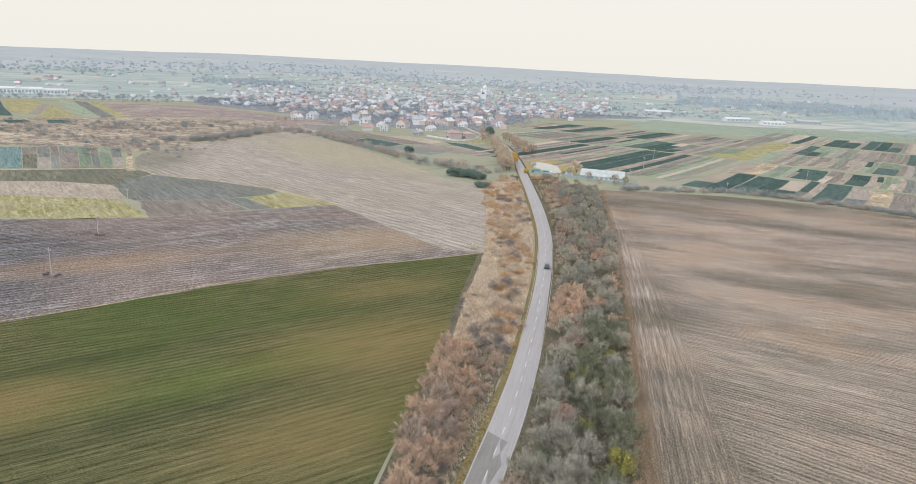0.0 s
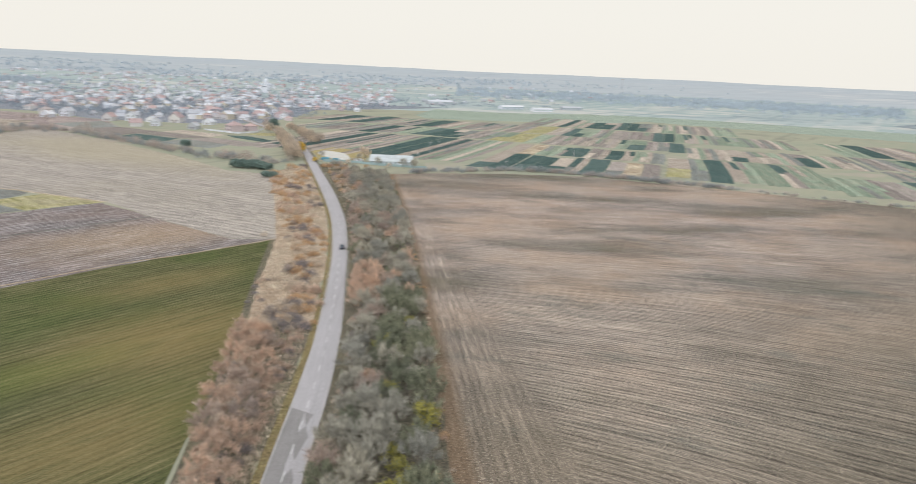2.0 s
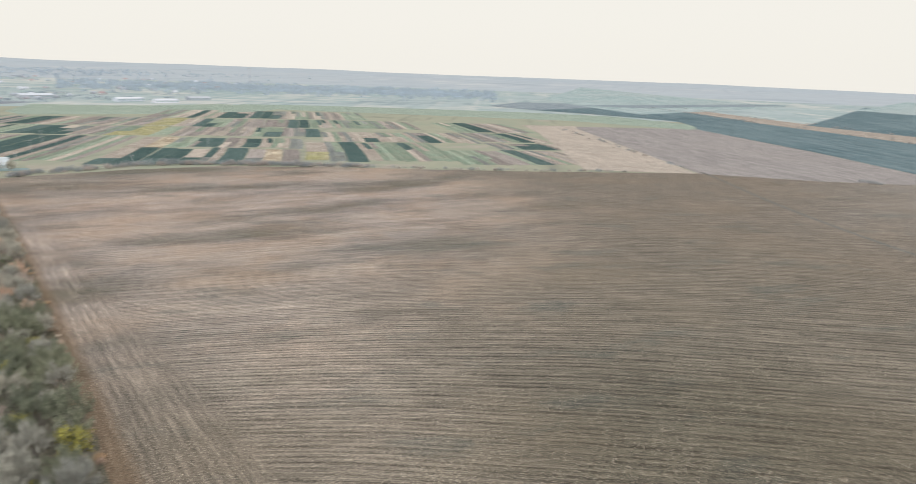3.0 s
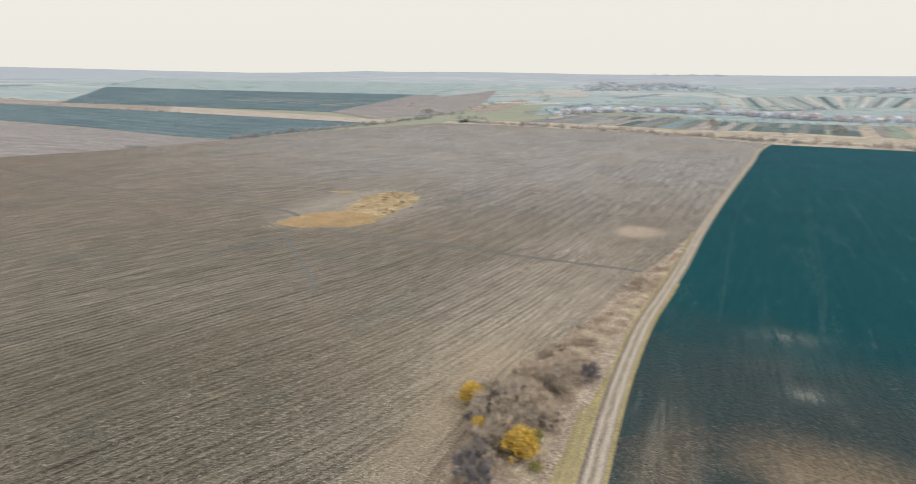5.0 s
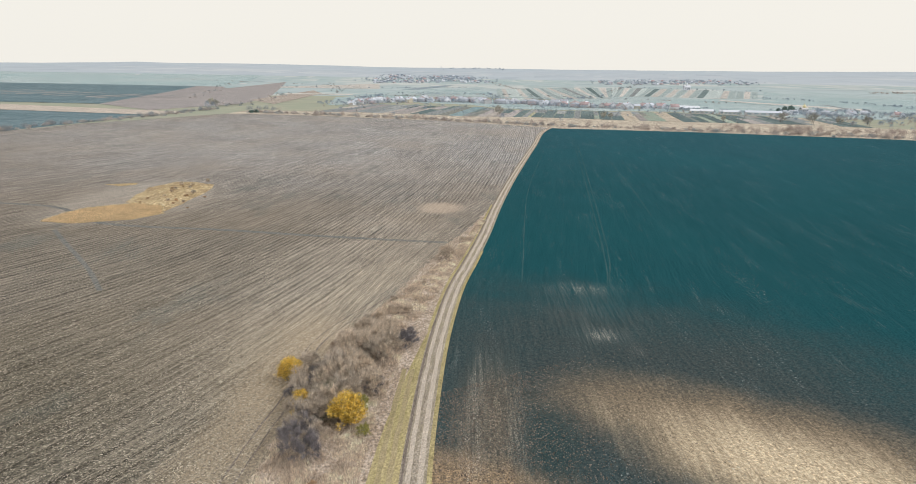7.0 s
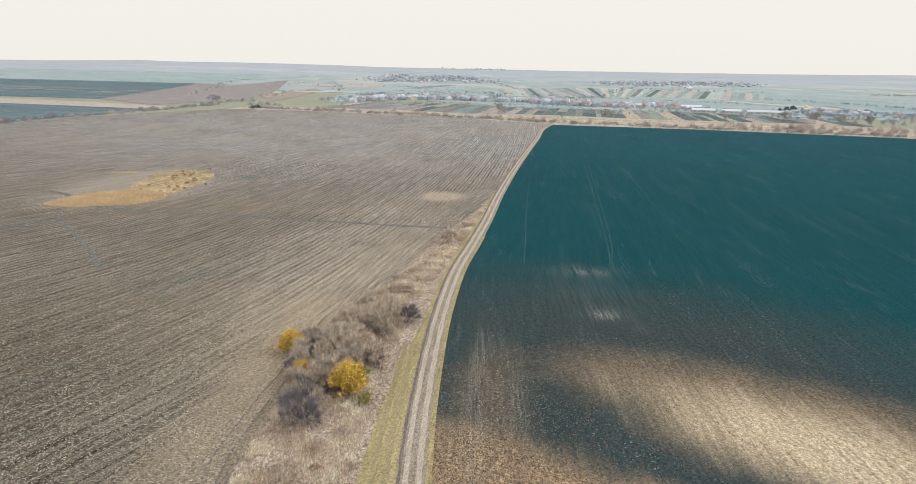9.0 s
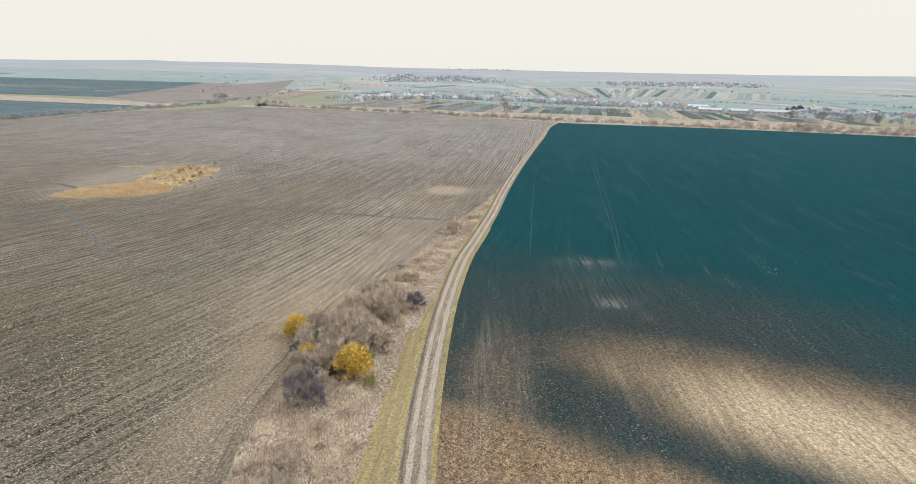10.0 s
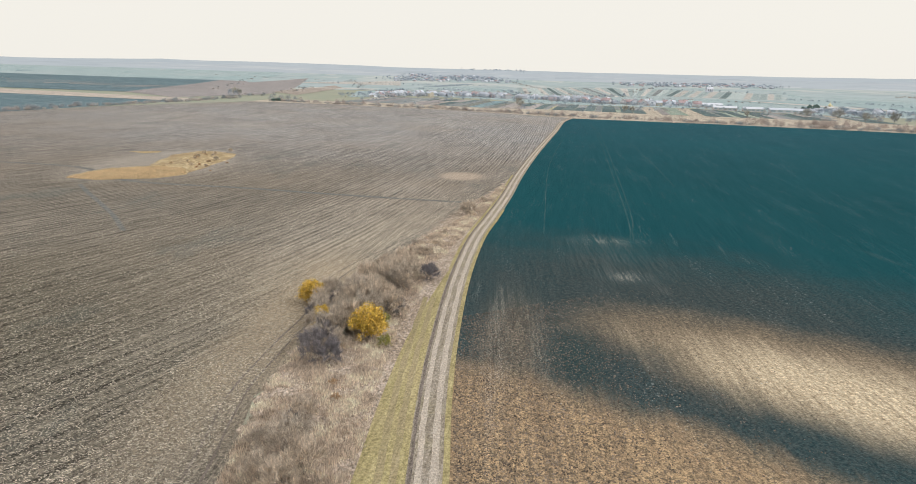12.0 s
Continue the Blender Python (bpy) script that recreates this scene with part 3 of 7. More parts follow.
M_LAND = ground_material("near_farmland", ((0.25, (0.25, 0.265, 0.225)), (0.42, (0.37, 0.375, 0.305)), (0.58, (0.32, 0.35, 0.285)), (0.75, (0.43, 0.38, 0.345))), 0.012, 0.6)
# Beyond 1250 m the ground colours carry the haze, pale and bluish.
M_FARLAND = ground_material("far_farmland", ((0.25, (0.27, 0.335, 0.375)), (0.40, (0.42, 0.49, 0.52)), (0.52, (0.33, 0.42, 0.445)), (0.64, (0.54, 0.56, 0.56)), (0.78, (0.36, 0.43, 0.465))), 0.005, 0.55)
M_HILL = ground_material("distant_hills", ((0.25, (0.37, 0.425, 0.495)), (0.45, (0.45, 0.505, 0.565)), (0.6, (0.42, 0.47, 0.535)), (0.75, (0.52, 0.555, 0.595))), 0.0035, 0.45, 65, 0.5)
M_RIDGE = ground_material("hazed_ridge", ((0.25, (0.38, 0.44, 0.505)), (0.45, (0.445, 0.50, 0.565)), (0.6, (0.41, 0.465, 0.535)), (0.75, (0.50, 0.545, 0.595))), 0.0028, 0.6, 65, 0.5)
M_TOWN = soil("town_gardens", (0.19, 0.205, 0.215), (0.275, 0.29, 0.30), (0.40, 0.40, 0.40), (0.24, 0.265, 0.25), 12, 0.05, 0.03, 0.02, 1.0, 0.15, 0.2, cool=0.7)

M_ASPHALT = soil("worn_asphalt", (0.37, 0.355, 0.345), (0.455, 0.435, 0.42), (0.53, 0.505, 0.49), (0.37, 0.35, 0.335), 12, 0.8, 0.02, 0.03, 0.5, 4.0, 0.1, cool=0.6, speckle=0.15)
M_PATCHED = soil("newer_asphalt", (0.24, 0.235, 0.225), (0.30, 0.29, 0.28), (0.35, 0.34, 0.33), (0.33, 0.32, 0.31), 12, 0.8, 0.05, 0.25, 1.0, 4.0, 0.1, cool=0.4, speckle=0.15)
M_FADED = plain("faded_road_paint", (0.53, 0.52, 0.49), 0.7, vary=0.25, scale=1.5)
M_LINE = plain("road_paint", (0.72, 0.71, 0.68), 0.7, vary=0.2, scale=2.0)
M_BARK = plain("bark", (0.235, 0.21, 0.18), 0.95, vary=0.3, scale=3.0)
M_GREYTWIG = plain("grey_twigs", (0.45, 0.43, 0.355), 0.95, vary=0.25, scale=0.5, island=0.5, tint=0.2)
M_OLIVETWIG = plain("olive_twigs", (0.30, 0.31, 0.215), 0.95, vary=0.25, scale=0.5, island=0.5, tint=0.2)
M_RUSTTWIG = plain("rusty_twigs", (0.67, 0.50, 0.375), 0.95, vary=0.25, scale=0.5, island=0.5, tint=0.15)
M_PINKTWIG = plain("pinkish_twigs", (0.50, 0.405, 0.335), 0.95, vary=0.25, scale=0.5, island=0.5, tint=0.15)
M_ORTWIG = plain("orange_twigs", (0.56, 0.385, 0.23), 0.95, vary=0.25, scale=0.5, island=0.35, tint=0.15)
M_PLUMTWIG = plain("plum_twigs", (0.28, 0.255, 0.25), 0.95, vary=0.25, scale=0.5, island=0.35, tint=0.15)
M_TANTWIG = plain("tan_twigs", (0.63, 0.53, 0.41), 0.95, vary=0.25, scale=0.5, island=0.5, tint=0.15)
M_YELLEAF = plain("yellow_leaves", (0.72, 0.49, 0.10), 0.8, vary=0.3, scale=0.9, island=0.5)
M_LIMELEAF = plain("lime_leaves", (0.42, 0.38, 0.10), 0.8, vary=0.25, scale=0.7, island=0.4)
M_GRNLEAF = plain("dark_green_leaves", (0.12, 0.145, 0.085), 0.85, vary=0.25, scale=0.7, island=0.4)
M_FIR = plain("fir_needles", (0.21, 0.285, 0.245), 0.9, vary=0.25, scale=0.5, island=0.3)
M_ORLEAF = plain("orange_leaves", (0.50, 0.32, 0.18), 0.85, vary=0.25, scale=0.7, island=0.3)
# Twigs of far trees and hedges, with distance haze mixed into their colours.
M_HAZETWIG = plain("hazed_hedge_twigs", (0.36, 0.375, 0.365), 0.95, vary=0.2, scale=0.2, island=0.25)
M_HAZETAN = plain("hazed_tan_twigs", (0.52, 0.455, 0.40), 0.95, vary=0.2, scale=0.2, island=0.25)
M_HAZERUST = plain("hazed_rust_twigs", (0.51, 0.43, 0.37), 0.95, vary=0.2, scale=0.2, island=0.25)
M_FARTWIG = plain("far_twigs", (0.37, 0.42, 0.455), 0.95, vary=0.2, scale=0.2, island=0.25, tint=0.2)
M_GRASSBLADE = plain("dry_blades", (0.76, 0.62, 0.475), 0.9, vary=0.38, scale=0.22, island=0.45)
M_REEDBLADE = plain("reed_blades", (0.74, 0.57, 0.345), 0.9, vary=0.15, scale=0.1, island=0.25)
M_STRAW = plain("loose_straw", (0.58, 0.50, 0.385), 0.9, vary=0.25, scale=0.08, island=0.45)
M_CLOD = plain("soil_clods", (0.19, 0.15, 0.115), 1.0, vary=0.4, scale=0.25, island=0.5)
M_WALLS = [plain("white_plaster", (0.76, 0.765, 0.77), 0.9, vary=0.06, tint=0.1), plain("cream_plaster", (0.66, 0.635, 0.605), 0.9, vary=0.06, tint=0.12), plain("pink_plaster", (0.60, 0.51, 0.50), 0.9, vary=0.06, tint=0.1), plain("yellow_plaster", (0.66, 0.59, 0.46), 0.9, vary=0.06), plain("grey_plaster", (0.50, 0.51, 0.52), 0.9, vary=0.08, tint=0.12)]
# Roof colours made paler and bluer to carry the distance haze.
M_ROOFS = [plain("slate_roof", (0.50, 0.52, 0.55), 0.8, vary=0.1, tint=0.15), plain("tin_roof", (0.70, 0.72, 0.745), 0.55, vary=0.08, tint=0.12), plain("red_tile_roof", (0.50, 0.38, 0.365), 0.85, vary=0.12, tint=0.15), plain("brown_tile_roof", (0.42, 0.375, 0.365), 0.85, vary=0.12, tint=0.15)]
M_GLASS = plain("dark_window_glass", (0.10, 0.12, 0.14), 0.15, vary=0.05, spec=0.5)
M_HAZEGLASS = plain("pale_green_glass", (0.40, 0.48, 0.48), 0.2, vary=0.05, spec=0.5)
M_WOOD = plain("dark_door_wood", (0.17, 0.115, 0.08), 0.7, vary=0.15, scale=2.0)
M_WHITE = plain("white_sheet_metal", (0.76, 0.78, 0.79), 0.5, vary=0.05, scale=0.3)
M_GOLD = plain("gilt_metal", (0.80, 0.68, 0.40), 0.45, 0.4, vary=0.05)
M_BRICK = plain("chimney_brick", (0.38, 0.25, 0.20), 0.9, vary=0.2, scale=2.0)
M_CONCRETE = plain("pole_concrete", (0.55, 0.53, 0.50), 0.9, vary=0.1, scale=1.0)
M_TYRE = plain("tyre_rubber", (0.03, 0.03, 0.03), 0.85)
M_CARPAINT = plain("dark_blue_car_paint", (0.07, 0.085, 0.11), 0.3, 0.2, vary=0.02, spec=0.5)
M_TANK = plain("blue_painted_steel", (0.13, 0.30, 0.38), 0.5, vary=0.1)
M_TEALFENCE = plain("teal_fence_paint", (0.35, 0.45, 0.45), 0.6, vary=0.08)
_w = Nodes("pond_water", 0.04, 0, 1.0)
# Light base colour paints in part of the sky's reflection.
_w.colour((0.34, 0.355, 0.35))
_w.bump(_w.noise(_w.pos(), 1.5, 3), 0.05, 0.02)
M_WATER = _w.m

# ---- building helpers ----
rng = np.random.default_rng(7)


def mesh_of(name, verts, faces, *mats):
    me = bpy.data.meshes.new(name)
    me.from_pydata([tuple(v) for v in verts], [], [tuple(f) for f in faces])
    for m in mats:
        me.materials.append(m)
    me.update()
    return me


def thing(name, label, category, at=(0, 0, 0), az=0.0, group="", kind=""):
    """An empty at the base of a thing; its parts are its children."""
    ob = tagged(new(name), label, category, group, kind)
    ob.matrix_basis = pose(*at, 0, 0, -az)
    return ob


def part(name, me, parent, label=""):
    ob = new(name, me)
    ob.parent = parent
    return tagged(ob, label) if label else ob


def box(x0, y0, z0, x1, y1, z1):
    v = [(x, y, z) for z in (z0, z1) for x, y in ((x0, y0), (x1, y0), (x1, y1), (x0, y1))]
    f = [(3, 2, 1, 0), (4, 5, 6, 7), (0, 1, 5, 4), (1, 2, 6, 5), (2, 3, 7, 6), (3, 0, 4, 7)]
    return v, f


def merged(*pieces):
    verts, faces = [], []
    for v, f in pieces:
        k = len(verts)
        verts += list(v)
        faces += [tuple(i + k for i in g) for g in f]
    return verts, faces


def lathe(profile, n=10, cx=0.0, cy=0.0):
    """A turned body from (radius, height) pairs, closed at both ends."""
    v = [(cx + r * math.cos(2 * math.pi * i / n), cy + r * math.sin(2 * math.pi * i / n), z) for r, z in profile for i in range(n)]
    f = [(k * n + i, k * n + (i + 1) % n, (k + 1) * n + (i + 1) % n, (k + 1) * n + i) for k in range(len(profile) - 1) for i in range(n)]
    return v, f + [tuple(reversed(range(n))), tuple(range((len(profile) - 1) * n, len(profile) * n))]


def ground_z(x, y):
    """The plain is level and rises to low hills beyond 1.4 km."""
    r, az = math.hypot(x, y), math.degrees(math.atan2(x, y))
    t = max(0.0, (r - 1400) / 3450)
    top = float(np.interp(az, [-60, -34, -18, 0, 18, 32, 47, 62, 68, 80, 87, 96, 103, 114, 138, 153, 170], [85, 87, 111, 111, 99, 98, 83, 80, 73, 55, 44, 57, 64, 57, 57, 72, 70]))
    ridge = noise.noise((az * 0.09, 3.1, 0)) * 4 + noise.noise((az * 0.33, 7.7, 0)) * 3
    knoll = 7 * math.exp(-(((az - 96.3) / 1.6) ** 2))
    return top * t**1.5 + (ridge + knoll) * min(1, t) ** 2


def between(line, s):
    """A point on a broken line at the share s of its length, and the bearing there."""
    pts = [Vector(p) for p in line]
    lens = [(b - a).length for a, b in zip(pts, pts[1:])]
    d = s * sum(lens)
    for a, b, n in zip(pts, pts[1:], lens):
        if d <= n or b is pts[-1]:
            p = a + (b - a) * (d / n)
            return p.x, p.y, math.degrees(math.atan2(b.x - a.x, b.y - a.y))
        d -= n


def smooth_line(line, n):
    """A broken line rounded off by a Catmull-Rom curve, n points a stretch."""
    p = [Vector((2 * line[0][0] - line[1][0], 2 * line[0][1] - line[1][1]))] + [Vector(q) for q in line]
    p.append(2 * p[-1] - p[-2])
    out = []
    for i in range(1, len(p) - 2):
        for k in range(n):
            t = k / n
            a, b, c, d = p[i - 1 : i + 3]
            out.append(0.5 * (2 * b + (c - a) * t + (2 * a - 5 * b + 4 * c - d) * t * t + (3 * b - a - 3 * c + d) * t**3))
    return out + [p[-2]]


def x_at(line, y):
    """x on a line of (x, y) whose y grows."""
    return float(np.interp(y, [q[1] for q in line], [q[0] for q in line]))


def frayed(corners, amount, step=6.0):
    """The outline cut into short stretches that wander; neighbours that share a border wander alike."""
    out = []
    for a, b in zip(corners, corners[1:] + corners[:1]):
        n = max(1, min(40, int(math.dist(a, b) / step)))
        for k in range(n):
            x, y = a[0] + (b[0] - a[0]) * k / n, a[1] + (b[1] - a[1]) * k / n
            out.append((x + amount * (noise.noise((x * 0.11, y * 0.11, 1)) + 0.5 * noise.noise((x * 0.4, y * 0.4, 2))), y + amount * (noise.noise((x * 0.11, y * 0.11, 5)) + 0.5 * noise.noise((x * 0.4, y * 0.4, 6)))))
    return out


def sheet(name, corners, z, material, label, category="field", depth=0.3, fray=1.2):
    """A level piece of ground with its corners given, with sides that go into the earth."""
    if fray:
        corners = frayed([tuple(q) for q in corners], fray)
    k = len(corners)
    v = [(x, y, z) for x, y in corners] + [(x, y, z - depth) for x, y in corners]
    area = sum(a[0] * b[1] - b[0] * a[1] for a, b in zip(corners, corners[1:] + corners[:1]))
    top = tuple(range(k)) if area > 0 else tuple(reversed(range(k)))
    f = [top] + [(i, (i + 1) % k, (i + 1) % k + k, i + k) for i in range(k)]
    me = mesh_of(name, v, f, material)
    return tagged(new(name, me), label, category, kind="structure")


def draped(name, a, b, c, d, z, material, label, category="field", n=12):
    """A four-cornered piece of ground that follows the rise of the land."""
    a, b, c, d = (Vector(q) for q in (a, b, c, d))
    v, f = [], []
    for i in range(n + 1):
        for j in range(n + 1):
            s, t = i / n, j / n
            p = (a * (1 - s) + b * s) * (1 - t) + (d * (1 - s) + c * s) * t
            v.append((p.x, p.y, ground_z(p.x, p.y) + z))
    for i in range(n):
        for j in range(n):
            q = i * (n + 1) + j
            f.append((q, q + n + 1, q + n + 2, q + 1))
    if (b - a).cross(d - a) < 0:
        f = [tuple(reversed(g)) for g in f]
    return tagged(new(name, mesh_of(name, v, f, material)), label, category, kind="structure")


def ribbon(name, left, right, z, material, label, category, crown=0.0):
    """A strip between two lines with as many points, a little higher in the middle, with sides."""
    k, v, f = len(left), [], []
    for (ax, ay), (bx, by) in zip(left, right):
        v += [(ax, ay, z - 0.4), (ax, ay, z), ((ax + bx) / 2, (ay + by) / 2, z + crown), (bx, by, z), (bx, by, z - 0.4)]
    for i in range(k - 1):
        for j in range(4):
            q = 5 * i + j
            f.append((q, q + 1, q + 6, q + 5))
    me = mesh_of(name, v, f, material)
    bm = bmesh.new()
    bm.from_mesh(me)
    bmesh.ops.recalc_face_normals(bm, faces=bm.faces)
    bm.faces.ensure_lookup_table()
    if bm.faces[1].normal.z < 0:
        bmesh.ops.reverse_faces(bm, faces=bm.faces)
    bm.to_mesh(me)
    bm.free()
    return tagged(new(name, me), label, category, kind="structure")


def offset(points, d):
    """A line moved sideways to its right by d."""
    out = []
    for i, p in enumerate(points):
        a, b = points[max(0, i - 1)], points[min(len(points) - 1, i + 1)]
        t = Vector((b[0] - a[0], b[1] - a[1])).normalized()
        out.append((p[0] + t.y * d, p[1] - t.x * d))
    return out


def uneven(line, d, amount, seed):
    """A line moved aside, wandering a little."""
    return [(x + amount * noise.noise((i * 0.21, seed, 0)), y + amount * noise.noise((i * 0.21, seed, 5))) for i, (x, y) in enumerate(offset(line, d))]


# ---- the ground: one sheet to the hills on the horizon ----
RINGS = [0, 60, 150, 300, 500, 700, 900, 1100, 1250, 1400, 1520, 1650, 1800, 1950, 2100, 2300, 2500, 2700, 2900, 3150, 3400, 3700, 4000, 4300, 4600, 4800]
SEG = 240
gv, gf, gm = [(0, 0, -0.05)], [], []
for r in RINGS[1:]:
    for i in range(SEG):
        a = 2 * math.pi * i / SEG
        x, y = r * math.sin(a), r * math.cos(a)
        gv.append((x, y, ground_z(x, y) - 0.05))
for i in range(SEG):
    gf.append((0, 1 + (i + 1) % SEG, 1 + i))
    gm.append(0)
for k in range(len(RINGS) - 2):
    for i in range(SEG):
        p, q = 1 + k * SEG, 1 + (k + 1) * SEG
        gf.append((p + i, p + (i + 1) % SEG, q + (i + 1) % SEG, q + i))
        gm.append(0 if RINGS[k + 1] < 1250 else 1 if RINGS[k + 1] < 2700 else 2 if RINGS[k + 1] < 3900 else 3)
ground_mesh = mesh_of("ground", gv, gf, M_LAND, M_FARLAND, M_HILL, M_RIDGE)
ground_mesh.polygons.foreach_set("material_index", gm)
ground_mesh.polygons.foreach_set("use_smooth", [True] * len(gm))
tagged(new("ground", ground_mesh), "wide autumn farmland rising to low distant hills", "ground", kind="structure")

# ---- road, verges and the large fields ----
ROAD_L = [(-14, 40), (-4.5, 75), (3.1, 106), (10.0, 134), (17.3, 167), (26.2, 217), (31.5, 254), (36.7, 304), (39.8, 375), (42.4, 486), (43.6, 551), (42.0, 623), (37.5, 700), (24.0, 775), (4.0, 870), (-14.0, 974)]
ROAD_R = [(-7, 38), (2.2, 74), (9.8, 106), (16.4, 132), (23.0, 165), (31.3, 216), (36.9, 253), (42.7, 304), (46.4, 376), (48.4, 487), (49.6, 552), (48.4, 624), (44.0, 702), (30.6, 778), (10.6, 872), (-7.4, 976)]
BELT_EDGE = [(22, 40), (34.9, 108), (43.6, 152), (51.3, 188), (64.3, 260), (78.5, 352), (90.0, 438)]
VERGE_EDGE = [(-26, 40), (-9.5, 104), (-1.0, 164), (3.0, 201), (11.2, 265), (13.5, 330), (15, 406), (12, 440)]
rl, rr = smooth_line(ROAD_L, 6), smooth_line(ROAD_R, 6)
ribbon("road", rl, rr, 0.12, M_ASPHALT, "worn light-grey asphalt country road with faded markings", "road", 0.05)
middle = [(a + b) / 2 for a, b in zip(rl, rr)]
ribbon("roadside_bank", offset(rl, -1.6), [tuple(p) for p in rl], 0.09, M_BANK, "narrow strip of yellowing grass beside the asphalt road", "verge")
ribbon("roadside_bank", [tuple(p) for p in rr], offset(rr, 1.6), 0.09, M_BELT, "narrow strip of leaf litter beside the asphalt road", "verge")
# a darker resurfaced stretch in the lane, and its ragged far end
mid0 = [tuple(middle[i]) for i in range(4, 18)]
ribbon("asphalt_patch", offset(mid0, -3.0)[:13], [(p[0] + 0.7 * math.sin(i * 2.1), p[1] - 0.25 * i) for i, p in enumerate(offset(mid0, 0.9)[:13])], 0.155, M_PATCHED, "darker resurfaced strip in one lane of the road", "road patch", 0.02)
for i, side in enumerate((-3.05, 3.05)):
    edge = [tuple(p) for p in middle[2:60]]
    ribbon("edge_line", offset(edge, side - 0.06), offset(edge, side + 0.06), 0.135, M_FADED, "thin worn white edge line on the asphalt", "road marking")
step = 8.4
long_mid = [Vector(p) for p in middle]
dist = np.concatenate([[0], np.cumsum([(b - a).length for a, b in zip(long_mid, long_mid[1:])])])


def along_road(d):
    i = int(np.clip(np.searchsorted(dist, d) - 1, 0, len(dist) - 2))
    a, b = long_mid[i], long_mid[i + 1]
    p = a + (b - a) * ((d - dist[i]) / (dist[i + 1] - dist[i]))
    return p, (b - a).normalized()


dash_mesh = mesh_of("centre_dash", *box(-0.075, -1.6, 0, 0.075, 1.6, 0.012), M_LINE)
d = 30.0
while d < 520:
    p, t = along_road(d)
    ob = tagged(new("centre_dash", dash_mesh), "worn white dash of the road's centre line", "road marking", "centre line dashes", "structure")
    ob.matrix_basis = pose(p.x, p.y, 0.172, 0, 0, -math.degrees(math.atan2(t.x, t.y)))
    d += step

sheet("field", [(-12.5, 104), (-2.1, 164), (2.2, 201), (11.2, 265), (-30.4, 241), (-63, 219), (-93.1, 194), (-120, 168), (-190, 105), (-190, 10), (-30, 40)], 0.0, M_GREEN, "green winter crop with fine sowing rows and brownish patches")
sheet("field", [(11.2, 265), (7.7, 266), (-5.8, 268), (-40, 314), (-64.9, 348), (-102, 323), (-140, 298), (-196, 281), (-300, 240), (-300, 40), (-190, 105), (-120, 168), (-93.1, 194), (-63, 219), (-30.4, 241)], 0.02, M_PLOUGH, "brown ploughed field with pale clods in long furrows")
sheet("field", [(-260, 322), (-227, 331), (-170, 335), (-158, 321), (-141, 300), (-168, 288), (-198, 285), (-300, 240)], 0.02, WEST["y"], "yellow-green mustard strip beside ploughed land")
sheet("field", [(-290, 352), (-252, 368), (-228, 375), (-194, 373), (-170, 340), (-170, 335.5), (-229, 332), (-260, 323)], 0.0, WEST["t"], "pale straw stubble strip with thin rows")
sheet("field", [(-330, 388), (-276, 403), (-212, 431), (-190, 420), (-193, 397), (-194, 374), (-228, 376), (-252, 369), (-290, 353)], 0.02, WEST["o"], "olive-brown fallow on a low swell")
sheet("field", [(-193.5, 374), (-193, 397), (-188, 413), (-146, 401), (-112, 386), (-101, 377), (-108, 362), (-127, 348), (-162, 334.5), (-169.5, 340)], 0.022, WEST["k"], "dull green crop with pale rows on a low swell")
sheet("field", [(-161, 334), (-125, 348), (-103, 326), (-123, 309), (-140, 300)], 0.0, WEST["m"], "small bare brown plot")
sheet("field", [(-125, 349), (-114, 355.5), (-93, 332), (-102, 327)], 0.01, WEST["k"], "narrow brown-green plot between rows")
sheet("field", [(-113, 356), (-95, 374), (-63, 350), (-92, 332)], 0.025, WEST["y"], "small pale yellow plot with mown rows")
sheet("field", [(-208, 432), (-231, 480), (-241, 516), (-238, 555), (-224, 580), (-212, 633), (-197, 717), (-186, 744), (-139, 676), (-74, 574), (-40, 516), (-11, 455), (12, 440), (15, 406), (13.5, 330), (11.2, 266), (7.7, 266.5), (-5.8, 268.5), (-40, 314.5), (-63, 351), (-95, 375), (-101, 378), (-112, 387), (-146, 402), (-188, 414)], 0.0, M_SLOPE, "broad fawn grazed slope with faint mowing lines")
lane = smooth_line([(-206, 424), (-213, 436), (-246, 505), (-247, 527), (-229, 582), (-216, 640)], 6)
ribbon("dirt_path", offset(lane, -2.6), offset(lane, 1.6), 0.05, WEST["r"], "sandy field path round the grazed slope", "path")
balk = smooth_line([(-330, 388), (-276, 404), (-214, 432), (-187, 415), (-146, 402), (-112, 387), (-100, 378), (-64, 350)], 6)
ribbon("grass_balk", offset(balk, -1.0), offset(balk, 0.9), 0.04, WEST["r"], "narrow dry grass balk between two fields", "balk")
rim = smooth_line([(-121, 170), (-99, 188), (-73, 214), (-38, 238), (-18, 248), (2, 260), (11, 266)], 6)
ribbon("grass_balk", uneven(rim, -0.5, 0.5, 71), uneven(rim, 0.4, 0.5, 72), 0.04, M_VERGE, "thin pale grass line between plough and crop", "balk")
sheet("ditch", [(-161, 230.4), (-126, 251), (-85.8, 281.3), (-38.5, 312.6), (-39, 314), (-86.4, 282.9), (-126.6, 252.8), (-161.6, 232.2), (-290, 160), (-290, 158)], 0.05, M_DITCH, "dark narrow ditch line across the ploughed field", "ditch")
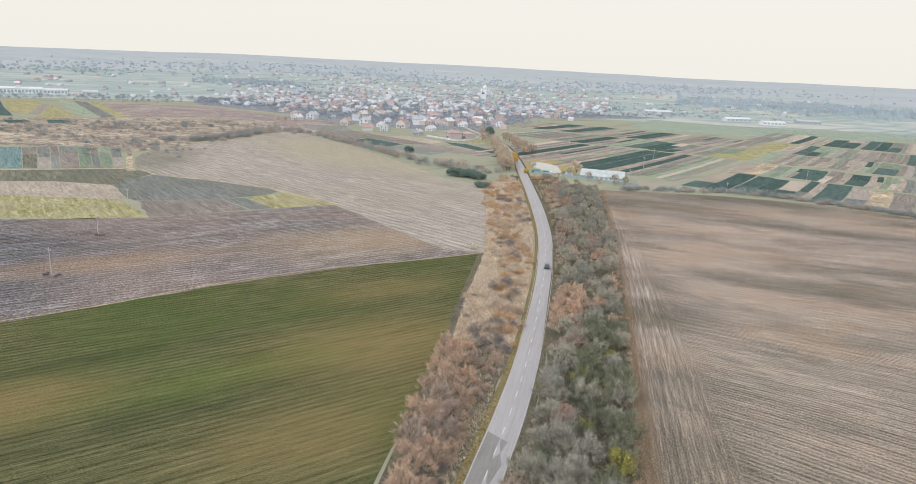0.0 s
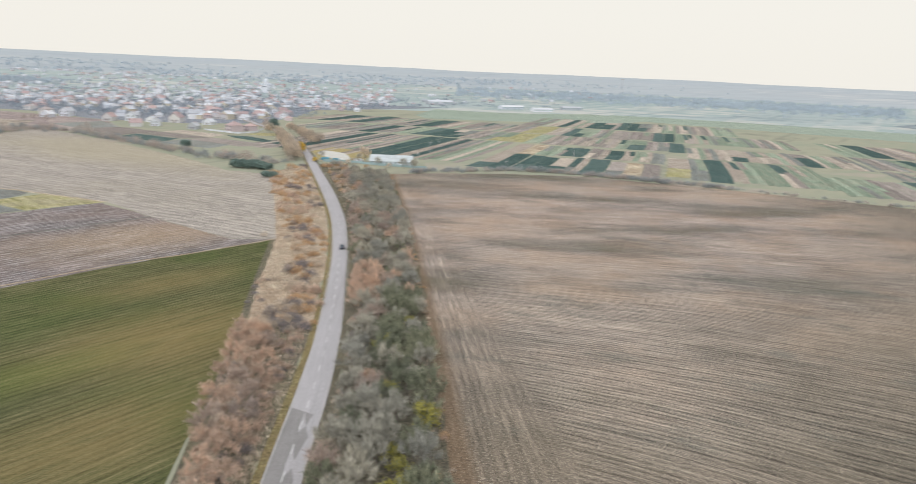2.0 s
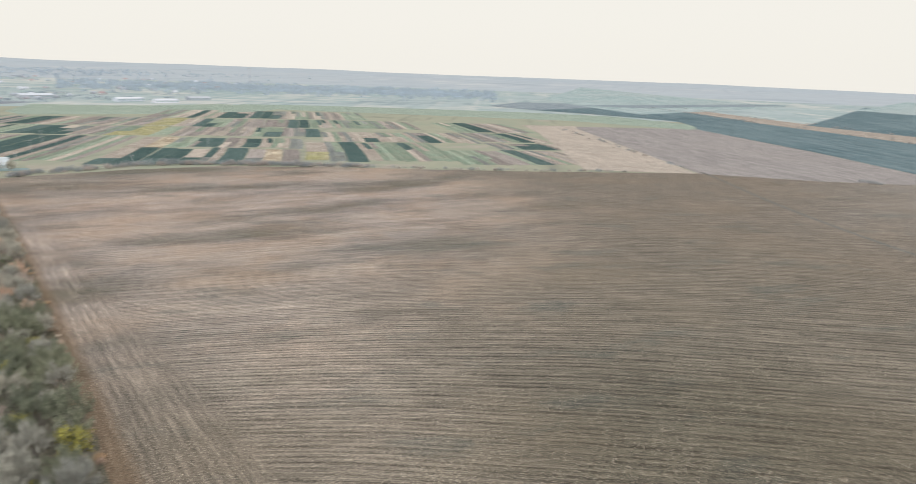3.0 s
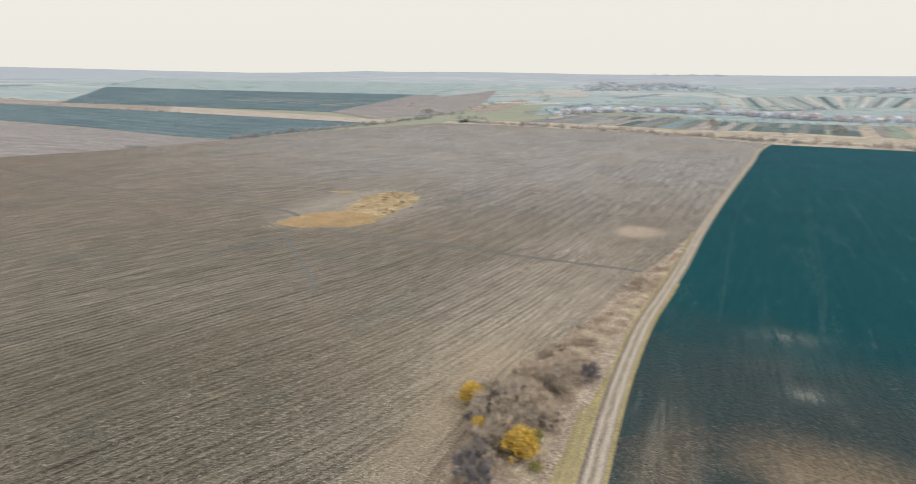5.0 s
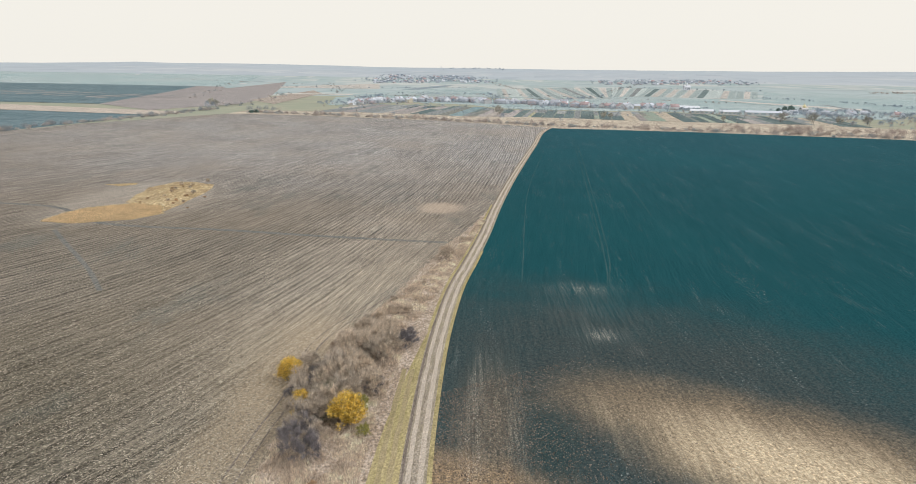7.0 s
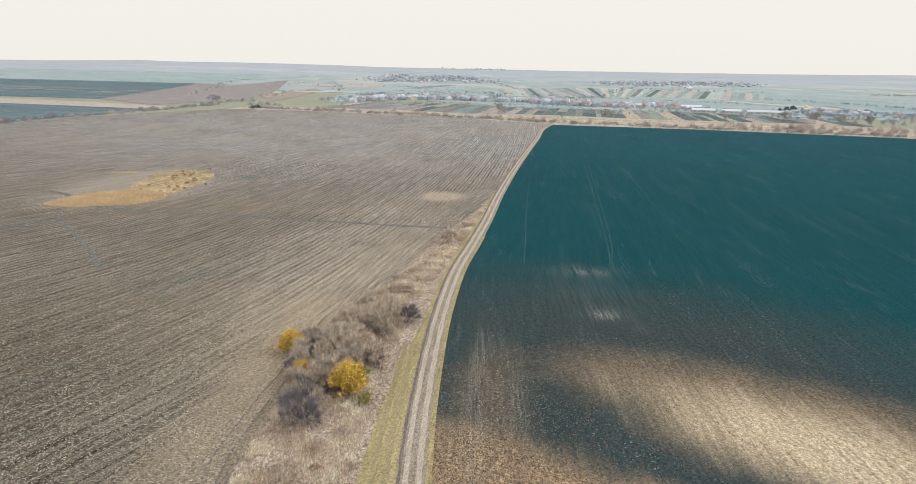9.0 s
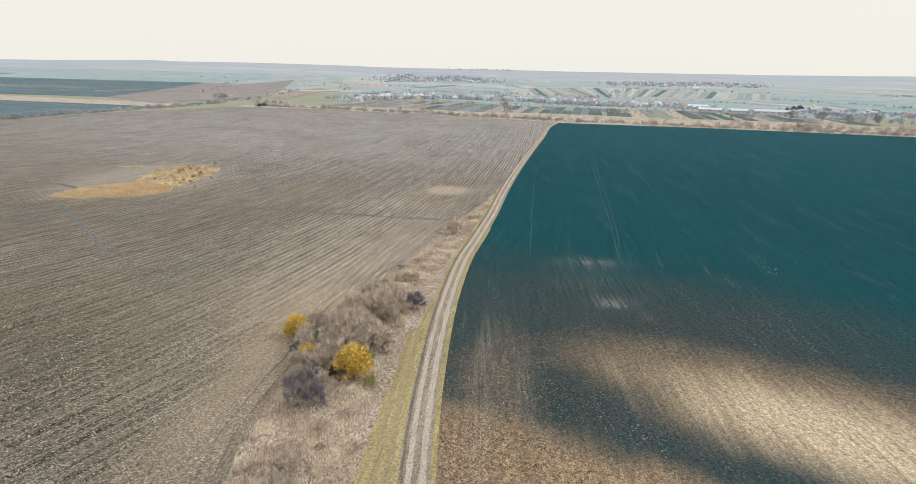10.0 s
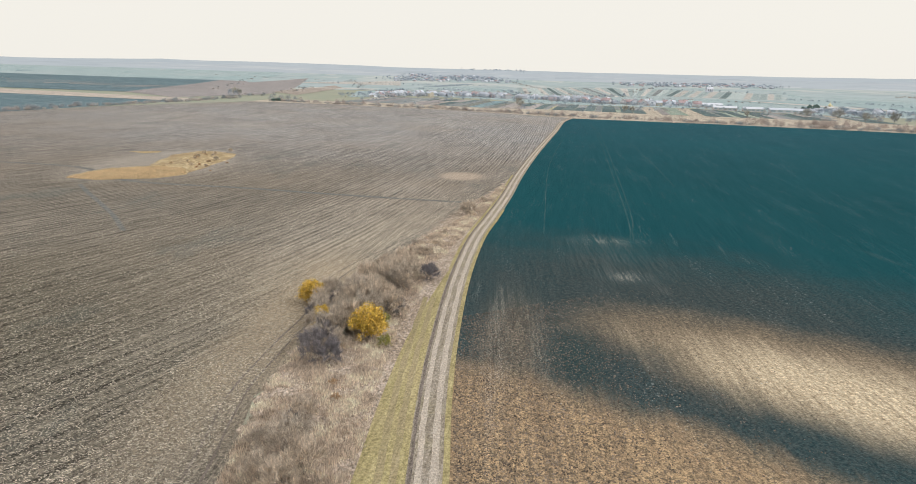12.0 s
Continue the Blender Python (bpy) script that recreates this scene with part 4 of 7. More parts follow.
ribbon("leaf_litter", [(x - 2.4, y) for x, y in VERGE_EDGE[:5]], [(x + 1.5, y) for x, y in VERGE_EDGE[:5]], 0.012, M_BELT, "strip of dark soil and leaf litter beside the crop", "litter")
sheet("verge", VERGE_EDGE + [(30, 470), (42.4, 486), (38.2, 375), (35.1, 304), (29.9, 254), (24.6, 217), (15.7, 167), (8.4, 134), (1.5, 106), (-15.6, 40)], 0.04, M_VERGE, "dry rust and straw grass beside the road", "verge")
sheet("verge", [(-5.4, 38), (3.8, 74), (11.4, 106), (18.0, 132), (24.6, 165), (32.9, 216), (38.5, 253), (44.3, 304), (48.0, 376), (50, 487), (60, 480), (90, 438), (78.5, 352), (64.3, 260), (51.3, 188), (43.6, 152), (34.9, 108), (22, 40)], 0.04, M_BELT, "leaf-littered ground under the roadside trees", "verge")
sheet("verge", [(-24, 40), (-8.5, 104), (0.5, 150), (5, 170), (16.4, 170), (15.7, 167), (8.4, 134), (1.5, 106), (-15.6, 40)], 0.055, M_BELT, "leaf-littered ground under rusty trees", "verge")
BIG = [(34.9, 108), (43.6, 152), (51.3, 188), (64.3, 260), (78.5, 352), (90, 438), (118, 440), (172, 437), (225, 423), (290, 369), (377, 288), (480, 207), (512, 136), (549, 90), (589, 50), (660, -20), (755, -160), (700, -235), (590, -330), (492, -384), (447, -339), (381, -283), (329, -238), (262, -180.5), (211, -138), (157, -94), (124, -70), (103, -50), (93, -38), (75, -12), (59, -5), (40, 8), (10, 18), (16, 30), (22, 40)]
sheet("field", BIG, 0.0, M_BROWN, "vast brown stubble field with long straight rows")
def ragged(line, step, amount, seed):
    """A border cut into short uneven stretches."""
    n = int(sum(math.dist(a, b) for a, b in zip(line, line[1:])) / step)
    pts = [between(line, k / n)[:2] for k in range(n + 1)]
    return [(x + amount * noise.noise((k * 0.31, seed, 0)), y + amount * noise.noise((k * 0.31, seed, 9))) for k, (x, y) in enumerate(pts)]


DITCH = [(487, 208), (466, 188), (388, 121), (319, 52), (280, 5), (242, -9), (214, -43), (188, -72), (170, -95)]
dl = smooth_line(DITCH, 5)
ribbon("ditch", uneven(dl, -1.3, 1.0, 81), uneven(dl, 0.9, 1.0, 82), 0.03, M_DITCH, "narrow dark grassy ditch across the stubble field", "ditch")

old = smooth_line([(239, 4), (211, 0.5), (189, -2.5), (168, -4)], 6)
ribbon("ditch", uneven(old, -0.7, 0.6, 83), uneven(old, 0.6, 0.6, 84), 0.025, M_DITCH, "faint old furrow across the stubble field", "ditch")

# ---- dirt track, its grass and the dark field ----
TRACK = [(-10, 10), (22, -5.5), (50.6, -22), (63.1, -29), (80, -39.2), (106, -56.2), (131.5, -74.8), (151, -91.2), (176, -112), (211, -140), (262, -182.5), (329, -240), (381, -285), (447, -341), (492, -387)]
tl = smooth_line(TRACK, 6)
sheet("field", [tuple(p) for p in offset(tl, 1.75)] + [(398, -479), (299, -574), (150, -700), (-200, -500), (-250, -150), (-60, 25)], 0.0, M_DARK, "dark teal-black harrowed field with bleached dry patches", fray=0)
sheet("verge", ragged([(10, 18), (40, 8), (59, -5), (75, -12.5), (86, -19.8), (100, -30), (115, -38.8), (131, -57.2), (145, -71), (167, -92), (182, -109), (211, -138)], 0.7, 1.6, 4.0) + [tuple(p) for p in reversed(offset(tl, -1.6)[5:55])], 0.03, M_STRIP, "strip of dry straw grass between field and dirt track", "verge", fray=0)
sheet("verge", [(-60, 27), (-30, 39.5), (22, 39.5), (16, 30), (10, 18)] + [tuple(p) for p in reversed(offset(tl, -1.6)[:6])], 0.015, M_STRIP, "dry straw grass at the corner of the fields", "verge", fray=0)
lawn = [offset(tl, -1.6 - float(np.interp(p[0], [20, 50, 66, 80, 92, 112], [6.5, 5.4, 4.5, 3.7, 2.6, 0.6])))[i] for i, p in enumerate(tl)]
ribbon("turf_strip", lawn[4:33], offset(tl, -1.6)[4:33], 0.06, M_LAWN, "worn yellow-green turf strip along the dirt track", "turf")
ribbon("dirt_track", offset(tl, -2.0), offset(tl, 1.5), 0.075, M_EARTH, "rutted earth track with grass between the ruts", "track")
ribbon("track_edge", offset(tl, 1.45)[:45], offset(tl, 2.1)[:45], 0.10, M_LAWN, "thin yellow-green grass lip beside the dark field", "turf")

ribbon("track_edge", offset(tl, -2.6)[31:55], offset(tl, -1.95)[31:55], 0.08, M_LAWN, "thin yellowing grass fringe between straw and track", "turf")


fine_track = smooth_line(TRACK, 24)
for k, (a, b, mat, text) in enumerate(((-1.85, -1.5, M_MUD, "narrow dark muddy rut of the earth track"), (-1.2, -0.55, M_RUT, "packed pale wheel rut of the earth track"), (0.25, 1.0, M_RUT, "packed pale wheel rut of the earth track"))):
    ribbon("wheel_rut", uneven(fine_track, a, 0.13, 3 * k + 1), uneven(fine_track, b, 0.13, 3 * k + 2), 0.085 + 0.004 * k, mat, text, "track")
for k, side in enumerate((-4.6, -3.2)):
    ribbon("wheel_rut", uneven(fine_track, side - 0.38, 0.2, 20 + k)[16:112], uneven(fine_track, side + 0.38, 0.2, 30 + k)[16:112], 0.078, M_WORN, "faint worn wheel line in the turf", "track")

# dark wheel tracks along the edge of the stubble field
field_edge = smooth_line([(48, 2.5), (59, -5), (75, -12.5), (86, -19.8), (100, -30), (115, -38.8), (131, -57.8), (153, -83.6)], 14)
for k, side in enumerate((-1.7, -3.5)):
    ribbon("wheel_track", uneven(field_edge, side - 0.13, 0.25, 40 + k), uneven(field_edge, side + 0.13, 0.25, 43 + k), 0.014, M_MUD, "dark wheel track along the edge of the stubble field", "track")

# faint pale wheel tracks on the dark field
M_FAINT = soil("faint_track", (0.016, 0.075, 0.09), (0.035, 0.095, 0.11), (0.12, 0.17, 0.18), (0.03, 0.09, 0.10), 128, 2.0, 0.05, 0.1, 0.5, 2.0, cool=False)
for line, w in (([(407, -338), (330, -279), (151, -137), (112, -104)], 0.35), ([(411, -342), (333, -284), (155, -142), (118, -110)], 0.35), ([(330, -252), (230, -168), (129, -92)], 0.3), ([(430, -364), (390, -342), (240, -232), (170, -178)], 0.3)):
    bent = smooth_line(line, 8)
    ribbon("wheel_track", offset(bent, -w * 0.45), offset(bent, w * 0.45), 0.012, M_FAINT, "faint pale wheel track on dark soil", "track")

# ---- patchwork of strip fields beyond the hedge ----
UX, UY = math.sin(radians(34)), math.cos(radians(34))
BANDS = [
    (500, 698, -345, "18t 16m 14d 10t 14m 9t 9m 15m 33d 10t 8d 14t 22g 6t"),
    (484, 590, -138, "30d 38d 13t 17d 40r"),
    (596, 682, -138, "30r 18g 4m 20d 18t 14d 25t 12k"),
    (510, 650, 4, "18y 13k 16d 11t 58g"),
    (655, 774, 22, "40t 14d 40t 6k 15d 14g 10t 14m"),
    (704, 820, -352, "22m 18d 22m 20g 30d 26d 14t 20m 40y 22g 22m 24t 20m 16g 18d 24k 16d"),
    (700, 812, -420, "20m 18k 26m"),
    (826, 965, -480, "30t 24d 20t 24d 20g 20t 30m 24d 24t 20g 30m 20t 24m 30y 20m 24d 30g 28m 24m 26d 92g 20m 20t"),
    (980, 1172, -200, "30m 22t 12d 26t 36d 6t 42d 20t 20g 28t 22t 30g"),
    (590, 655, 178, "22k 34d 14t"),
    (482, 586, 118, "58g 14d 26g 16t"),
    (666, 780, 180, "22m 20g 14d 18t"),
    (790, 950, 180, "28g 22d 20t 30m"),
]
KINDS = {"d": "dark teal-green crop strip", "t": "straw-coloured stubble strip", "m": "bare mauve-brown soil strip", "g": "pale green crop strip", "y": "yellow mustard strip", "r": "rough tussocky straw grass plot", "k": "dull grey-green vegetable strip", "p": "pale teal crop strip", "h": "pale straw strip", "o": "olive-brown fallow strip", "c": "teal-green cabbage strip"}
for u0, u1, v, text in BANDS:
    for item in text.split():
        w, kind = float(item[:-1]), item[-1]
        a0, a1 = u0 + rng.uniform(-6, 6), u1 + rng.uniform(-6, 4)
        pieces = max(1, round(w / 5.5)) if kind in "mtgk" else max(1, round(w / 15))
        for k in range(pieces):
            own = kind if rng.random() < 0.66 or kind in "dy" else "mtgkm"[int(rng.integers(0, 5))]
            lean, wide = rng.uniform(-1.0, 1.0), w / pieces
            e0, e1, cut = a0 + rng.uniform(-4, 4), a1 + rng.uniform(-5, 4), rng.uniform(0.3, 0.7)
            spans = ((0.0, 1.0, own),) if rng.random() < 0.7 else ((0.0, cut, own), (cut + 0.01, 1.0, "mtgkd"[int(rng.integers(0, 5))]))
            for s0, s1, code in spans:
                rows = [s0 + (s1 - s0) * i / 4 for i in range(5)]
                left = [(e0 + (e1 - e0) * s, v + lean * s + 5.0 * s * (1 - s)) for s in rows]
                outline = left + [(u, q + wide - 0.5) for u, q in reversed(left)]
                sheet("strip_field", [(u * UX + q * UY, u * UY - q * UX) for u, q in outline], 0.02 + 0.004 * int(rng.integers(0, 12)), PATCH[code], KINDS[code] + " in a patchwork of plots", fray=0.6)
            v += wide
sheet("meadow", [(262, 1010), (264, 1088), (353, 1290), (421, 1229), (518, 1210), (658, 1244), (723, 1103), (596, 995), (379, 980)], 0.03, M_MEADOW, "smooth pale green meadow before the town", "meadow")
sheet("meadow", [(640, 1085), (700, 1250), (860, 1120), (1090, 860), (1160, 680), (1050, 425), (950, 433), (945, 640), (840, 790), (690, 1000)], 0.05, M_MEADOW, "long pale green meadow beyond the strips", "meadow")
sheet("field", [(475, 206), (424, 268), (536, 367), (680, 500), (776, 600), (840, 548), (797, 524), (560, 288), (520, 248)], 0.075, PATCH["t"], "pale wedge of straw stubble beside bushes")
sheet("field", [(478, 205), (520, 247), (797, 523), (830, 544), (973, 434), (745, 202), (628, 98.7), (589, 52), (549, 91), (512, 137)], 0.03, M_MID, "mauve-grey fallow field with a sharp edge")
sheet("field", [(589, 50), (628, 97), (745, 200), (973, 432), (1029, 458), (1143, 543), (1180, 640), (1320, 480), (1000, 162), (755, -88), (680, -30)], 0.07, M_BLUE, "flat blue-green field beyond the fallow")
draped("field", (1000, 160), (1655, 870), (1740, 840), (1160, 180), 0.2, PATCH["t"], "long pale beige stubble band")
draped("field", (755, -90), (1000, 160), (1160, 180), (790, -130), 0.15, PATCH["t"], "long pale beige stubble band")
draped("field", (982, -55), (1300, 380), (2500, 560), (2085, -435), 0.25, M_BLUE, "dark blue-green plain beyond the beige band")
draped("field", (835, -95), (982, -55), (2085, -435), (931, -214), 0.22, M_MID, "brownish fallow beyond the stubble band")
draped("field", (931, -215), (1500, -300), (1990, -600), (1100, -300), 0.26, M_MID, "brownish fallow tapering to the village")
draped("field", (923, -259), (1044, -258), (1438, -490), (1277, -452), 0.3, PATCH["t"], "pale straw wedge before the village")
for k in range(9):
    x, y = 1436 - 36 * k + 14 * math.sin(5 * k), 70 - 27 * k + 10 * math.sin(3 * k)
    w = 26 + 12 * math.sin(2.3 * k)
    draped("field", (x - 40, y + 50), (x + 70, y - 42), (x + 70 + w * 0.5, y - 42), (x - 40 + w, y + 50), 0.35 + 0.01 * k, M_STREAK, "thin pinkish stubble streak in the blue-green plain", n=4)
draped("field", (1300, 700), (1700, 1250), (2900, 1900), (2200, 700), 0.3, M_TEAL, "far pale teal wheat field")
draped("field", (1180, 640), (1200, 900), (1718, 921), (1320, 480), 0.3, M_BLUE, "flat blue-green field far out")
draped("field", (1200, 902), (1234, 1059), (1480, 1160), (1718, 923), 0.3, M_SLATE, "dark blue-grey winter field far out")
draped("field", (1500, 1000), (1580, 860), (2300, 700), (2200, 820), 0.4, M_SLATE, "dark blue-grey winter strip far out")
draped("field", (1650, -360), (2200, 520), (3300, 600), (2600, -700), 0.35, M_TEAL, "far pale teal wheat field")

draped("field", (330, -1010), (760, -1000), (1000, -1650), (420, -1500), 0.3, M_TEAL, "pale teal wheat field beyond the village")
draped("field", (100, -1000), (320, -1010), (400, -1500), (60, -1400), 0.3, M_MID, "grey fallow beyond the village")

# ---- parcels round the second village ----
# strips run away from the dark field towards the village street
S2 = (math.sin(radians(131)), math.cos(radians(131)))
near_line = [(759, -259), (733, -305), (693, -344), (638, -387), (609, -444), (567, -490), (533, -516), (491, -565), (449, -619), (418, -660), (369, -687)]
GARDEN_ENDS = [(873, -299), (885, -369), (908, -415), (911, -473), (850, -516), (764, -509), (729, -531), (709, -563), (664, -622), (631, -693), (584, -692), (536, -739), (477, -764), (457, -849)]
# Same crops for the distant plots, their colours mixed towards haze grey.
HAZY = patchwork(131, 0.13)


def to_street(x, y):
    """How far it is from a point to the ends of the village gardens along the strips."""
    best = 190.0
    for (ax, ay), (bx, by) in zip(GARDEN_ENDS, GARDEN_ENDS[1:]):
        det = S2[0] * (ay - by) - S2[1] * (ax - bx)
        if abs(det) > 1e-6:
            d = ((ax - x) * (ay - by) - (ay - y) * (ax - bx)) / det
            t = (S2[0] * (ay - y) - S2[1] * (ax - x)) / det
            if 0 <= t <= 1 and d > 0:
                best = min(best, d)
    return best


plots = "26k 14m 38k 5t 22m 6t 15d 18k 13o 16c 7k 9o 10m 9t 22m 10d 6k 4y 11d 13d 22d 7k 16d 5g 27d 15r 9m 6g 13g 16r 15d 3k 10d 6g 12d 9g 14d 12m 11k 30d 10k 21r 30d".split()
total, done = sum(float(w[:-1]) for w in plots), 0.0
for i, item in enumerate(plots):
    width, kind = float(item[:-1]), item[-1]
    pieces = max(1, round(width / 11))
    for j in range(pieces):
        s0, s1 = (done + width * j / pieces) / total, (done + width * (j + 1) / pieces - 0.7) / total
        a, b = between(near_line, s0), between(near_line, s1)
        la, lb = (max(18.0, to_street(*q[:2]) * rng.uniform(0.86, 1.0)) for q in (a, b))
        cut = rng.uniform(0.35, 0.75)
        other = "kmkdto"[int(rng.integers(0, 6))]
        for f0, f1, code in ((0.0, cut, kind), (cut + 0.02, 1.0, other)) if rng.random() < 0.45 else ((0.0, 1.0, kind),):
            corners = [(p[0] + S2[0] * l * f, p[1] + S2[1] * l * f) for p, l, f in ((a, la, f0), (b, lb, f0), (b, lb, f1), (a, la, f1))]
            sheet("strip_field", corners, 0.03 + 0.004 * int(rng.integers(0, 6)), HAZY[code], KINDS[code] + " behind village gardens")
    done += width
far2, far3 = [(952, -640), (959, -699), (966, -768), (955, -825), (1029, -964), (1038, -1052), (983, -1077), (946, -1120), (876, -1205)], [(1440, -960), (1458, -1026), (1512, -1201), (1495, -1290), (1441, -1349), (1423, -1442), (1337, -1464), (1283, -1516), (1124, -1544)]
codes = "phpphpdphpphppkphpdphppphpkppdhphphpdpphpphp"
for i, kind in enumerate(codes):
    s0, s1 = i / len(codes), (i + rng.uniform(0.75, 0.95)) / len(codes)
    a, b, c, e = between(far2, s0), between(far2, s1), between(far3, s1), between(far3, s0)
    draped("strip_field", a[:2], b[:2], c[:2], e[:2], 0.25 + 0.03 * (i % 4), HAZY[kind], KINDS[kind] + " beyond the village", n=6)
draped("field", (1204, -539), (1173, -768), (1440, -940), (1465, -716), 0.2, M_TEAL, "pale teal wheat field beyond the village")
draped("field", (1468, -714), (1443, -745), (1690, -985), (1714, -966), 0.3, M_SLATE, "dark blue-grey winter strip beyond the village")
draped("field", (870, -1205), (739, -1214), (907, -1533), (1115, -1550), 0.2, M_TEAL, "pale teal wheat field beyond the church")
draped("field", (1589, -464), (1503, -674), (1857, -833), (1658, -484), 0.3, HAZY["h"], "pale beige stubble field beyond the village")
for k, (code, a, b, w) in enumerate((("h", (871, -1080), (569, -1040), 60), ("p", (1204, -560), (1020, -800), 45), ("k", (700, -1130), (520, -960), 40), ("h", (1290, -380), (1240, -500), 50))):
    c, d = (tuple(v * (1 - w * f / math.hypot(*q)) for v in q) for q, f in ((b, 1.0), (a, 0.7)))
    draped("strip_field", a, b, c, d, 0.4 + 0.02 * k, HAZY[code], KINDS[code] + " out on the plain")
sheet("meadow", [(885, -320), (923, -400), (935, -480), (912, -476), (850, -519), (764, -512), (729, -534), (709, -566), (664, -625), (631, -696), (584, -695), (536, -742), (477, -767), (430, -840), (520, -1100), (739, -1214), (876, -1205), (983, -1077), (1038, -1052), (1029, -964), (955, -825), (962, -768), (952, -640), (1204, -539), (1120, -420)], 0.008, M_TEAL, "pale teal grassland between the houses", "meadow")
sheet("verge", [(478, -383), (590, -330), (700, -237), (755, -160), (810, -200), (771, -251), (733, -303), (693, -342), (638, -385), (609, -442), (567, -488), (533, -514), (491, -563), (449, -617), (418, -658), (362, -686), (290, -760), (200, -850), (150, -702), (299, -576), (398, -481)], 0.02, HAZY["r"], "rough straw grass band with rusty scrub", "verge")

# ---- patches near the first town ----
low_edge, top_edge = [(-330, 394), (-281, 411), (-258, 418), (-217, 436)], [(-400, 480), (-340, 502), (-310, 522), (-268, 533)]
for s0, s1, kind in ((0.0, 0.12, "m"), (0.12, 0.24, "d"), (0.24, 0.36, "m"), (0.36, 0.53, "c"), (0.53, 0.60, "o"), (0.60, 0.66, "m"), (0.66, 0.70, "k"), (0.70, 0.79, "m"), (0.79, 0.85, "g"), (0.85, 0.89, "k"), (0.89, 0.95, "g"), (0.95, 1.0, "m")):
    cut = 0.4 + 0.3 * ((s0 * 37) % 1)
    for f0, f1, code in ((0.0, cut, kind), (cut + 0.01, 1.0, kind if kind in "cg" else "k" if kind == "m" else "m")):
        ends = [(between(low_edge, s)[:2], between(top_edge, s)[:2], f) for s, f in ((s0, f0), (s1 - 0.004, f0), (s1 - 0.004, f1), (s0, f1))]
        sheet("strip_field", [(a[0] + (b[0] - a[0]) * f, a[1] + (b[1] - a[1]) * f) for a, b, f in ends], 0.03 + 0.004 * int(s0 * 25 % 4), WEST[code], KINDS[code] + " in a row of garden plots", fray=0.7)
sheet("rough_ground", [(-520, 640), (-470, 560), (-372, 514), (-250, 525), (-236, 590), (-206, 745), (-213, 830), (-330, 850), (-424, 761), (-484, 717)], 0.0, M_ROUGH, "rough straw-coloured grass with thorn scrub", "rough grass")
sheet("rough_ground", [(-206, 747), (-213, 832), (-330, 852), (-394, 810), (-539, 1018), (-400, 1060), (-230, 930), (-150, 860), (-120, 760), (-160, 715)], 0.01, M_SEDGE, "rusty sedge and dry grass on wet ground", "rough grass")
for k, (kind, corners) in enumerate((("y", ((-653, 980), (-630, 1010), (-575, 940), (-500, 790), (-530, 800))), ("m", ((-573, 938), (-555, 925), (-480, 775), (-498, 788))), ("y", ((-553, 923), (-533, 901), (-424, 761), (-460, 735), (-478, 772))), ("g", ((-609, 1034), (-585, 1030), (-412, 779), (-422, 763))), ("k", ((-583, 1030), (-560, 1024), (-403, 795), (-411, 781))), ("y", ((-558, 1023), (-539, 1017), (-394, 809), (-402, 797))), ("d", ((-700, 960), (-657, 976), (-560, 840), (-495, 755), (-540, 720))), ("d", ((-470, 700), (-458, 716), (-435, 690), (-448, 675))), ("d", ((-440, 725), (-425, 735), (-405, 705), (-420, 694))))):
    sheet("strip_field", list(corners), 0.04 + 0.005 * k, WEST[kind], KINDS[kind] + " on the rise below the town")
for k, (code, corners) in enumerate((("d", ((-17, 695), (5, 684), (37, 622), (30, 612), (-8, 668))), ("y", ((2, 702), (14, 725), (34, 718), (38, 705), (20, 690))), ("d", ((-109, 668), (-96, 698), (-56, 655), (-70, 624))), ("m", ((-94, 700), (-78, 722), (-30, 668), (-54, 657))), ("k", ((-70, 622), (-52, 652), (-10, 610), (-28, 580))), ("m", ((-50, 653), (-28, 668), (26, 606), (-4, 596))), ("t", ((-76, 724), (-60, 742), (-18, 698), (-30, 672))), ("m", ((-150, 740), (-120, 768), (-80, 722), (-96, 700), (-112, 676))), ("k", ((-190, 800), (-150, 840), (-122, 770), (-152, 742))))):
    sheet("strip_field", list(corners), 0.03 + 0.008 * k, PATCH[code], KINDS[code] + " below the first houses")

# ---- pond and its bank ----
sheet("bank", [(53, 502), (86, 506), (100, 560), (72, 596), (52, 590)], 0.03, M_LAWN, "grassy bank round the small pond", "bank")
pw = [(67 + 10.5 * math.cos(a) * (1 + 0.12 * math.sin(3 * a)) - 0.12 * 30 * math.sin(a), 538 + 31 * math.sin(a)) for a in np.linspace(0, 2 * math.pi, 28, endpoint=False)]
sheet("water", [(float(x), float(y)) for x, y in pw], 0.08, M_WATER, "small still pond, paled towards the white sky it mirrors", "pond", 0.2, fray=0)


# ---- trees, shrubs and grass ----
def tube(p0, p1, r0, r1, n=5):
    a = (p1 - p0).normalized()
    s = a.orthogonal().normalized()
    t = a.cross(s)
    v = [p + (s * math.cos(2 * math.pi * i / n) + t * math.sin(2 * math.pi * i / n)) * r for p, r in ((p0, r0), (p1, r1)) for i in range(n)]
    return [tuple(q) for q in v], [(i, (i + 1) % n, n + (i + 1) % n, n + i) for i in range(n)]


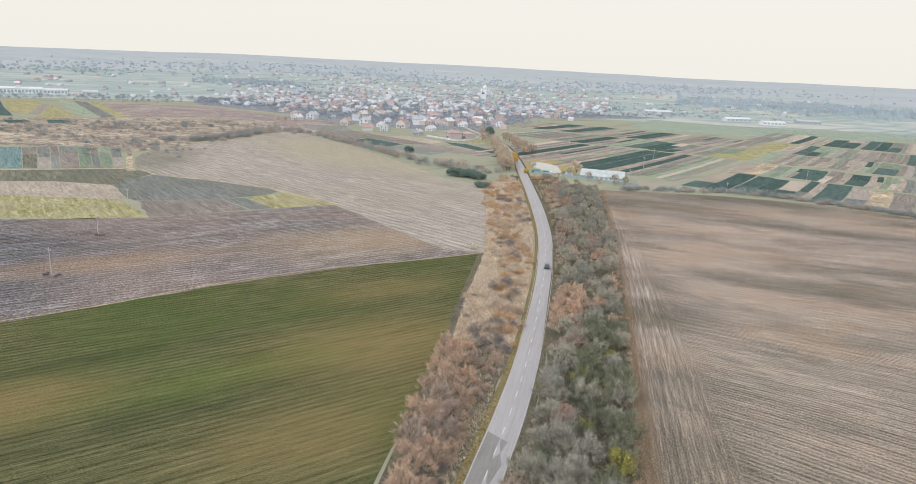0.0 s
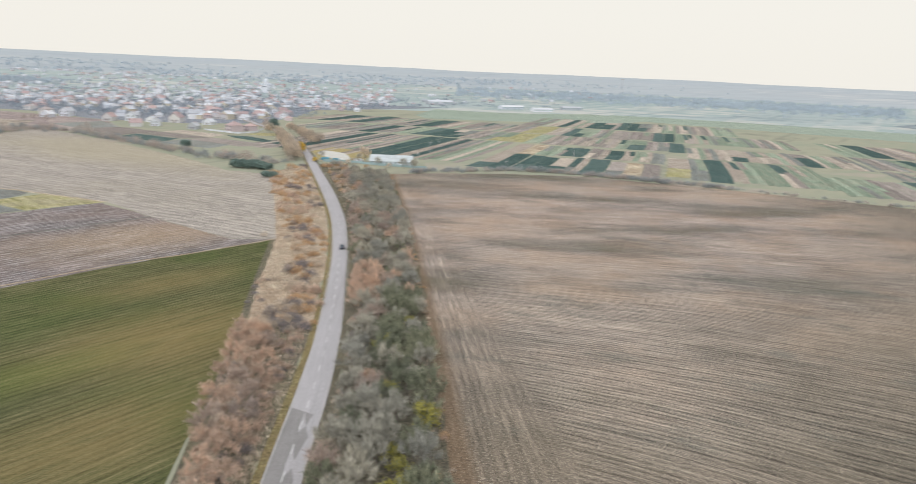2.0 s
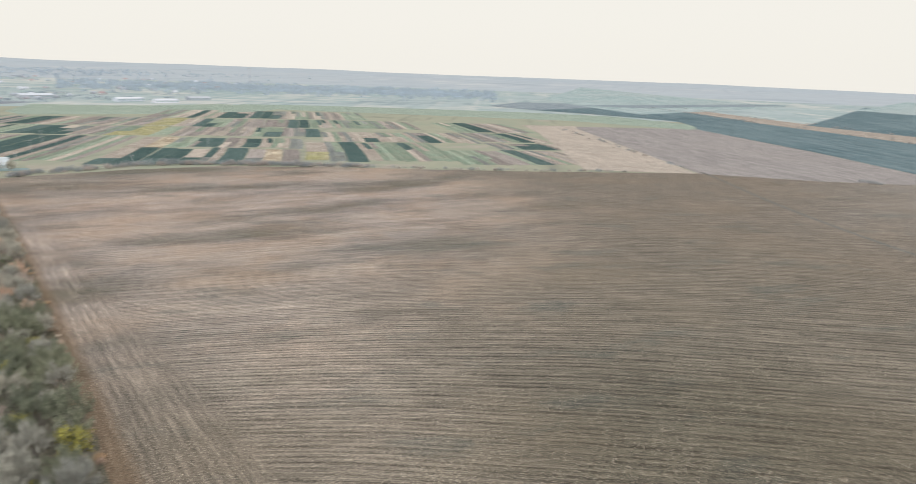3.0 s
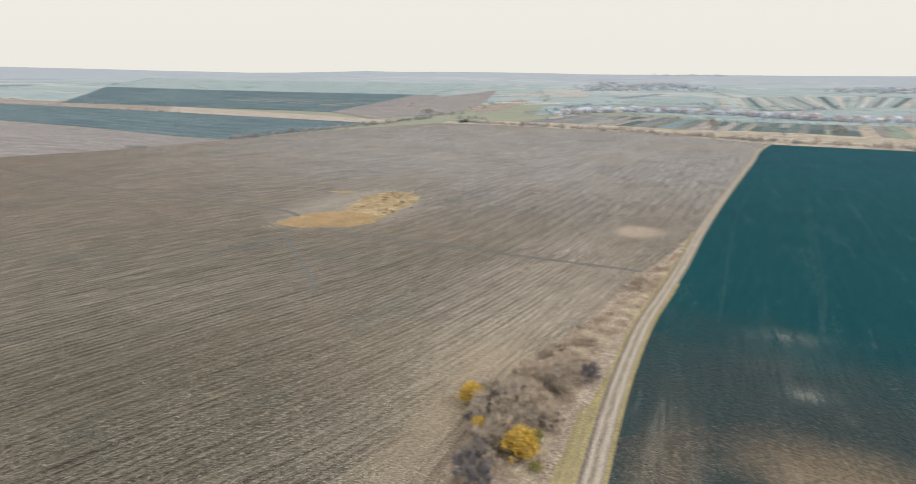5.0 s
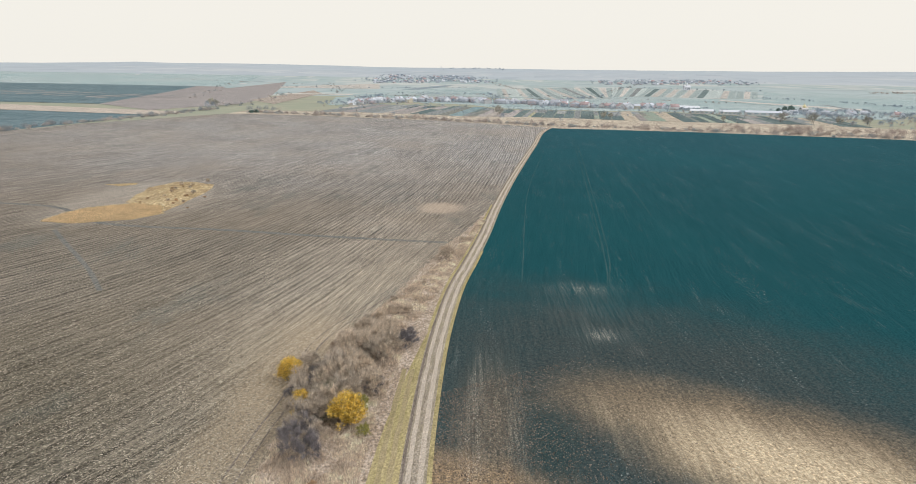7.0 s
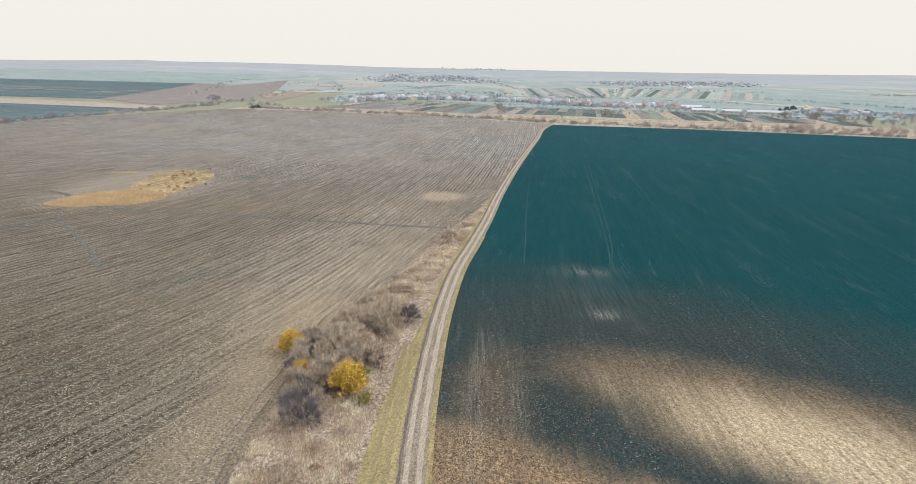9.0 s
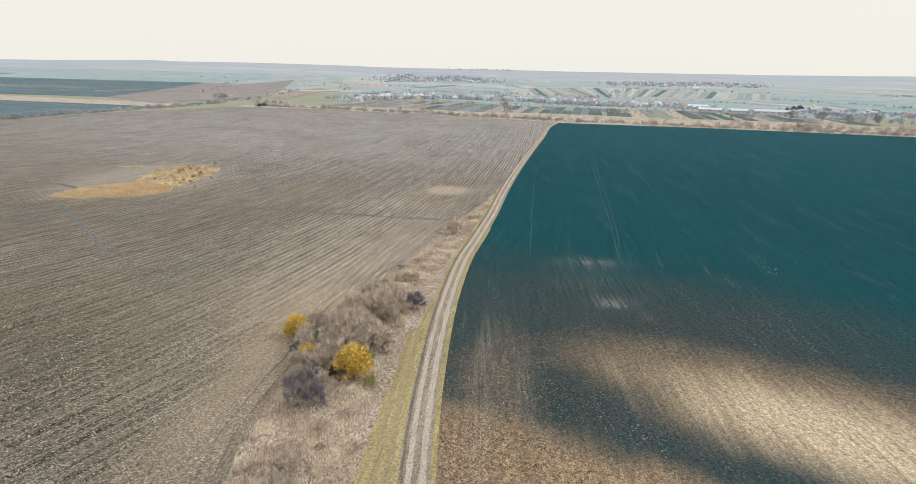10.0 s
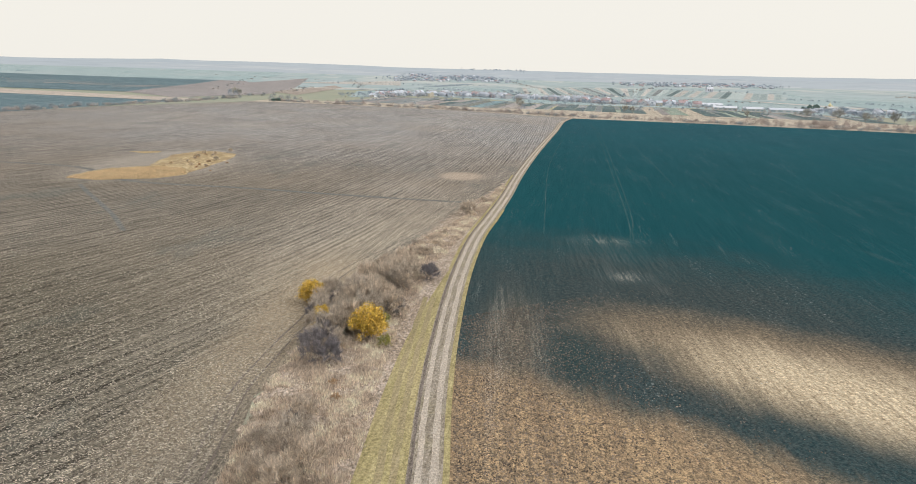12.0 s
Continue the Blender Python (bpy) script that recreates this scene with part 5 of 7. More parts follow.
def spikes(base, way, width, side):
    """Thin tapering triangles from arrays of feet, ways and widths."""
    v = np.concatenate([base - side * width[:, None] / 2, base + side * width[:, None] / 2, base + way], 1).reshape(-1, 3)
    return v.tolist(), np.arange(len(v)).reshape(-1, 3).tolist()


def flakes(mid, size, g):
    """Small leaf-shaped quads turned at random."""
    a = g.normal(size=mid.shape)
    a /= np.linalg.norm(a, axis=1)[:, None]
    b = np.cross(a, g.normal(size=mid.shape))
    b /= np.linalg.norm(b, axis=1)[:, None]
    s = size[:, None]
    v = np.stack([mid - a * s, mid - b * s * 0.5, mid + a * s, mid + b * s * 0.5], 1).reshape(-1, 3)
    return v.tolist(), np.arange(len(v)).reshape(-1, 4).tolist()


def sticks(p0, p1, r0, r1):
    """Many thin three-sided branches at once from arrays of ends and radii."""
    way = p1 - p0
    way = way / np.maximum(np.linalg.norm(way, axis=1), 1e-6)[:, None]
    a = np.cross(way, np.array([0.31, 0.17, 0.93]))
    a /= np.maximum(np.linalg.norm(a, axis=1), 1e-6)[:, None]
    b = np.cross(way, a)
    rim = [a * math.cos(q) + b * math.sin(q) for q in (0.0, 2.094, 4.189)]
    v = np.stack([p0 + e * r0[:, None] for e in rim] + [p1 + e * r1[:, None] for e in rim], 1).reshape(-1, 3)
    k = 6 * np.arange(len(p0))[:, None]
    f = np.concatenate([k + np.array([i, (i + 1) % 3, 3 + (i + 1) % 3, 3 + i]) for i in range(3)])
    return v.tolist(), f.tolist()


def woody(name, label, category, seed, height, width, stems, twigs, twig_mat, thick=0.05, leaf_mat=None, leaves=0, leaf=0.16, low=0.1, group="", reach=1.0):
    """A bare or leafy tree or shrub: stems that fork into limbs, limbs into branches, and branches into sprays of fine twigs."""
    g = np.random.default_rng(seed)
    ob = thing(name, label, category, group=group)
    tree = low > 0.15
    rise = height * (0.82 if tree else 0.86)
    count = (15 if tree else 17) if twigs >= 1000 else 6
    sides = (6, 5, 4) if twigs >= 1000 else (3, 3, 3)
    wood, ends, starts = [], [], []
    r = (0.012 * height / math.sqrt(stems) + 0.02) * (1.0 if twigs >= 1000 else 0.6)
    feet = [Vector((g.normal() * 0.09 * width, g.normal() * 0.09 * width, -0.1)) if stems > 1 else Vector((0, 0, -0.1)) for _ in range(stems)]
    forks = [f + Vector((g.normal() * 0.05 * width, g.normal() * 0.05 * width, height * (g.uniform(0.16, 0.28) if tree else g.uniform(0.04, 0.12)))) for f in feet]
    for f, k in zip(feet, forks):
        wood.append(tube(f, k, r, r * 0.8, sides[0]))
    for j in range(count):
        fork = forks[j % stems]
        a = 2.4 * j + g.uniform(-0.5, 0.5)
        up = (j + 0.5) / count
        out = width * 0.5 * math.sqrt(1 - 0.85 * up) * g.uniform(0.62, 0.98)
        tip = Vector((math.cos(a) * out, math.sin(a) * out, height * (0.34 if tree else 0.22) + rise * 0.66 * up**0.7 * g.uniform(0.85, 1.1)))
        bend = fork.lerp(tip, 0.5) + Vector((0, 0, height * g.uniform(0.02, 0.10)))
        wood += [tube(fork, bend, r * 0.5, r * 0.3, sides[1]), tube(bend, tip, r * 0.3, r * 0.08, sides[2])]
        starts.append(bend)
        ends.append(tip)
    part("trunk", mesh_of("trunk", *merged(*wood), M_BARK if twigs >= 1000 else twig_mat), ob)
    lo, hi = np.array([tuple(q) for q in starts]), np.array([tuple(q) for q in ends])
    n = max(14, min(150, twigs // 20))
    pick, t = g.integers(0, count, n), g.random(n)[:, None] ** 0.8
    b0 = lo[pick] * (1 - t) + hi[pick] * t
    way = b0 - np.array([0, 0, height * 0.25])
    way = way / np.linalg.norm(way, axis=1)[:, None] * 0.75 + g.normal(size=(n, 3)) * 0.5 + np.array([0, 0, 0.25])
    way /= np.linalg.norm(way, axis=1)[:, None]
    b1 = b0 + way * (g.uniform(0.5, 1.0, n) * (0.10 * height + 0.07 * width))[:, None]
    b1[:, 2] = np.maximum(b1[:, 2], 0.1)
    if twigs < 1000:
        d = g.normal(size=(twigs, 3))
        d /= np.linalg.norm(d, axis=1)[:, None]
        d[:, 2] = np.abs(d[:, 2]) if not tree else np.where(d[:, 2] < -0.7, -d[:, 2], d[:, 2])
        lump = np.array([0.86 + 0.42 * noise.noise((q[0] * 1.9 + seed, q[1] * 1.9, q[2] * 1.9)) + 0.2 * noise.noise((q[0] * 5 + seed, q[1] * 5, q[2] * 5)) for q in d.tolist()])
        mid = np.array([0, 0, height * (0.58 if tree else 0.12)])
        base = mid + d * ((0.25 + 0.75 * g.random(twigs) ** 0.7) * lump)[:, None] * np.array([width / 2, width / 2, height * (0.4 if tree else 0.8)])
        base[:, 2] = np.maximum(base[:, 2], 0.05)
        fan = d * 0.8 + g.normal(size=(twigs, 3)) * 0.35 + np.array([0, 0, 0.5])
        fan *= (g.uniform(0.5, 1.1, twigs) * (0.3 + 0.085 * height) * reach)[:, None] / np.linalg.norm(fan, axis=1)[:, None]
        side = np.cross(fan, g.normal(size=(twigs, 3)))
        side /= np.linalg.norm(side, axis=1)[:, None]
        part("crown", mesh_of("crown", *spikes(base, fan, g.uniform(0.6, 1.3, twigs) * thick, side), twig_mat), ob)
        return ob
    br, bf = sticks(b0, b1, np.full(n, min(0.06, thick * 0.75)), np.full(n, min(0.03, thick * 0.3)))
    pick, t = g.integers(0, n, twigs), g.random(twigs)[:, None]
    base = b0[pick] * (1 - t) + b1[pick] * t + g.normal(size=(twigs, 3)) * 0.02 * height
    base[:, 2] = np.maximum(base[:, 2], 0.05)
    fan = way[pick] * 0.8 + g.normal(size=(twigs, 3)) * 0.42 + np.array([0, 0, 0.35])
    fan *= (g.uniform(0.45, 1.1, twigs) * (0.25 + 0.075 * height) * reach)[:, None] / np.linalg.norm(fan, axis=1)[:, None]
    side = np.cross(fan, g.normal(size=(twigs, 3)))
    side /= np.linalg.norm(side, axis=1)[:, None]
    part("crown", mesh_of("crown", *merged((br, bf), spikes(base, fan, g.uniform(0.6, 1.3, twigs) * thick, side)), twig_mat), ob)
    if leaves:
        pick = g.integers(0, twigs, leaves)
        full = leaves > 2500
        mid = base[pick] + fan[pick] * g.uniform(0.2, 1.0, (leaves, 1)) + g.normal(size=(leaves, 3)) * 0.035 * height
        if full:
            d = g.normal(size=(leaves, 3))
            d /= np.linalg.norm(d, axis=1)[:, None]
            lump = np.array([0.85 + 0.32 * noise.noise((q[0] * 2.1 + seed, q[1] * 2.1, q[2] * 2.1)) for q in d.tolist()])
            ball = np.array([0, 0, height * 0.52]) + d * (lump * g.random(leaves) ** 0.35)[:, None] * np.array([width * 0.5, width * 0.5, height * 0.46])
            mid = np.where(g.random((leaves, 1)) < 0.62, ball, mid)
        part("foliage", mesh_of("foliage", *flakes(mid, g.uniform(0.6, 1.3, leaves) * leaf, g), leaf_mat), ob)
    return ob


class Mass:
    """Gathers many far things of a kind, past counting, into one mesh."""

    def __init__(self, name, label, category, *things):
        self.tags, self.kinds, self.out = (name, label, category), [], []
        for ob in things:
            pieces = []
            for o in list(ob.children_recursive):
                if o.data:
                    me = o.data
                    co = np.empty(len(me.vertices) * 3, np.float32)
                    me.vertices.foreach_get("co", co)
                    idx, start = np.empty(len(me.loops), np.int32), np.empty(len(me.polygons), np.int32)
                    me.loops.foreach_get("vertex_index", idx)
                    me.polygons.foreach_get("loop_start", start)
                    pieces.append((co.reshape(-1, 3) + np.array(o.matrix_basis.translation, np.float32), idx, start, me.materials[0]))
                bpy.data.objects.remove(o)
            bpy.data.objects.remove(ob)
            self.kinds.append(pieces)

    def at(self, x, y, size=1.0, z=None, tall=1.0, az=None):
        a = rng.uniform(0, 2 * math.pi) if az is None else radians(-az)
        turn = np.array([[math.cos(a), -math.sin(a), 0], [math.sin(a), math.cos(a), 0], [0, 0, 1]])
        self.out.append((int(rng.integers(0, len(self.kinds))), turn * size * np.array([[1], [1], [tall]]), np.array([x, y, ground_z(x, y)])))

    def finish(self):
        mats, co, idx, start, slot, nv, nl = [], [], [], [], [], 0, 0
        for kind, turn, place in self.out:
            for c, i, s, m in self.kinds[kind]:
                if m not in mats:
                    mats.append(m)
                co.append(c @ turn.T + place)
                idx.append(i + nv)
                start.append(s + nl)
                slot.append(np.full(len(s), mats.index(m), np.int32))
                nv, nl = nv + len(c), nl + len(i)
        name, label, category = self.tags
        me = bpy.data.meshes.new(name)
        me.vertices.add(nv)
        me.vertices.foreach_set("co", np.concatenate(co).astype(np.float32).ravel())
        me.loops.add(nl)
        me.loops.foreach_set("vertex_index", np.concatenate(idx))
        start, slot = np.concatenate(start), np.concatenate(slot)
        me.polygons.add(len(start))
        me.polygons.foreach_set("loop_start", start)
        for m in mats:
            me.materials.append(m)
        me.polygons.foreach_set("material_index", slot)
        me.update(calc_edges=True)
        me.validate()
        tagged(new(name, me), label, category, kind="stuff")


class Stamp:
    """Sets a thing down: the first time itself, then copies of it."""

    def __init__(self, *things):
        self.left, self.things = list(things), things

    def at(self, x, y, size=1.0, z=None, tall=1.0):
        ob = self.left.pop(0) if self.left else self.things[int(rng.integers(0, len(self.things)))]
        zz = ground_z(x, y) if z is None else z
        m = pose(x, y, zz, 0, 0, rng.uniform(0, 360)) @ Matrix.Diagonal((size, size, size * tall, 1))
        if any(ob is o for o in self.things) and not ob.get("used"):
            ob["used"] = 1
            ob.matrix_basis = m
            return ob
        made = copy_thing(ob, pose(0, 0, 0))
        made.matrix_basis = m
        return made


GREY = Stamp(*(woody("tree", "bare grey roadside tree with a fine twig crown", "tree", s, 7.8, 8.2, 2, 3000, M_GREYTWIG, 0.046, low=0.16, group="roadside trees", reach=1.6) for s in (1, 2, 3)))
PINK = Stamp(*(woody("tree", "bare pinkish-brown roadside tree with fine twigs", "tree", s, 7.2, 7.6, 3, 3000, M_PINKTWIG, 0.046, M_ORLEAF, 120, 0.09, low=0.1, group="roadside trees", reach=1.6) for s in (5, 6)))
OLIVE = Stamp(*(woody("shrub", "dense olive-grey leafless shrub in the tree belt", "shrub", s, 4.8, 6.4, 4, 3000, M_OLIVETWIG, 0.04, M_GRNLEAF, 260, 0.12, group="roadside shrubs", reach=1.4) for s in (11, 12)))
RUST = Stamp(*(woody("tree", "rust-brown autumn tree with sparse leaves", "tree", s, 7.5, 7.0, 3, 3600, M_RUSTTWIG, 0.045, M_ORLEAF, 220, 0.10, low=0.06, group="rusty trees") for s in (21, 22, 23)))
TAN = Stamp(*(woody("shrub", "bare tan-brown shrub with thin upright twigs", "shrub", s, 4.6, 5.6, 6, 3400, M_TANTWIG, 0.036, low=0.0, group="tan shrubs", reach=1.7) for s in (31, 32)))
PLUM = Stamp(*(woody("shrub", "dark plum-grey leafless thorn shrub", "shrub", s, 3.3, 5.4, 6, 3800, M_PLUMTWIG, 0.036, low=0.0, group="thorn shrubs", reach=1.5) for s in (41, 42)))
YELLOW = Stamp(*(woody("tree", "small tree in bright yellow autumn leaf", "tree", s, 4.6, 4.8, 4, 1000, M_TANTWIG, 0.035, M_YELLEAF, 7000, 0.12, low=0.0, group="yellow trees") for s in (51, 52)))
LIME = Stamp(*(woody("shrub", "yellow-green leafy shrub under bare trees", "shrub", s, 3.4, 4.2, 4, 1300, M_OLIVETWIG, 0.035, M_LIMELEAF, 1500, 0.13, low=0.0, group="lime shrubs", reach=1.2) for s in (61, 62)))
ORANGE = Stamp(*(woody("shrub", "low orange-brown autumn shrub", "shrub", s, 2.4, 4.5, 5, 2200, M_ORTWIG, 0.055, M_ORLEAF, 500, 0.11, low=0.0, group="orange shrubs") for s in (71, 72)))
FIRS = Stamp(*(woody("conifer_bush", "dense blue-green evergreen bush", "evergreen bush", s, 4.5, 7.0, 5, 1500, M_FIR, 0.16, M_FIR, 5200, 0.32, low=0.0, group="evergreen bushes") for s in (81,)))
TALL = Stamp(*(woody("tree", "tall bare roadside tree with a tan-grey crown", "tree", s, 13.0, 11.0, 1, 3000, M_TANTWIG, 0.09, low=0.2, group="tall roadside trees", reach=1.4) for s in (85, 86)))
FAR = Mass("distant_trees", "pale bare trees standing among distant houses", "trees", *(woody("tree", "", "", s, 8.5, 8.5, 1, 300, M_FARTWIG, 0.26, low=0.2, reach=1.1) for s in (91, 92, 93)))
FARRUST = Mass("distant_rusty_trees", "rusty trees far off in scrub and gardens", "trees", *(woody("tree", "", "", s, 6.0, 7.0, 3, 320, M_HAZERUST, 0.22, reach=1.1) for s in (95, 96)))
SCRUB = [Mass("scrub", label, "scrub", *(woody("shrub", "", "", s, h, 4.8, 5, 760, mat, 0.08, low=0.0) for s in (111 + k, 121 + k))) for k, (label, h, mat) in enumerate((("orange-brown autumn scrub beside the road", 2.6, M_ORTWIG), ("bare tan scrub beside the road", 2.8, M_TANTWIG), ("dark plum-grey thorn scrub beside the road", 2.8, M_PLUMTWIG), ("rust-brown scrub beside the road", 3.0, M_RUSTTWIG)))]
HEDGE = Mass("hedgerow", "grey-brown leafless hedgerow shrubs at field edges", "hedge", *(woody("shrub", "", "", s, 3.6, 6.0, 4, 480, M_HAZETWIG, 0.15, low=0.0) for s in (101, 102)))
HEDGETAN = Mass("hedgerow", "tan leafless hedgerow shrubs at field edges", "hedge", *(woody("shrub", "", "", s, 3.0, 5.5, 4, 480, M_HAZETAN, 0.15, low=0.0) for s in (103, 104)))

# belt on the far side of the road
y = 60.0
while y < 432:
    a, b = x_at(ROAD_R, y) + 2.6, x_at(BELT_EDGE, y) - 2.2
    rows = max(4, int((b - a) / 4.4))
    for k in range(rows):
        s = (k + rng.uniform(0.1, 0.9)) / rows
        x, yy = a + (b - a) * s, y + rng.uniform(-2.4, 2.4)
        if y > 345 and s < 0.25:
            continue
        chance = rng.random()
        if y < 182 and s > 0.42 and chance < 0.62:
            (LIME if chance < 0.22 else OLIVE).at(x, yy, rng.uniform(1.0, 1.6), tall=rng.uniform(0.9, 1.3))
        elif 178 < y < 215 and s < 0.35:
            RUST.at(x, yy, rng.uniform(0.75, 0.95))
        elif chance < 0.05:
            RUST.at(x, yy, rng.uniform(0.6, 0.9))
        elif chance < 0.24:
            PINK.at(x, yy, rng.uniform(0.6, 1.0))
        elif chance < 0.36:
            OLIVE.at(x, yy, rng.uniform(0.8, 1.2))
        else:
            GREY.at(x, yy, rng.uniform(0.5, 1.0), tall=rng.uniform(0.85, 1.15))
    y += 4.4 if y < 230 else 5.8
for _ in range(120):
    y = rng.uniform(60, 425)
    SCRUB[int(rng.choice((0, 1, 1, 3)))].at(x_at(BELT_EDGE, y) - rng.uniform(0.0, 3.0), y, rng.uniform(0.25, 0.6))
for _ in range(110):
    y = rng.uniform(60, 340)
    SCRUB[int(rng.choice((1, 1, 2, 3)))].at(x_at(ROAD_R, y) + rng.uniform(2.0, 4.0), y, rng.uniform(0.25, 0.5))

# rusty trees and scrub between the green field and the road
for x, y, s in ((-12, 78, 0.8), (-9, 85, 0.9), (-6, 92, 0.9), (-9.5, 95, 0.8), (-4, 98, 0.95), (-8, 102, 0.9), (-5, 107, 1.0), (-7.5, 111, 0.9), (-3, 112, 1.0), (-7, 117, 1.0), (-1, 119, 0.95), (-4, 124, 1.0), (-7, 128, 0.9), (0, 127, 0.9), (-2, 133, 1.05), (2, 135, 0.9), (-5, 138, 0.95), (0, 142, 1.0), (4, 144, 0.85), (-3, 147, 1.0), (2, 151, 1.0), (-2, 155, 1.0), (5, 153, 0.8), (1, 159, 1.0), (-1.5, 163, 0.9), (4, 161, 0.8)):
    (RUST if rng.random() < 0.72 else PINK if rng.random() < 0.75 else GREY).at(x, y, s)
for _ in range(90):
    y = rng.uniform(60, 215)
    SCRUB[int(rng.choice((1, 1, 2, 3)))].at(x_at(VERGE_EDGE, y) + rng.uniform(-2.0, 3.0), y, rng.uniform(0.25, 0.6), tall=rng.uniform(0.7, 1.2))
for _ in range(150):
    y = rng.uniform(70, 172)
    SCRUB[int(rng.choice((1, 2, 3, 3)))].at(x_at(ROAD_L, y) - rng.uniform(3.2, 8.0), y, rng.uniform(0.3, 0.75), tall=rng.uniform(0.7, 1.3))
for x, y in ((5, 169), (9, 170), (7, 176), (11, 176), (10, 182), (13, 184), (8, 164), (12, 168), (11, 172), (9, 178)):
    for _k in range(3):
        (SCRUB[2] if rng.random() < 0.75 else SCRUB[1]).at(min(x + rng.normal() * 1.6, x_at(ROAD_L, y) - 3), y + rng.normal() * 2.0, rng.uniform(0.6, 1.1), tall=rng.uniform(0.8, 1.3))
for _ in range(72):
    cy = 172 + 300 * rng.random() ** 1.1
    a, b = x_at(VERGE_EDGE, cy) + (9 if cy < 270 else 3), x_at(ROAD_L, cy) - 3.5
    cx, kind = rng.uniform(a, b), rng.random()
    for _k in range(5):
        x, y = min(cx + rng.normal() * 2.6, x_at(ROAD_L, cy) - 3.0), cy + rng.normal() * 5.0
        SCRUB[0 if kind < 0.38 else 3 if kind < 0.6 else 1 if kind < 0.84 else 2].at(x, y, rng.uniform(0.35, 1.2), tall=rng.uniform(0.8, 1.2))
for _ in range(120):
    y = rng.uniform(335, 480)
    a = x_at(ROAD_R, y) + 3.0
    SCRUB[int(rng.choice((0, 1, 1, 3, 2)))].at(a + rng.uniform(0, 16), y, rng.uniform(0.5, 1.2), tall=rng.uniform(0.8, 1.3))
for x, y, s in ((-6, 470, 1.3), (-1, 467, 1.35), (4, 465, 1.35), (10, 460, 1.25), (14, 456, 1.1), (7, 470, 1.2), (16, 424, 0.9), (12, 426, 0.9), (-46, 592, 1.3)):
    FIRS.at(x, y, s)
# tall trees where the road enters the town
for _ in range(84):
    y = 505 + 230 * rng.random() ** 1.3
    side = 1 if rng.random() < 0.5 and y > 600 else -1
    edge = x_at(ROAD_R, y) + 6 if side > 0 else x_at(ROAD_L, y) - 6
    TALL.at(edge + side * abs(rng.normal()) * 4, y, rng.uniform(0.55, 0.95))
YELLOW.at(41, 548, 2.3)
YELLOW.at(38.5, 556, 1.9)
YELLOW.at(48, 498, 0.9)
for x, y in ((90, 478), (80, 494), (76, 500), (96, 466), (70, 486), (64, 480), (58, 470), (105, 462), (112, 458)):
    (TAN if rng.random() < 0.5 else GREY).at(x, y, rng.uniform(0.7, 1.0))
TALL.at(84, 498, 0.9)
for x, y in ((60, 470), (67, 474), (72, 462), (63, 455), (80, 466)):
    ORANGE.at(x, y, rng.uniform(0.9, 1.2))

# strip beside the dirt track
for x, y, s in ((103.5, -27.5, 0.95), (85.5, -30.3, 1.2), (93, -26, 0.75), (90, -24.5, 0.5), (100, -29, 0.4)):
    YELLOW.at(x, y, s)
for x, y, s in ((82.5, -21.5, 1.25), (86, -23.8, 1.1), (80, -22.5, 0.9), (97.5, -29, 0.8), (107, -50.5, 0.9), (110, -52, 0.8), (94, -29.5, 0.8), (99, -32, 0.8), (103, -32, 0.7)):
    PLUM.at(x, y, s)
for k in range(60):
    d = 88 + 35 * (k + rng.random()) / 60
    a = float(np.interp(d, [85, 100, 115, 131], [-20.5, -31, -40, -59]))
    b = float(np.interp(d, [85, 94, 117, 131], [-33, -38.5, -54, -67]))
    s = rng.uniform(0.65, 1.15) * (1.0 if d < 112 else 0.6)
    (TAN if rng.random() < 0.85 else PLUM).at(d, a + (b - a) * rng.uniform(0.12, 0.95), s)
for x, y, s in ((131, -59, 0.35), (128, -63, 0.4), (138, -70, 0.3), (122, -49, 0.4), (126, -56, 0.3)):
    TAN.at(x, y, s)
for _ in range(16):
    d = rng.uniform(84, 106)
    (TAN if rng.random() < 0.7 else PLUM).at(d, float(np.interp(d, [85, 100, 115], [-20.5, -31, -40])) - rng.uniform(1.0, 5.0), rng.uniform(0.6, 0.95))
for x, y, s in ((101, -28.5, 0.8), (99, -27.5, 0.75), (97, -27, 0.8), (95, -26.5, 0.75), (105, -30.5, 0.8), (92, -24.5, 0.7), (107, -32, 0.7)):
    TAN.at(x, y, s)
for x, y, s in ((96, -25.8, 0.8), (99.5, -29.5, 0.8)):
    PLUM.at(x, y, s)
LIME.at(81.5, -31, 0.6)
LIME.at(89, -34, 0.7)
for x, y, s in ((97, -31.5, 0.7), (93.5, -31, 0.75), (90, -29, 0.55), (101, -36, 0.6), (88.5, -27.5, 0.5), (95.5, -29.5, 0.6), (104, -38, 0.5), (107, -41, 0.45)):
    OLIVE.at(x, y, s)
for x, y, s in ((60, -11.5, 0.95), (62.5, -13, 0.85), (66.5, -15, 0.65), (63.5, -10, 0.6), (57, -12.5, 0.9), (55, -9.5, 0.85), (68, -16, 0.55), (58, -8.5, 0.7)):
    TAN.at(x, y, s)
PLUM.at(67.5, -14.5, 0.45)
TAN.at(156, -86.8, 0.95)
TAN.at(154.5, -85, 0.8)
TAN.at(168, -98.5, 0.5)
ORANGE.at(70, -20, 0.35)
ORANGE.at(74, -21, 0.3)


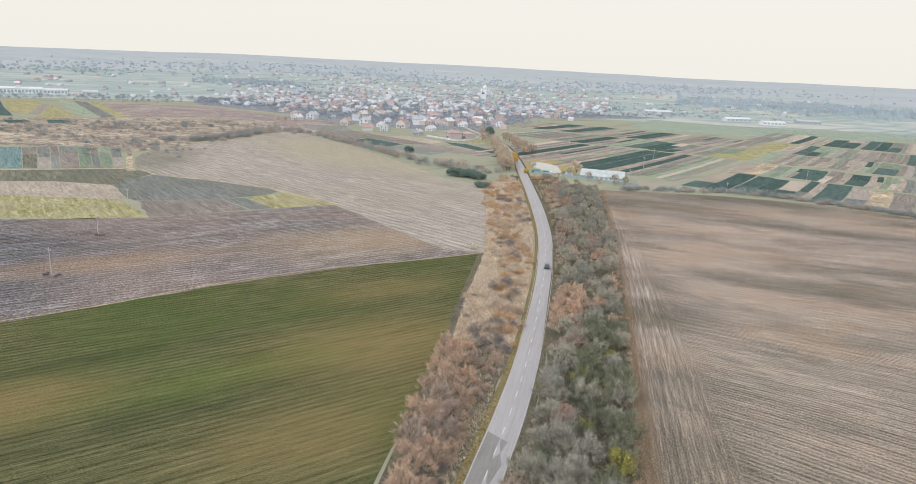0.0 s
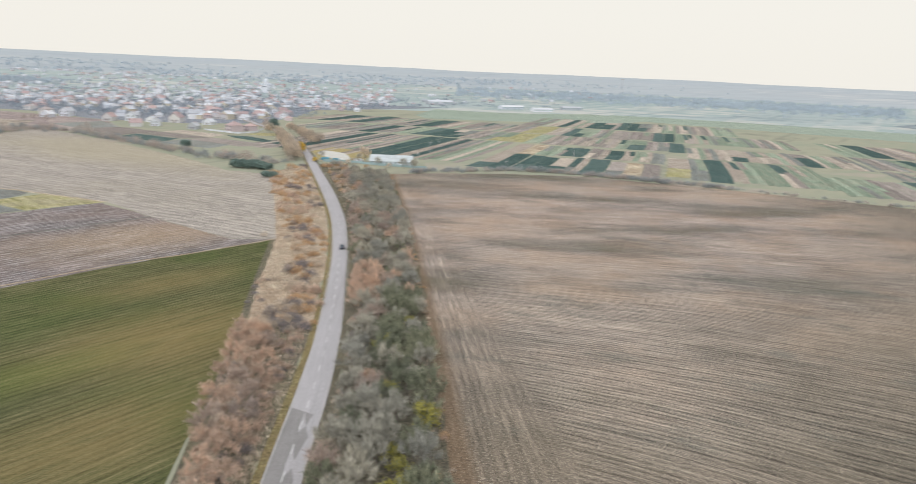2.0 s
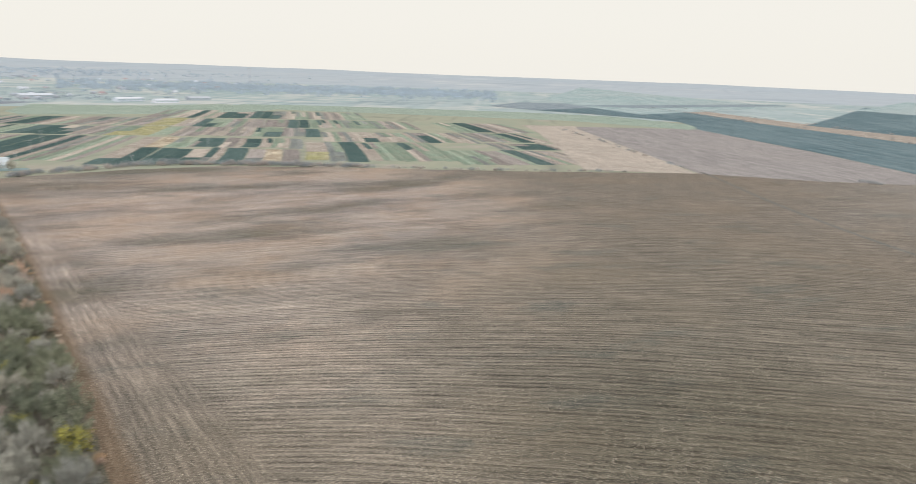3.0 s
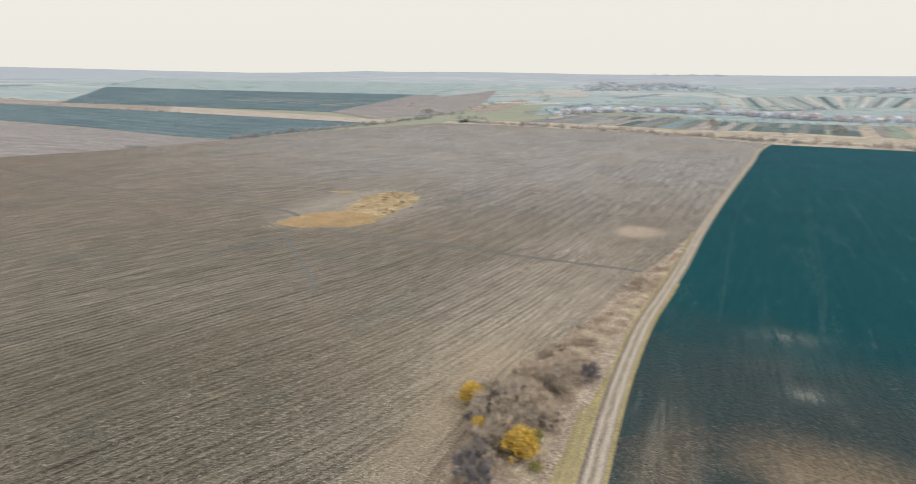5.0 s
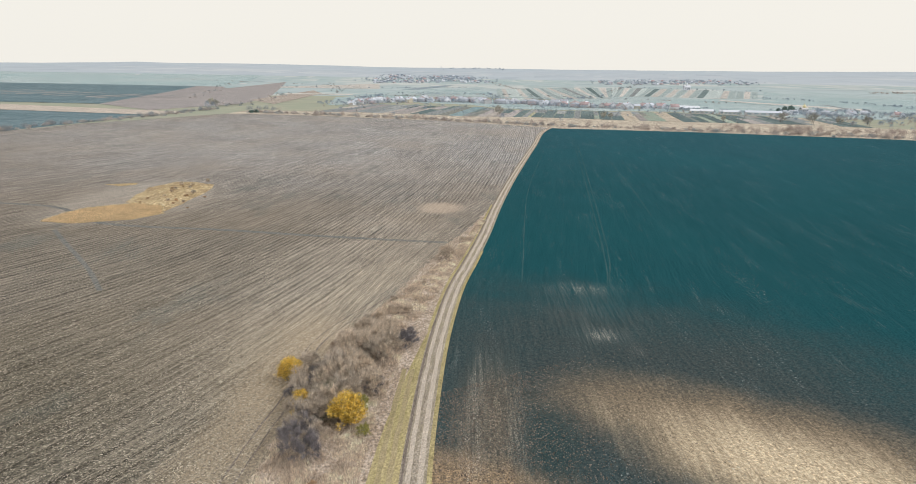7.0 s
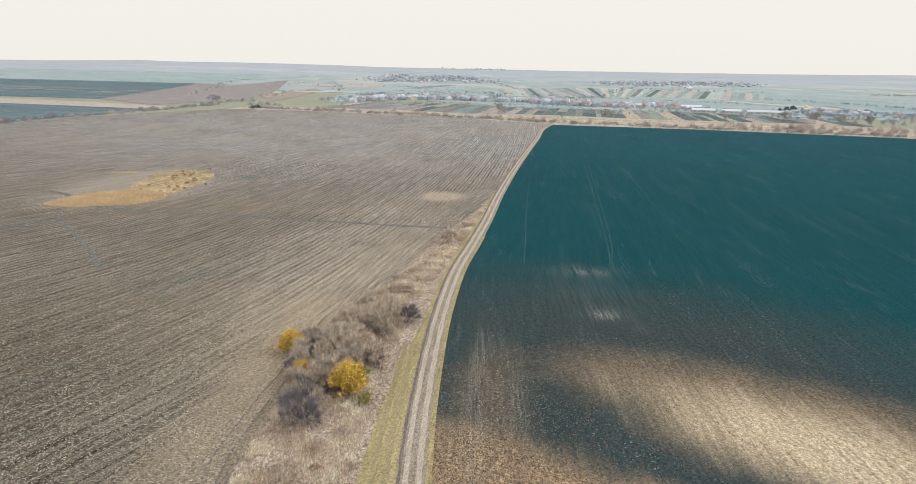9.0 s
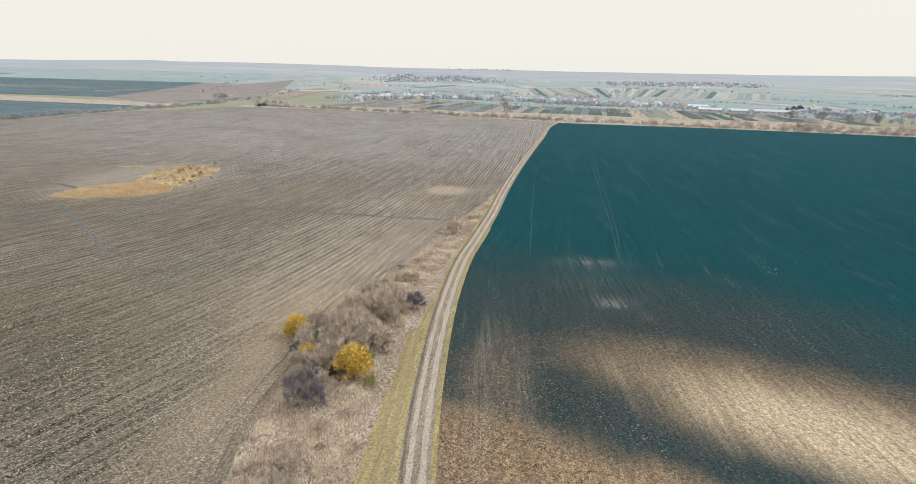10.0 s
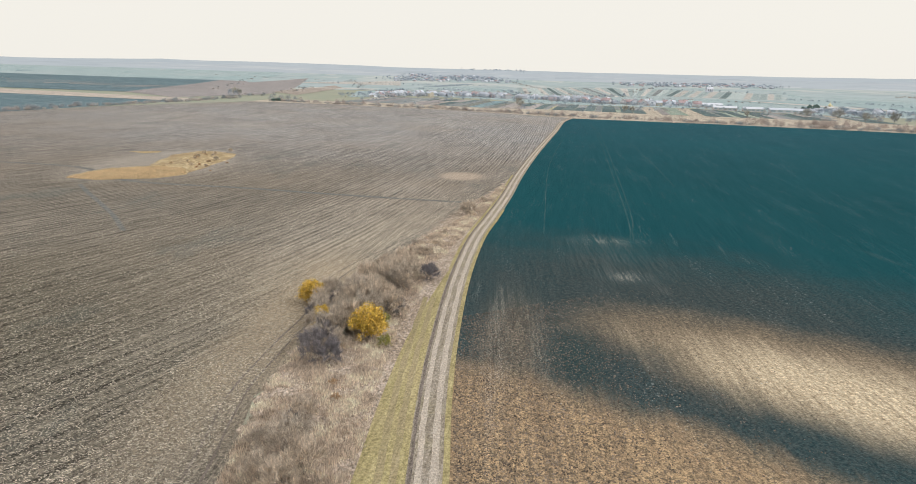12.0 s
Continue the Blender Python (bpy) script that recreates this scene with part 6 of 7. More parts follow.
def scatter_line(line, count, spread, stamps, lo, hi):
    """Shrubs strewn along a broken line."""
    for _ in range(count):
        x, y, _b = between(line, float(rng.random()))
        stamps[int(rng.integers(0, len(stamps)))].at(x + rng.normal() * spread, y + rng.normal() * spread, rng.uniform(lo, hi))


scatter_line([(104, 441), (127, 449), (150, 447), (181, 454), (206, 443), (235, 423), (266, 396), (300, 366)], 210, 2.2, (HEDGE, HEDGE, HEDGETAN), 0.6, 1.15)
scatter_line([(150, 449), (206, 445), (235, 425), (300, 368)], 30, 2.0, (HEDGE, HEDGETAN), 1.1, 1.5)
scatter_line([(300, 366), (377, 292), (440, 240)], 60, 2.0, (HEDGE, HEDGETAN), 0.3, 0.8)
scatter_line([(500, 228), (700, 450), (760, 520)], 34, 3.0, (HEDGE, HEDGETAN), 0.5, 1.0)
scatter_line([(-233, 604), (-191, 735), (-150, 705), (-104, 640), (-62, 582), (-18, 520), (20, 490)], 230, 5.0, (HEDGE, HEDGETAN, FARRUST, HEDGE), 0.8, 1.6)
scatter_line([(-258, 592), (-233, 592), (-215, 654), (-206, 760)], 90, 5.0, (HEDGE, HEDGE, HEDGETAN), 0.9, 1.8)
scatter_line([(-248, 500), (-250, 560), (-300, 560), (-380, 600), (-440, 640)], 110, 20.0, (HEDGE, HEDGETAN), 0.6, 1.4)
scatter_line([(-420, 660), (-330, 700), (-250, 760)], 110, 35.0, (HEDGE, HEDGETAN), 0.6, 1.5)
scatter_line([(591, 50), (649, 6), (687, -45), (781, -119), (830, -160)], 150, 5.0, (HEDGE, HEDGETAN), 0.6, 1.3)
scatter_line([(770, -190), (740, -215), (610, -320), (500, -392), (410, -482), (310, -578), (240, -650)], 420, 7.0, (HEDGETAN, HEDGETAN, HEDGE, FARRUST), 0.55, 1.2)
scatter_line([(370, -560), (300, -640), (230, -720)], 50, 14.0, (FARRUST,), 0.7, 1.3)
scatter_line([(420, -520), (330, -620), (260, -690)], 40, 12.0, (FARRUST,), 0.6, 1.1)
HEDGE.at(535, 108, 1.6, tall=0.5)
HEDGE.at(533, 103, 1.3, tall=0.5)
HEDGE.at(537, 114, 1.3, tall=0.5)
for x, y, s in ((802, -196, 1.3), (800, -206, 1.3), (806, -216, 1.2), (797, -222, 1.0)):
    HEDGE.at(x, y, s * 1.3, tall=1.1)
for line, count in (([(1000, 160), (1655, 870)], 60), ([(1160, 180), (1740, 840)], 50), ([(1300, -500), (1900, -700)], 40), ([(1650, -680), (2300, -300)], 50), ([(1400, -1000), (2000, -1300)], 60), ([(1200, -1100), (1700, -1700)], 60), ([(1100, -420), (1180, -640), (1150, -800), (960, -890), (760, -990)], 70), ([(840, -150), (930, -212), (1100, -300), (1300, -400)], 50), ([(1500, 100), (2400, 300)], 40), ([(1100, -180), (1900, -420)], 30)):
    scatter_line(line, count, 9.0, (HEDGE, HEDGETAN), 0.5, 1.1)
for x, y, s in ((812, -152, 2.0), (818, -160, 1.8), (560, -379, 1.6), (640, -300, 1.2), (520, -420, 1.4)):
    FAR.at(x, y, s * 0.45, tall=1.5)


def tufts(name, label, n, place, mat, h0, h1, w, kind="dry grass"):
    """Uncountable blades, each a thin leaning triangle, in one mesh."""
    g = np.random.default_rng(n)
    xy = np.array([place(g) for _ in range(n)])
    k = 5
    base = np.repeat(np.c_[xy, np.full(n, 0.02)], k, 0) + g.normal(size=(n * k, 3)) * np.array([0.22, 0.22, 0])
    way = g.normal(size=(n * k, 3)) * 0.35 + np.array([0, 0, 1.0])
    way *= g.uniform(h0, h1, (n * k, 1))
    side = np.cross(way, g.normal(size=(n * k, 3)))
    side /= np.linalg.norm(side, axis=1)[:, None]
    v, f = spikes(base, way, g.uniform(0.6, 1.4, n * k) * w, side)
    return tagged(new(name, mesh_of(name, v, f, mat)), label, kind, kind="stuff")


def in_strip(g):
    s = g.random()
    d = 40 + 150 * s**1.3
    a = np.interp(d, [40, 59, 75, 86, 100, 115, 131, 153, 170, 200], [8, -5, -12.5, -19.8, -30, -38.8, -57.8, -83.6, -100.5, -128])
    b = np.interp(d, [40, 52, 63, 77, 94, 117, 157, 200], [-11, -18, -24.5, -33, -43, -60.5, -93.5, -129])
    y = a + (b - a) * g.random() * (0.8 if d < 90 else 0.85)
    if noise.noise((d * 0.33, y * 0.33, 0)) + 0.5 * noise.noise((d * 0.9, y * 0.9, 4)) < g.uniform(-0.35, 0.15):
        return in_strip(g)
    return d, y


def in_verge(g):
    y = 100 + 350 * g.random() ** 1.2
    a, b = x_at(VERGE_EDGE, y), x_at(ROAD_L, y) - 1.8
    return a + (b - a) * g.random() ** 1.3, y


tufts("dry_grass", "tangled dry straw grass beside the dirt track", 44000, in_strip, M_GRASSBLADE, 0.2, 0.55, 0.055)
tufts("dry_grass", "tangled dry grass on the roadside verge", 12000, in_verge, M_GRASSBLADE, 0.25, 0.8, 0.07)

# reed island in the stubble field
isl = [(254, 7.5), (246, -1), (244, -18), (250, -28), (262, -30), (272, -22), (270, -6), (262, 2)]
rough = [(253, -28.5), (264, -37), (276, -44), (288, -51), (302, -56), (313, -50), (317, -43), (306, -31), (290, -24), (276, -20)]
sheet("reed_bed", isl, 0.05, M_REED, "golden reed bed in a wet hollow of the field", "reeds", 0.3)
sheet("rough_ground", rough, 0.06, M_HUMMOCK, "mottled straw hummocks beside the reeds", "rough grass", 0.3)
sheet("reed_bed", [(322, -16), (316, -20), (316, -27), (321, -28)], 0.05, M_REED, "small outlying patch of golden reeds", "reeds", 0.3)


def in_island(g):
    while True:
        x, y = g.uniform(243, 273), g.uniform(-31, 8)
        inside, j = False, len(isl) - 1
        for i in range(len(isl)):
            (xi, yi), (xj, yj) = isl[i], isl[j]
            if (yi > y) != (yj > y) and x < (xj - xi) * (y - yi) / (yj - yi) + xi:
                inside = not inside
            j = i
        if inside:
            return x, y


tufts("reeds", "dense golden reeds in a wet hollow", 7000, in_island, M_REEDBLADE, 0.3, 0.6, 0.14, "reeds")
for _ in range(24):
    t = rng.random()
    (TAN if rng.random() < 0.6 else ORANGE).at(258 + 48 * t + rng.normal() * 4, -30 - 16 * t + rng.normal() * 4, rng.uniform(0.25, 0.45))


def straw(n):
    """Loose maize straw lying across the stubble rows near the grass strip and the tree belt."""
    g = np.random.default_rng(9)
    far = g.random(n) ** 1.5
    x = 34 + 150 * far
    lift = np.interp(x, [34, 40, 59, 75, 86, 100, 115, 131, 153, 190], [12, 8, -5, -12.5, -19.8, -30, -38.8, -57.8, -83.6, -116])
    y = lift + 2 + np.abs(g.normal(size=n)) * (38 + 40 * far)
    keep = x > 26 + 0.19 * (y - 40)
    x, y = x[keep], y[keep]
    a, l, w = g.normal(radians(60), 0.7, len(x)), g.uniform(0.05, 0.16, len(x)), g.uniform(0.014, 0.032, len(x))
    dx, dy = np.cos(a), np.sin(a)
    z = g.uniform(0.02, 0.09, (len(x), 4))
    px = np.stack([x - dx * l - dy * w, x + dx * l - dy * w, x + dx * l + dy * w, x - dx * l + dy * w], 1)
    py = np.stack([y - dy * l + dx * w, y + dy * l + dx * w, y + dy * l - dx * w, y - dy * l - dx * w], 1)
    v = np.stack([px, py, z], 2).reshape(-1, 3)
    return tagged(new("straw", mesh_of("straw", v.tolist(), np.arange(len(v)).reshape(-1, 4).tolist(), M_STRAW)), "loose dry straw strewn over the stubble", "straw", kind="stuff")


straw(150000)


def clods(n):
    """Lumps of dry earth on the part of the dark field beside the track."""
    g = np.random.default_rng(5)
    d = 28 + 60 * g.random(n) ** 1.4
    edge = np.interp(d, [28, 50, 63, 80, 106], [-11, -24.5, -31.5, -41.5, -58.5])
    x, y, r = d, edge - np.abs(g.normal(size=n)) * 15, 0.035 + 0.11 * g.random(n) ** 3
    q = np.array([0.0, 1.6, 3.1, 4.7])
    rim = r[:, None] * g.uniform(0.6, 1.3, (n, 4))
    foot = np.stack([x[:, None] + rim * np.cos(q), y[:, None] + rim * np.sin(q), np.zeros((n, 4))], 2)
    top = np.stack([x + g.normal(size=n) * r * 0.3, y + g.normal(size=n) * r * 0.3, r * g.uniform(0.6, 1.2, n)], 1)[:, None]
    v = np.concatenate([foot, top], 1).reshape(-1, 3)
    k = 5 * np.arange(n)[:, None]
    f = np.concatenate([k + np.array(t) for t in ((0, 1, 4), (1, 2, 4), (2, 3, 4), (3, 0, 4))])
    return tagged(new("clods", mesh_of("clods", v.tolist(), f.tolist(), M_CLOD)), "loose brown soil clods on the dark field", "soil clods", kind="stuff")


clods(42000)


# ---- houses and other buildings ----
def gable(w, l, z0, h, over=0.4, thick=0.2):
    """A gable roof with thickness over a body w wide and l long, ridge along y."""
    a, b = w / 2 + over, l / 2 + over
    drop = over * h / (w / 2)
    v = []
    for dz in (0, thick):
        for y in (-b, b):
            v += [(-a, y, z0 - drop + dz), (0, y, z0 + h + dz), (a, y, z0 - drop + dz)]
    return v, [(0, 1, 4, 3), (1, 2, 5, 4), (9, 10, 7, 6), (10, 11, 8, 7), (0, 3, 9, 6), (2, 8, 11, 5), (0, 6, 7, 1), (1, 7, 8, 2), (3, 4, 10, 9), (4, 5, 11, 10)]


def hip(w, l, z0, h, over=0.4):
    a, b, r = w / 2 + over, l / 2 + over, max(0.3, (l - w) / 2)
    v = [(-a, -b, z0), (a, -b, z0), (a, b, z0), (-a, b, z0), (0, -r, z0 + h), (0, r, z0 + h), (-a, -b, z0 - 0.15), (a, -b, z0 - 0.15), (a, b, z0 - 0.15), (-a, b, z0 - 0.15)]
    return v, [(0, 1, 4), (1, 2, 5, 4), (2, 3, 5), (3, 0, 4, 5), (1, 0, 6, 7), (2, 1, 7, 8), (3, 2, 8, 9), (0, 3, 9, 6), (9, 8, 7, 6)]


def body(w, l, h, peak=0.0):
    """House walls, closed up into the gables where peak is given."""
    v, f = box(-w / 2, -l / 2, -0.4, w / 2, l / 2, h)
    if peak:
        v += [(0, -l / 2, h + peak), (0, l / 2, h + peak)]
        f += [(4, 5, 8), (7, 9, 6)]
    return v, f


def house(label, w, l, h, roof_h, wall, roof, hipped=False, storeys=1, windows=True, group="town houses"):
    ob = thing("house", label, "house", group=group)
    part("wall", mesh_of("wall", *body(w, l, h, 0 if hipped else roof_h * 0.98), wall), ob)
    part("roof", mesh_of("roof", *(hip(w, l, h, roof_h) if hipped else gable(w, l, h, roof_h)), roof), ob)
    part("chimney", mesh_of("chimney", *merged(box(-0.3 + w * 0.14, -0.3, h, 0.3 + w * 0.14, 0.3, h + roof_h + 0.6), box(-0.4 + w * 0.14, -0.4, h + roof_h + 0.6, 0.4 + w * 0.14, 0.4, h + roof_h + 0.75)), M_BRICK), ob)
    if windows:
        pane = mesh_of("window", *box(-0.6, -0.06, -0.7, 0.6, 0.06, 0.7), M_GLASS)
        for s in range(storeys):
            z = 1.7 + 2.9 * s
            for x in (-w * 0.25, w * 0.25):
                part("window", pane, ob).matrix_basis = pose(x, -l / 2 - 0.02, z)
            for y in (-l * 0.28, l * 0.22):
                part("window", pane, ob).matrix_basis = pose(-w / 2 - 0.02, y, z, 0, 0, 90)
        part("door", mesh_of("door", *box(-0.5, -0.06, 0, 0.5, 0.06, 2.1), M_WOOD), ob).matrix_basis = pose(0, -l / 2 - 0.02, 0)
    return ob


W, R = M_WALLS, M_ROOFS
NEAR_HOUSES = Stamp(
    house("white plastered house with a grey slate roof", 9, 11, 5.5, 3.2, W[0], R[0], storeys=2),
    house("white house with a pale tin roof", 10, 10, 3.6, 3.4, W[0], R[1]),
    house("cream house with a pale red tile roof", 9, 12, 4.2, 3.6, W[1], R[2]),
    house("pink plastered house with a red hipped roof", 11, 12, 5.6, 3.2, W[2], R[2], True, 2),
    house("grey house with a pale slate roof", 8, 10, 3.4, 3.0, W[4], R[0]),
    house("cream house with a brown tiled hip roof", 10, 12, 5.8, 3.0, W[1], R[3], True, 2),
    house("yellow plastered house with a pale roof", 9, 11, 5.6, 3.2, W[3], R[1], storeys=2),
)
FAR_HOUSES = Mass(
    "distant_houses", "distant white and grey houses with pale roofs", "houses",
    house("distant white house with a pale tin roof", 10, 12, 4.5, 3.6, W[0], R[1], windows=False),
    house("distant white house with a slate roof", 11, 13, 4.0, 3.8, W[0], R[0], windows=False),
    house("distant cream house with a red roof", 10, 12, 4.2, 3.8, W[1], R[2], windows=False),
    house("distant pink house with a slate roof", 10, 12, 5.2, 3.2, W[2], R[0], True, windows=False),
    house("distant grey house with a slate hip roof", 12, 14, 4.2, 3.4, W[4], R[0], True, windows=False),
)


def put_house(stamp, x, y, az, size=1.0):
    if isinstance(stamp, Mass):
        return stamp.at(x, y, size, az=az)
    ob = stamp.at(x, y, size)
    ob.matrix_basis = pose(x, y, ground_z(x, y), 0, 0, -az) @ Matrix.Scale(size, 4)
    return ob


sheet("town_ground", [(-420, 1090), (-250, 985), (-170, 880), (-60, 830), (20, 850), (70, 990), (110, 1150), (330, 1300), (420, 1398), (0, 1398), (-500, 1300)], 0.03, M_TOWN, "garden plots and yards between the town houses", "ground")
# the first row of the town
def own_house(kind, x, y, az, size=1.0):
    """One of the near houses at a place of its own."""
    ob = NEAR_HOUSES.things[kind]
    if ob.get("used"):
        ob = copy_thing(ob, pose(0, 0, 0))
    else:
        ob["used"] = 1
        NEAR_HOUSES.left = [o for o in NEAR_HOUSES.left if o is not ob]
    ob.matrix_basis = pose(x, y, ground_z(x, y), 0, 0, -az) @ Matrix.Scale(size, 4)


for kind, x, y, az, size in ((6, -141, 957, 20, 1.25), (0, -121, 853, 10, 1.25), (2, -108, 780, 80, 1.0), (3, -10, 738, 60, 1.15), (3, 6, 748, 60, 0.9), (2, -74, 846, 15, 1.35), (0, -90, 790, 5, 0.95), (0, -59, 903, 80, 1.35), (4, -50, 758, 20, 1.1), (1, -38, 818, 30, 1.0), (6, -20, 907, 40, 1.2), (1, -32, 930, 0, 1.1), (3, 16, 940, 10, 1.1), (2, -144, 850, 15, 1.15), (0, -198, 906, 20, 1.2), (1, -213, 884, 25, 1.1), (1, -100, 842, 5, 1.0), (1, 0, 905, 30, 1.0), (5, -228, 940, 20, 1.0), (4, -176, 930, 5, 0.9), (0, 40, 1010, 10, 1.0), (2, 55, 1060, 80, 1.0)):
    own_house(kind, x, y, az, size)
for _ in range(300):
    az = rng.uniform(-15, 9)
    r = 1 / rng.uniform(1 / 1500, 1 / 900)
    x, y = r * math.sin(radians(az)), r * math.cos(radians(az))
    if (az < -9 and r < 1040) or (az > 3.5 and r < 1130) or (az < -4 and r < 930):
        continue
    put_house(NEAR_HOUSES, x, y, 12 + 90 * int(rng.integers(0, 2)) + rng.normal() * 8, rng.uniform(0.68, 0.98))
for _ in range(900):
    az = rng.uniform(-33, 30) if rng.random() < 0.22 else rng.uniform(-19, 12)
    start = np.interp(az, [-35, -28, -20, -14, -8, 4, 12, 20, 30], [1300, 1250, 1150, 1150, 1350, 1250, 1350, 1650, 2100])
    r = 1 / rng.uniform(1 / 2750, 1 / start)
    x, y = r * math.sin(radians(az)), r * math.cos(radians(az))
    put_house(FAR_HOUSES, x, y, 12 + 90 * int(rng.integers(0, 2)) + rng.normal() * 12, rng.uniform(0.65, 1.0))
for _ in range(760):
    az = float(np.clip(rng.normal(-4, 13), -34, 26))
    start = np.interp(az, [-35, -28, -20, -14, -8, 4, 12, 20, 34], [1120, 1120, 1100, 1000, 930, 960, 1300, 1450, 1500])
    r = 1 / rng.uniform(1 / 1950, 1 / start) if az > -17 else rng.uniform(1180, 1340)
    for _k in range(3):
        FAR.at(r * math.sin(radians(az)) + rng.normal() * 14, r * math.cos(radians(az)) + rng.normal() * 14, rng.uniform(0.5, 1.0), tall=0.8)
for _ in range(700):
    az, r = rng.uniform(-17, 9), 1 / rng.uniform(1 / 1600, 1 / 900)
    if not ((az < -9 and r < 1040) or (az > 3.5 and r < 1130) or (az < -4 and r < 930)):
        FAR.at(r * math.sin(radians(az)), r * math.cos(radians(az)), rng.uniform(0.35, 0.75), tall=rng.uniform(0.8, 1.2))
for x, y in ((24, 812), (28, 816), (22, 806)):
    FARRUST.at(x, y, 1.5, tall=1.3)
FIRS.at(31, 794, 1.6, tall=1.5)
for x, y in ((-222, 860), (-228, 850), (-205, 845), (-150, 760)):
    FARRUST.at(x, y, 1.3)


def wood_mass(n, place):
    """A far wood: uncountable crowns of twigs in one mesh."""
    g = np.random.default_rng(n)
    v, f = [], []
    for _ in range(n):
        x, y, s = place(g)
        base = g.normal(size=(26, 3)) * np.array([4.0, 4.0, 2.2]) * s
        base[:, 2] = np.abs(base[:, 2]) + 1.0
        way = g.normal(size=(26, 3)) * 1.2 + np.array([0, 0, 4.0])
        side = np.cross(way, g.normal(size=(26, 3)))
        side /= np.linalg.norm(side, axis=1)[:, None]
        a, b = spikes(base + np.array([x, y, ground_z(x, y)]), way, np.full(26, 2.0), side)
        f += [tuple(i + len(v) for i in q) for q in b]
        v += a
    return v, f


def east_wood(g):
    az, r = g.uniform(17, 50), g.normal(2250, 170)
    return r * math.sin(radians(az)), r * math.cos(radians(az)), g.uniform(0.8, 1.4)


def north_wood(g):
    """Loose groves on the plain behind the town, thick in a few places only."""
    k = int(g.integers(0, 9))
    az, r = ((-17.5, 2080), (-15, 2000), (-30, 2500), (-24, 3000), (-5, 2900), (4, 2600), (12, 3100), (20, 3300), (-12, 3500))[k]
    az, r = az + g.normal() * (1.6 if k < 2 else 6.0), r + g.normal() * (60 if k < 2 else 170)
    return r * math.sin(radians(az)), r * math.cos(radians(az)), g.uniform(0.5, 1.0)


# Pale blue-grey holds the haze that lies before these woods.
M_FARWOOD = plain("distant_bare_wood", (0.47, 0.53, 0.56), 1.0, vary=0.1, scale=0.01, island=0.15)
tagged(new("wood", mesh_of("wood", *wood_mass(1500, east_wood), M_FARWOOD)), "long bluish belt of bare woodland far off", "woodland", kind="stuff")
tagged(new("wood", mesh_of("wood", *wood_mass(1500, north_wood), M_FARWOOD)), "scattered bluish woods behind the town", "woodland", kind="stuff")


def hall(label, w, l, h, roof_h, wall, roof, bays, at, az, category="building", name="long_building", glass=None):
    """A long low building with a row of windows on its long sides."""
    ob = thing(name, label, category, (at[0], at[1], ground_z(*at)), az)
    part("wall", mesh_of("wall", *body(w, l, h, roof_h * 0.98), wall), ob)
    part("roof", mesh_of("roof", *gable(w, l, h, roof_h, 0.6), roof), ob)
    pane = mesh_of("window", *box(-0.06, -l / bays * 0.32, -h * 0.22, 0.06, l / bays * 0.32, h * 0.22), glass or M_HAZEGLASS)
    for k in range(bays):
        for s in (-1, 1):
            part("window", pane, ob).matrix_basis = pose(s * (w / 2 + 0.02), -l / 2 + l * (k + 0.5) / bays, h * 0.55)
    return ob


M_SHEETROOF = plain("weathered_sheet_roof", (0.56, 0.60, 0.60), 0.6, vary=0.12, scale=0.25)
hall("long white shed with a grey-green sheet roof beside the pond", 20, 30, 2.6, 3.4, M_WHITE, M_SHEETROOF, 9, (103, 491), 106, "shed", "shed")
works = hall("long white two-storey factory with many windows", 16, 70, 9, 2.5, W[0], R[1], 14, (-735, 1140), 62, "factory", "factory")
part("stair_tower", mesh_of("stair_tower", *merged(box(-4, -3, 0, 4, 5, 17), gable(8, 8, 17, 3)), W[0]), works)
part("tower_band", mesh_of("tower_band", *box(-4.2, -3.2, 15, 4.2, 5.2, 17.2), R[2]), works)
hall("white factory wing with a greenish band of windows", 14, 40, 8, 2.0, W[0], R[1], 8, (-690, 1165), 62, "factory", "factory")
hall("small white works building", 12, 22, 7, 2.0, W[1], R[1], 5, (-640, 1185), 62, "factory", "factory")
hall("grey-roofed warehouse at the edge of town", 20, 60, 6, 3, W[4], R[1], 8, (415, 1490), 80)
hall("low white warehouse beyond the meadow", 16, 44, 5, 2.5, W[0], R[1], 6, (580, 1300), 85)
hall("low grey farm shed beyond the meadow", 14, 50, 5, 2.5, W[4], R[0], 6, (690, 1390), 85)
hall("low white farm shed beyond the meadow", 14, 60, 5, 2.5, W[0], R[1], 6, (540, 1370), 70)
for x, y, l in ((662, -752, 46), (590, -700, 34), (566, -722, 30), (541, -752, 52), (640, -735, 20)):
    hall("long white farm building with a pale roof", 9, l * 0.8, 3.4, 1.9, W[1], R[1], 5, (x, y), 130 - 90 + 2, "farm building", "farm_building")


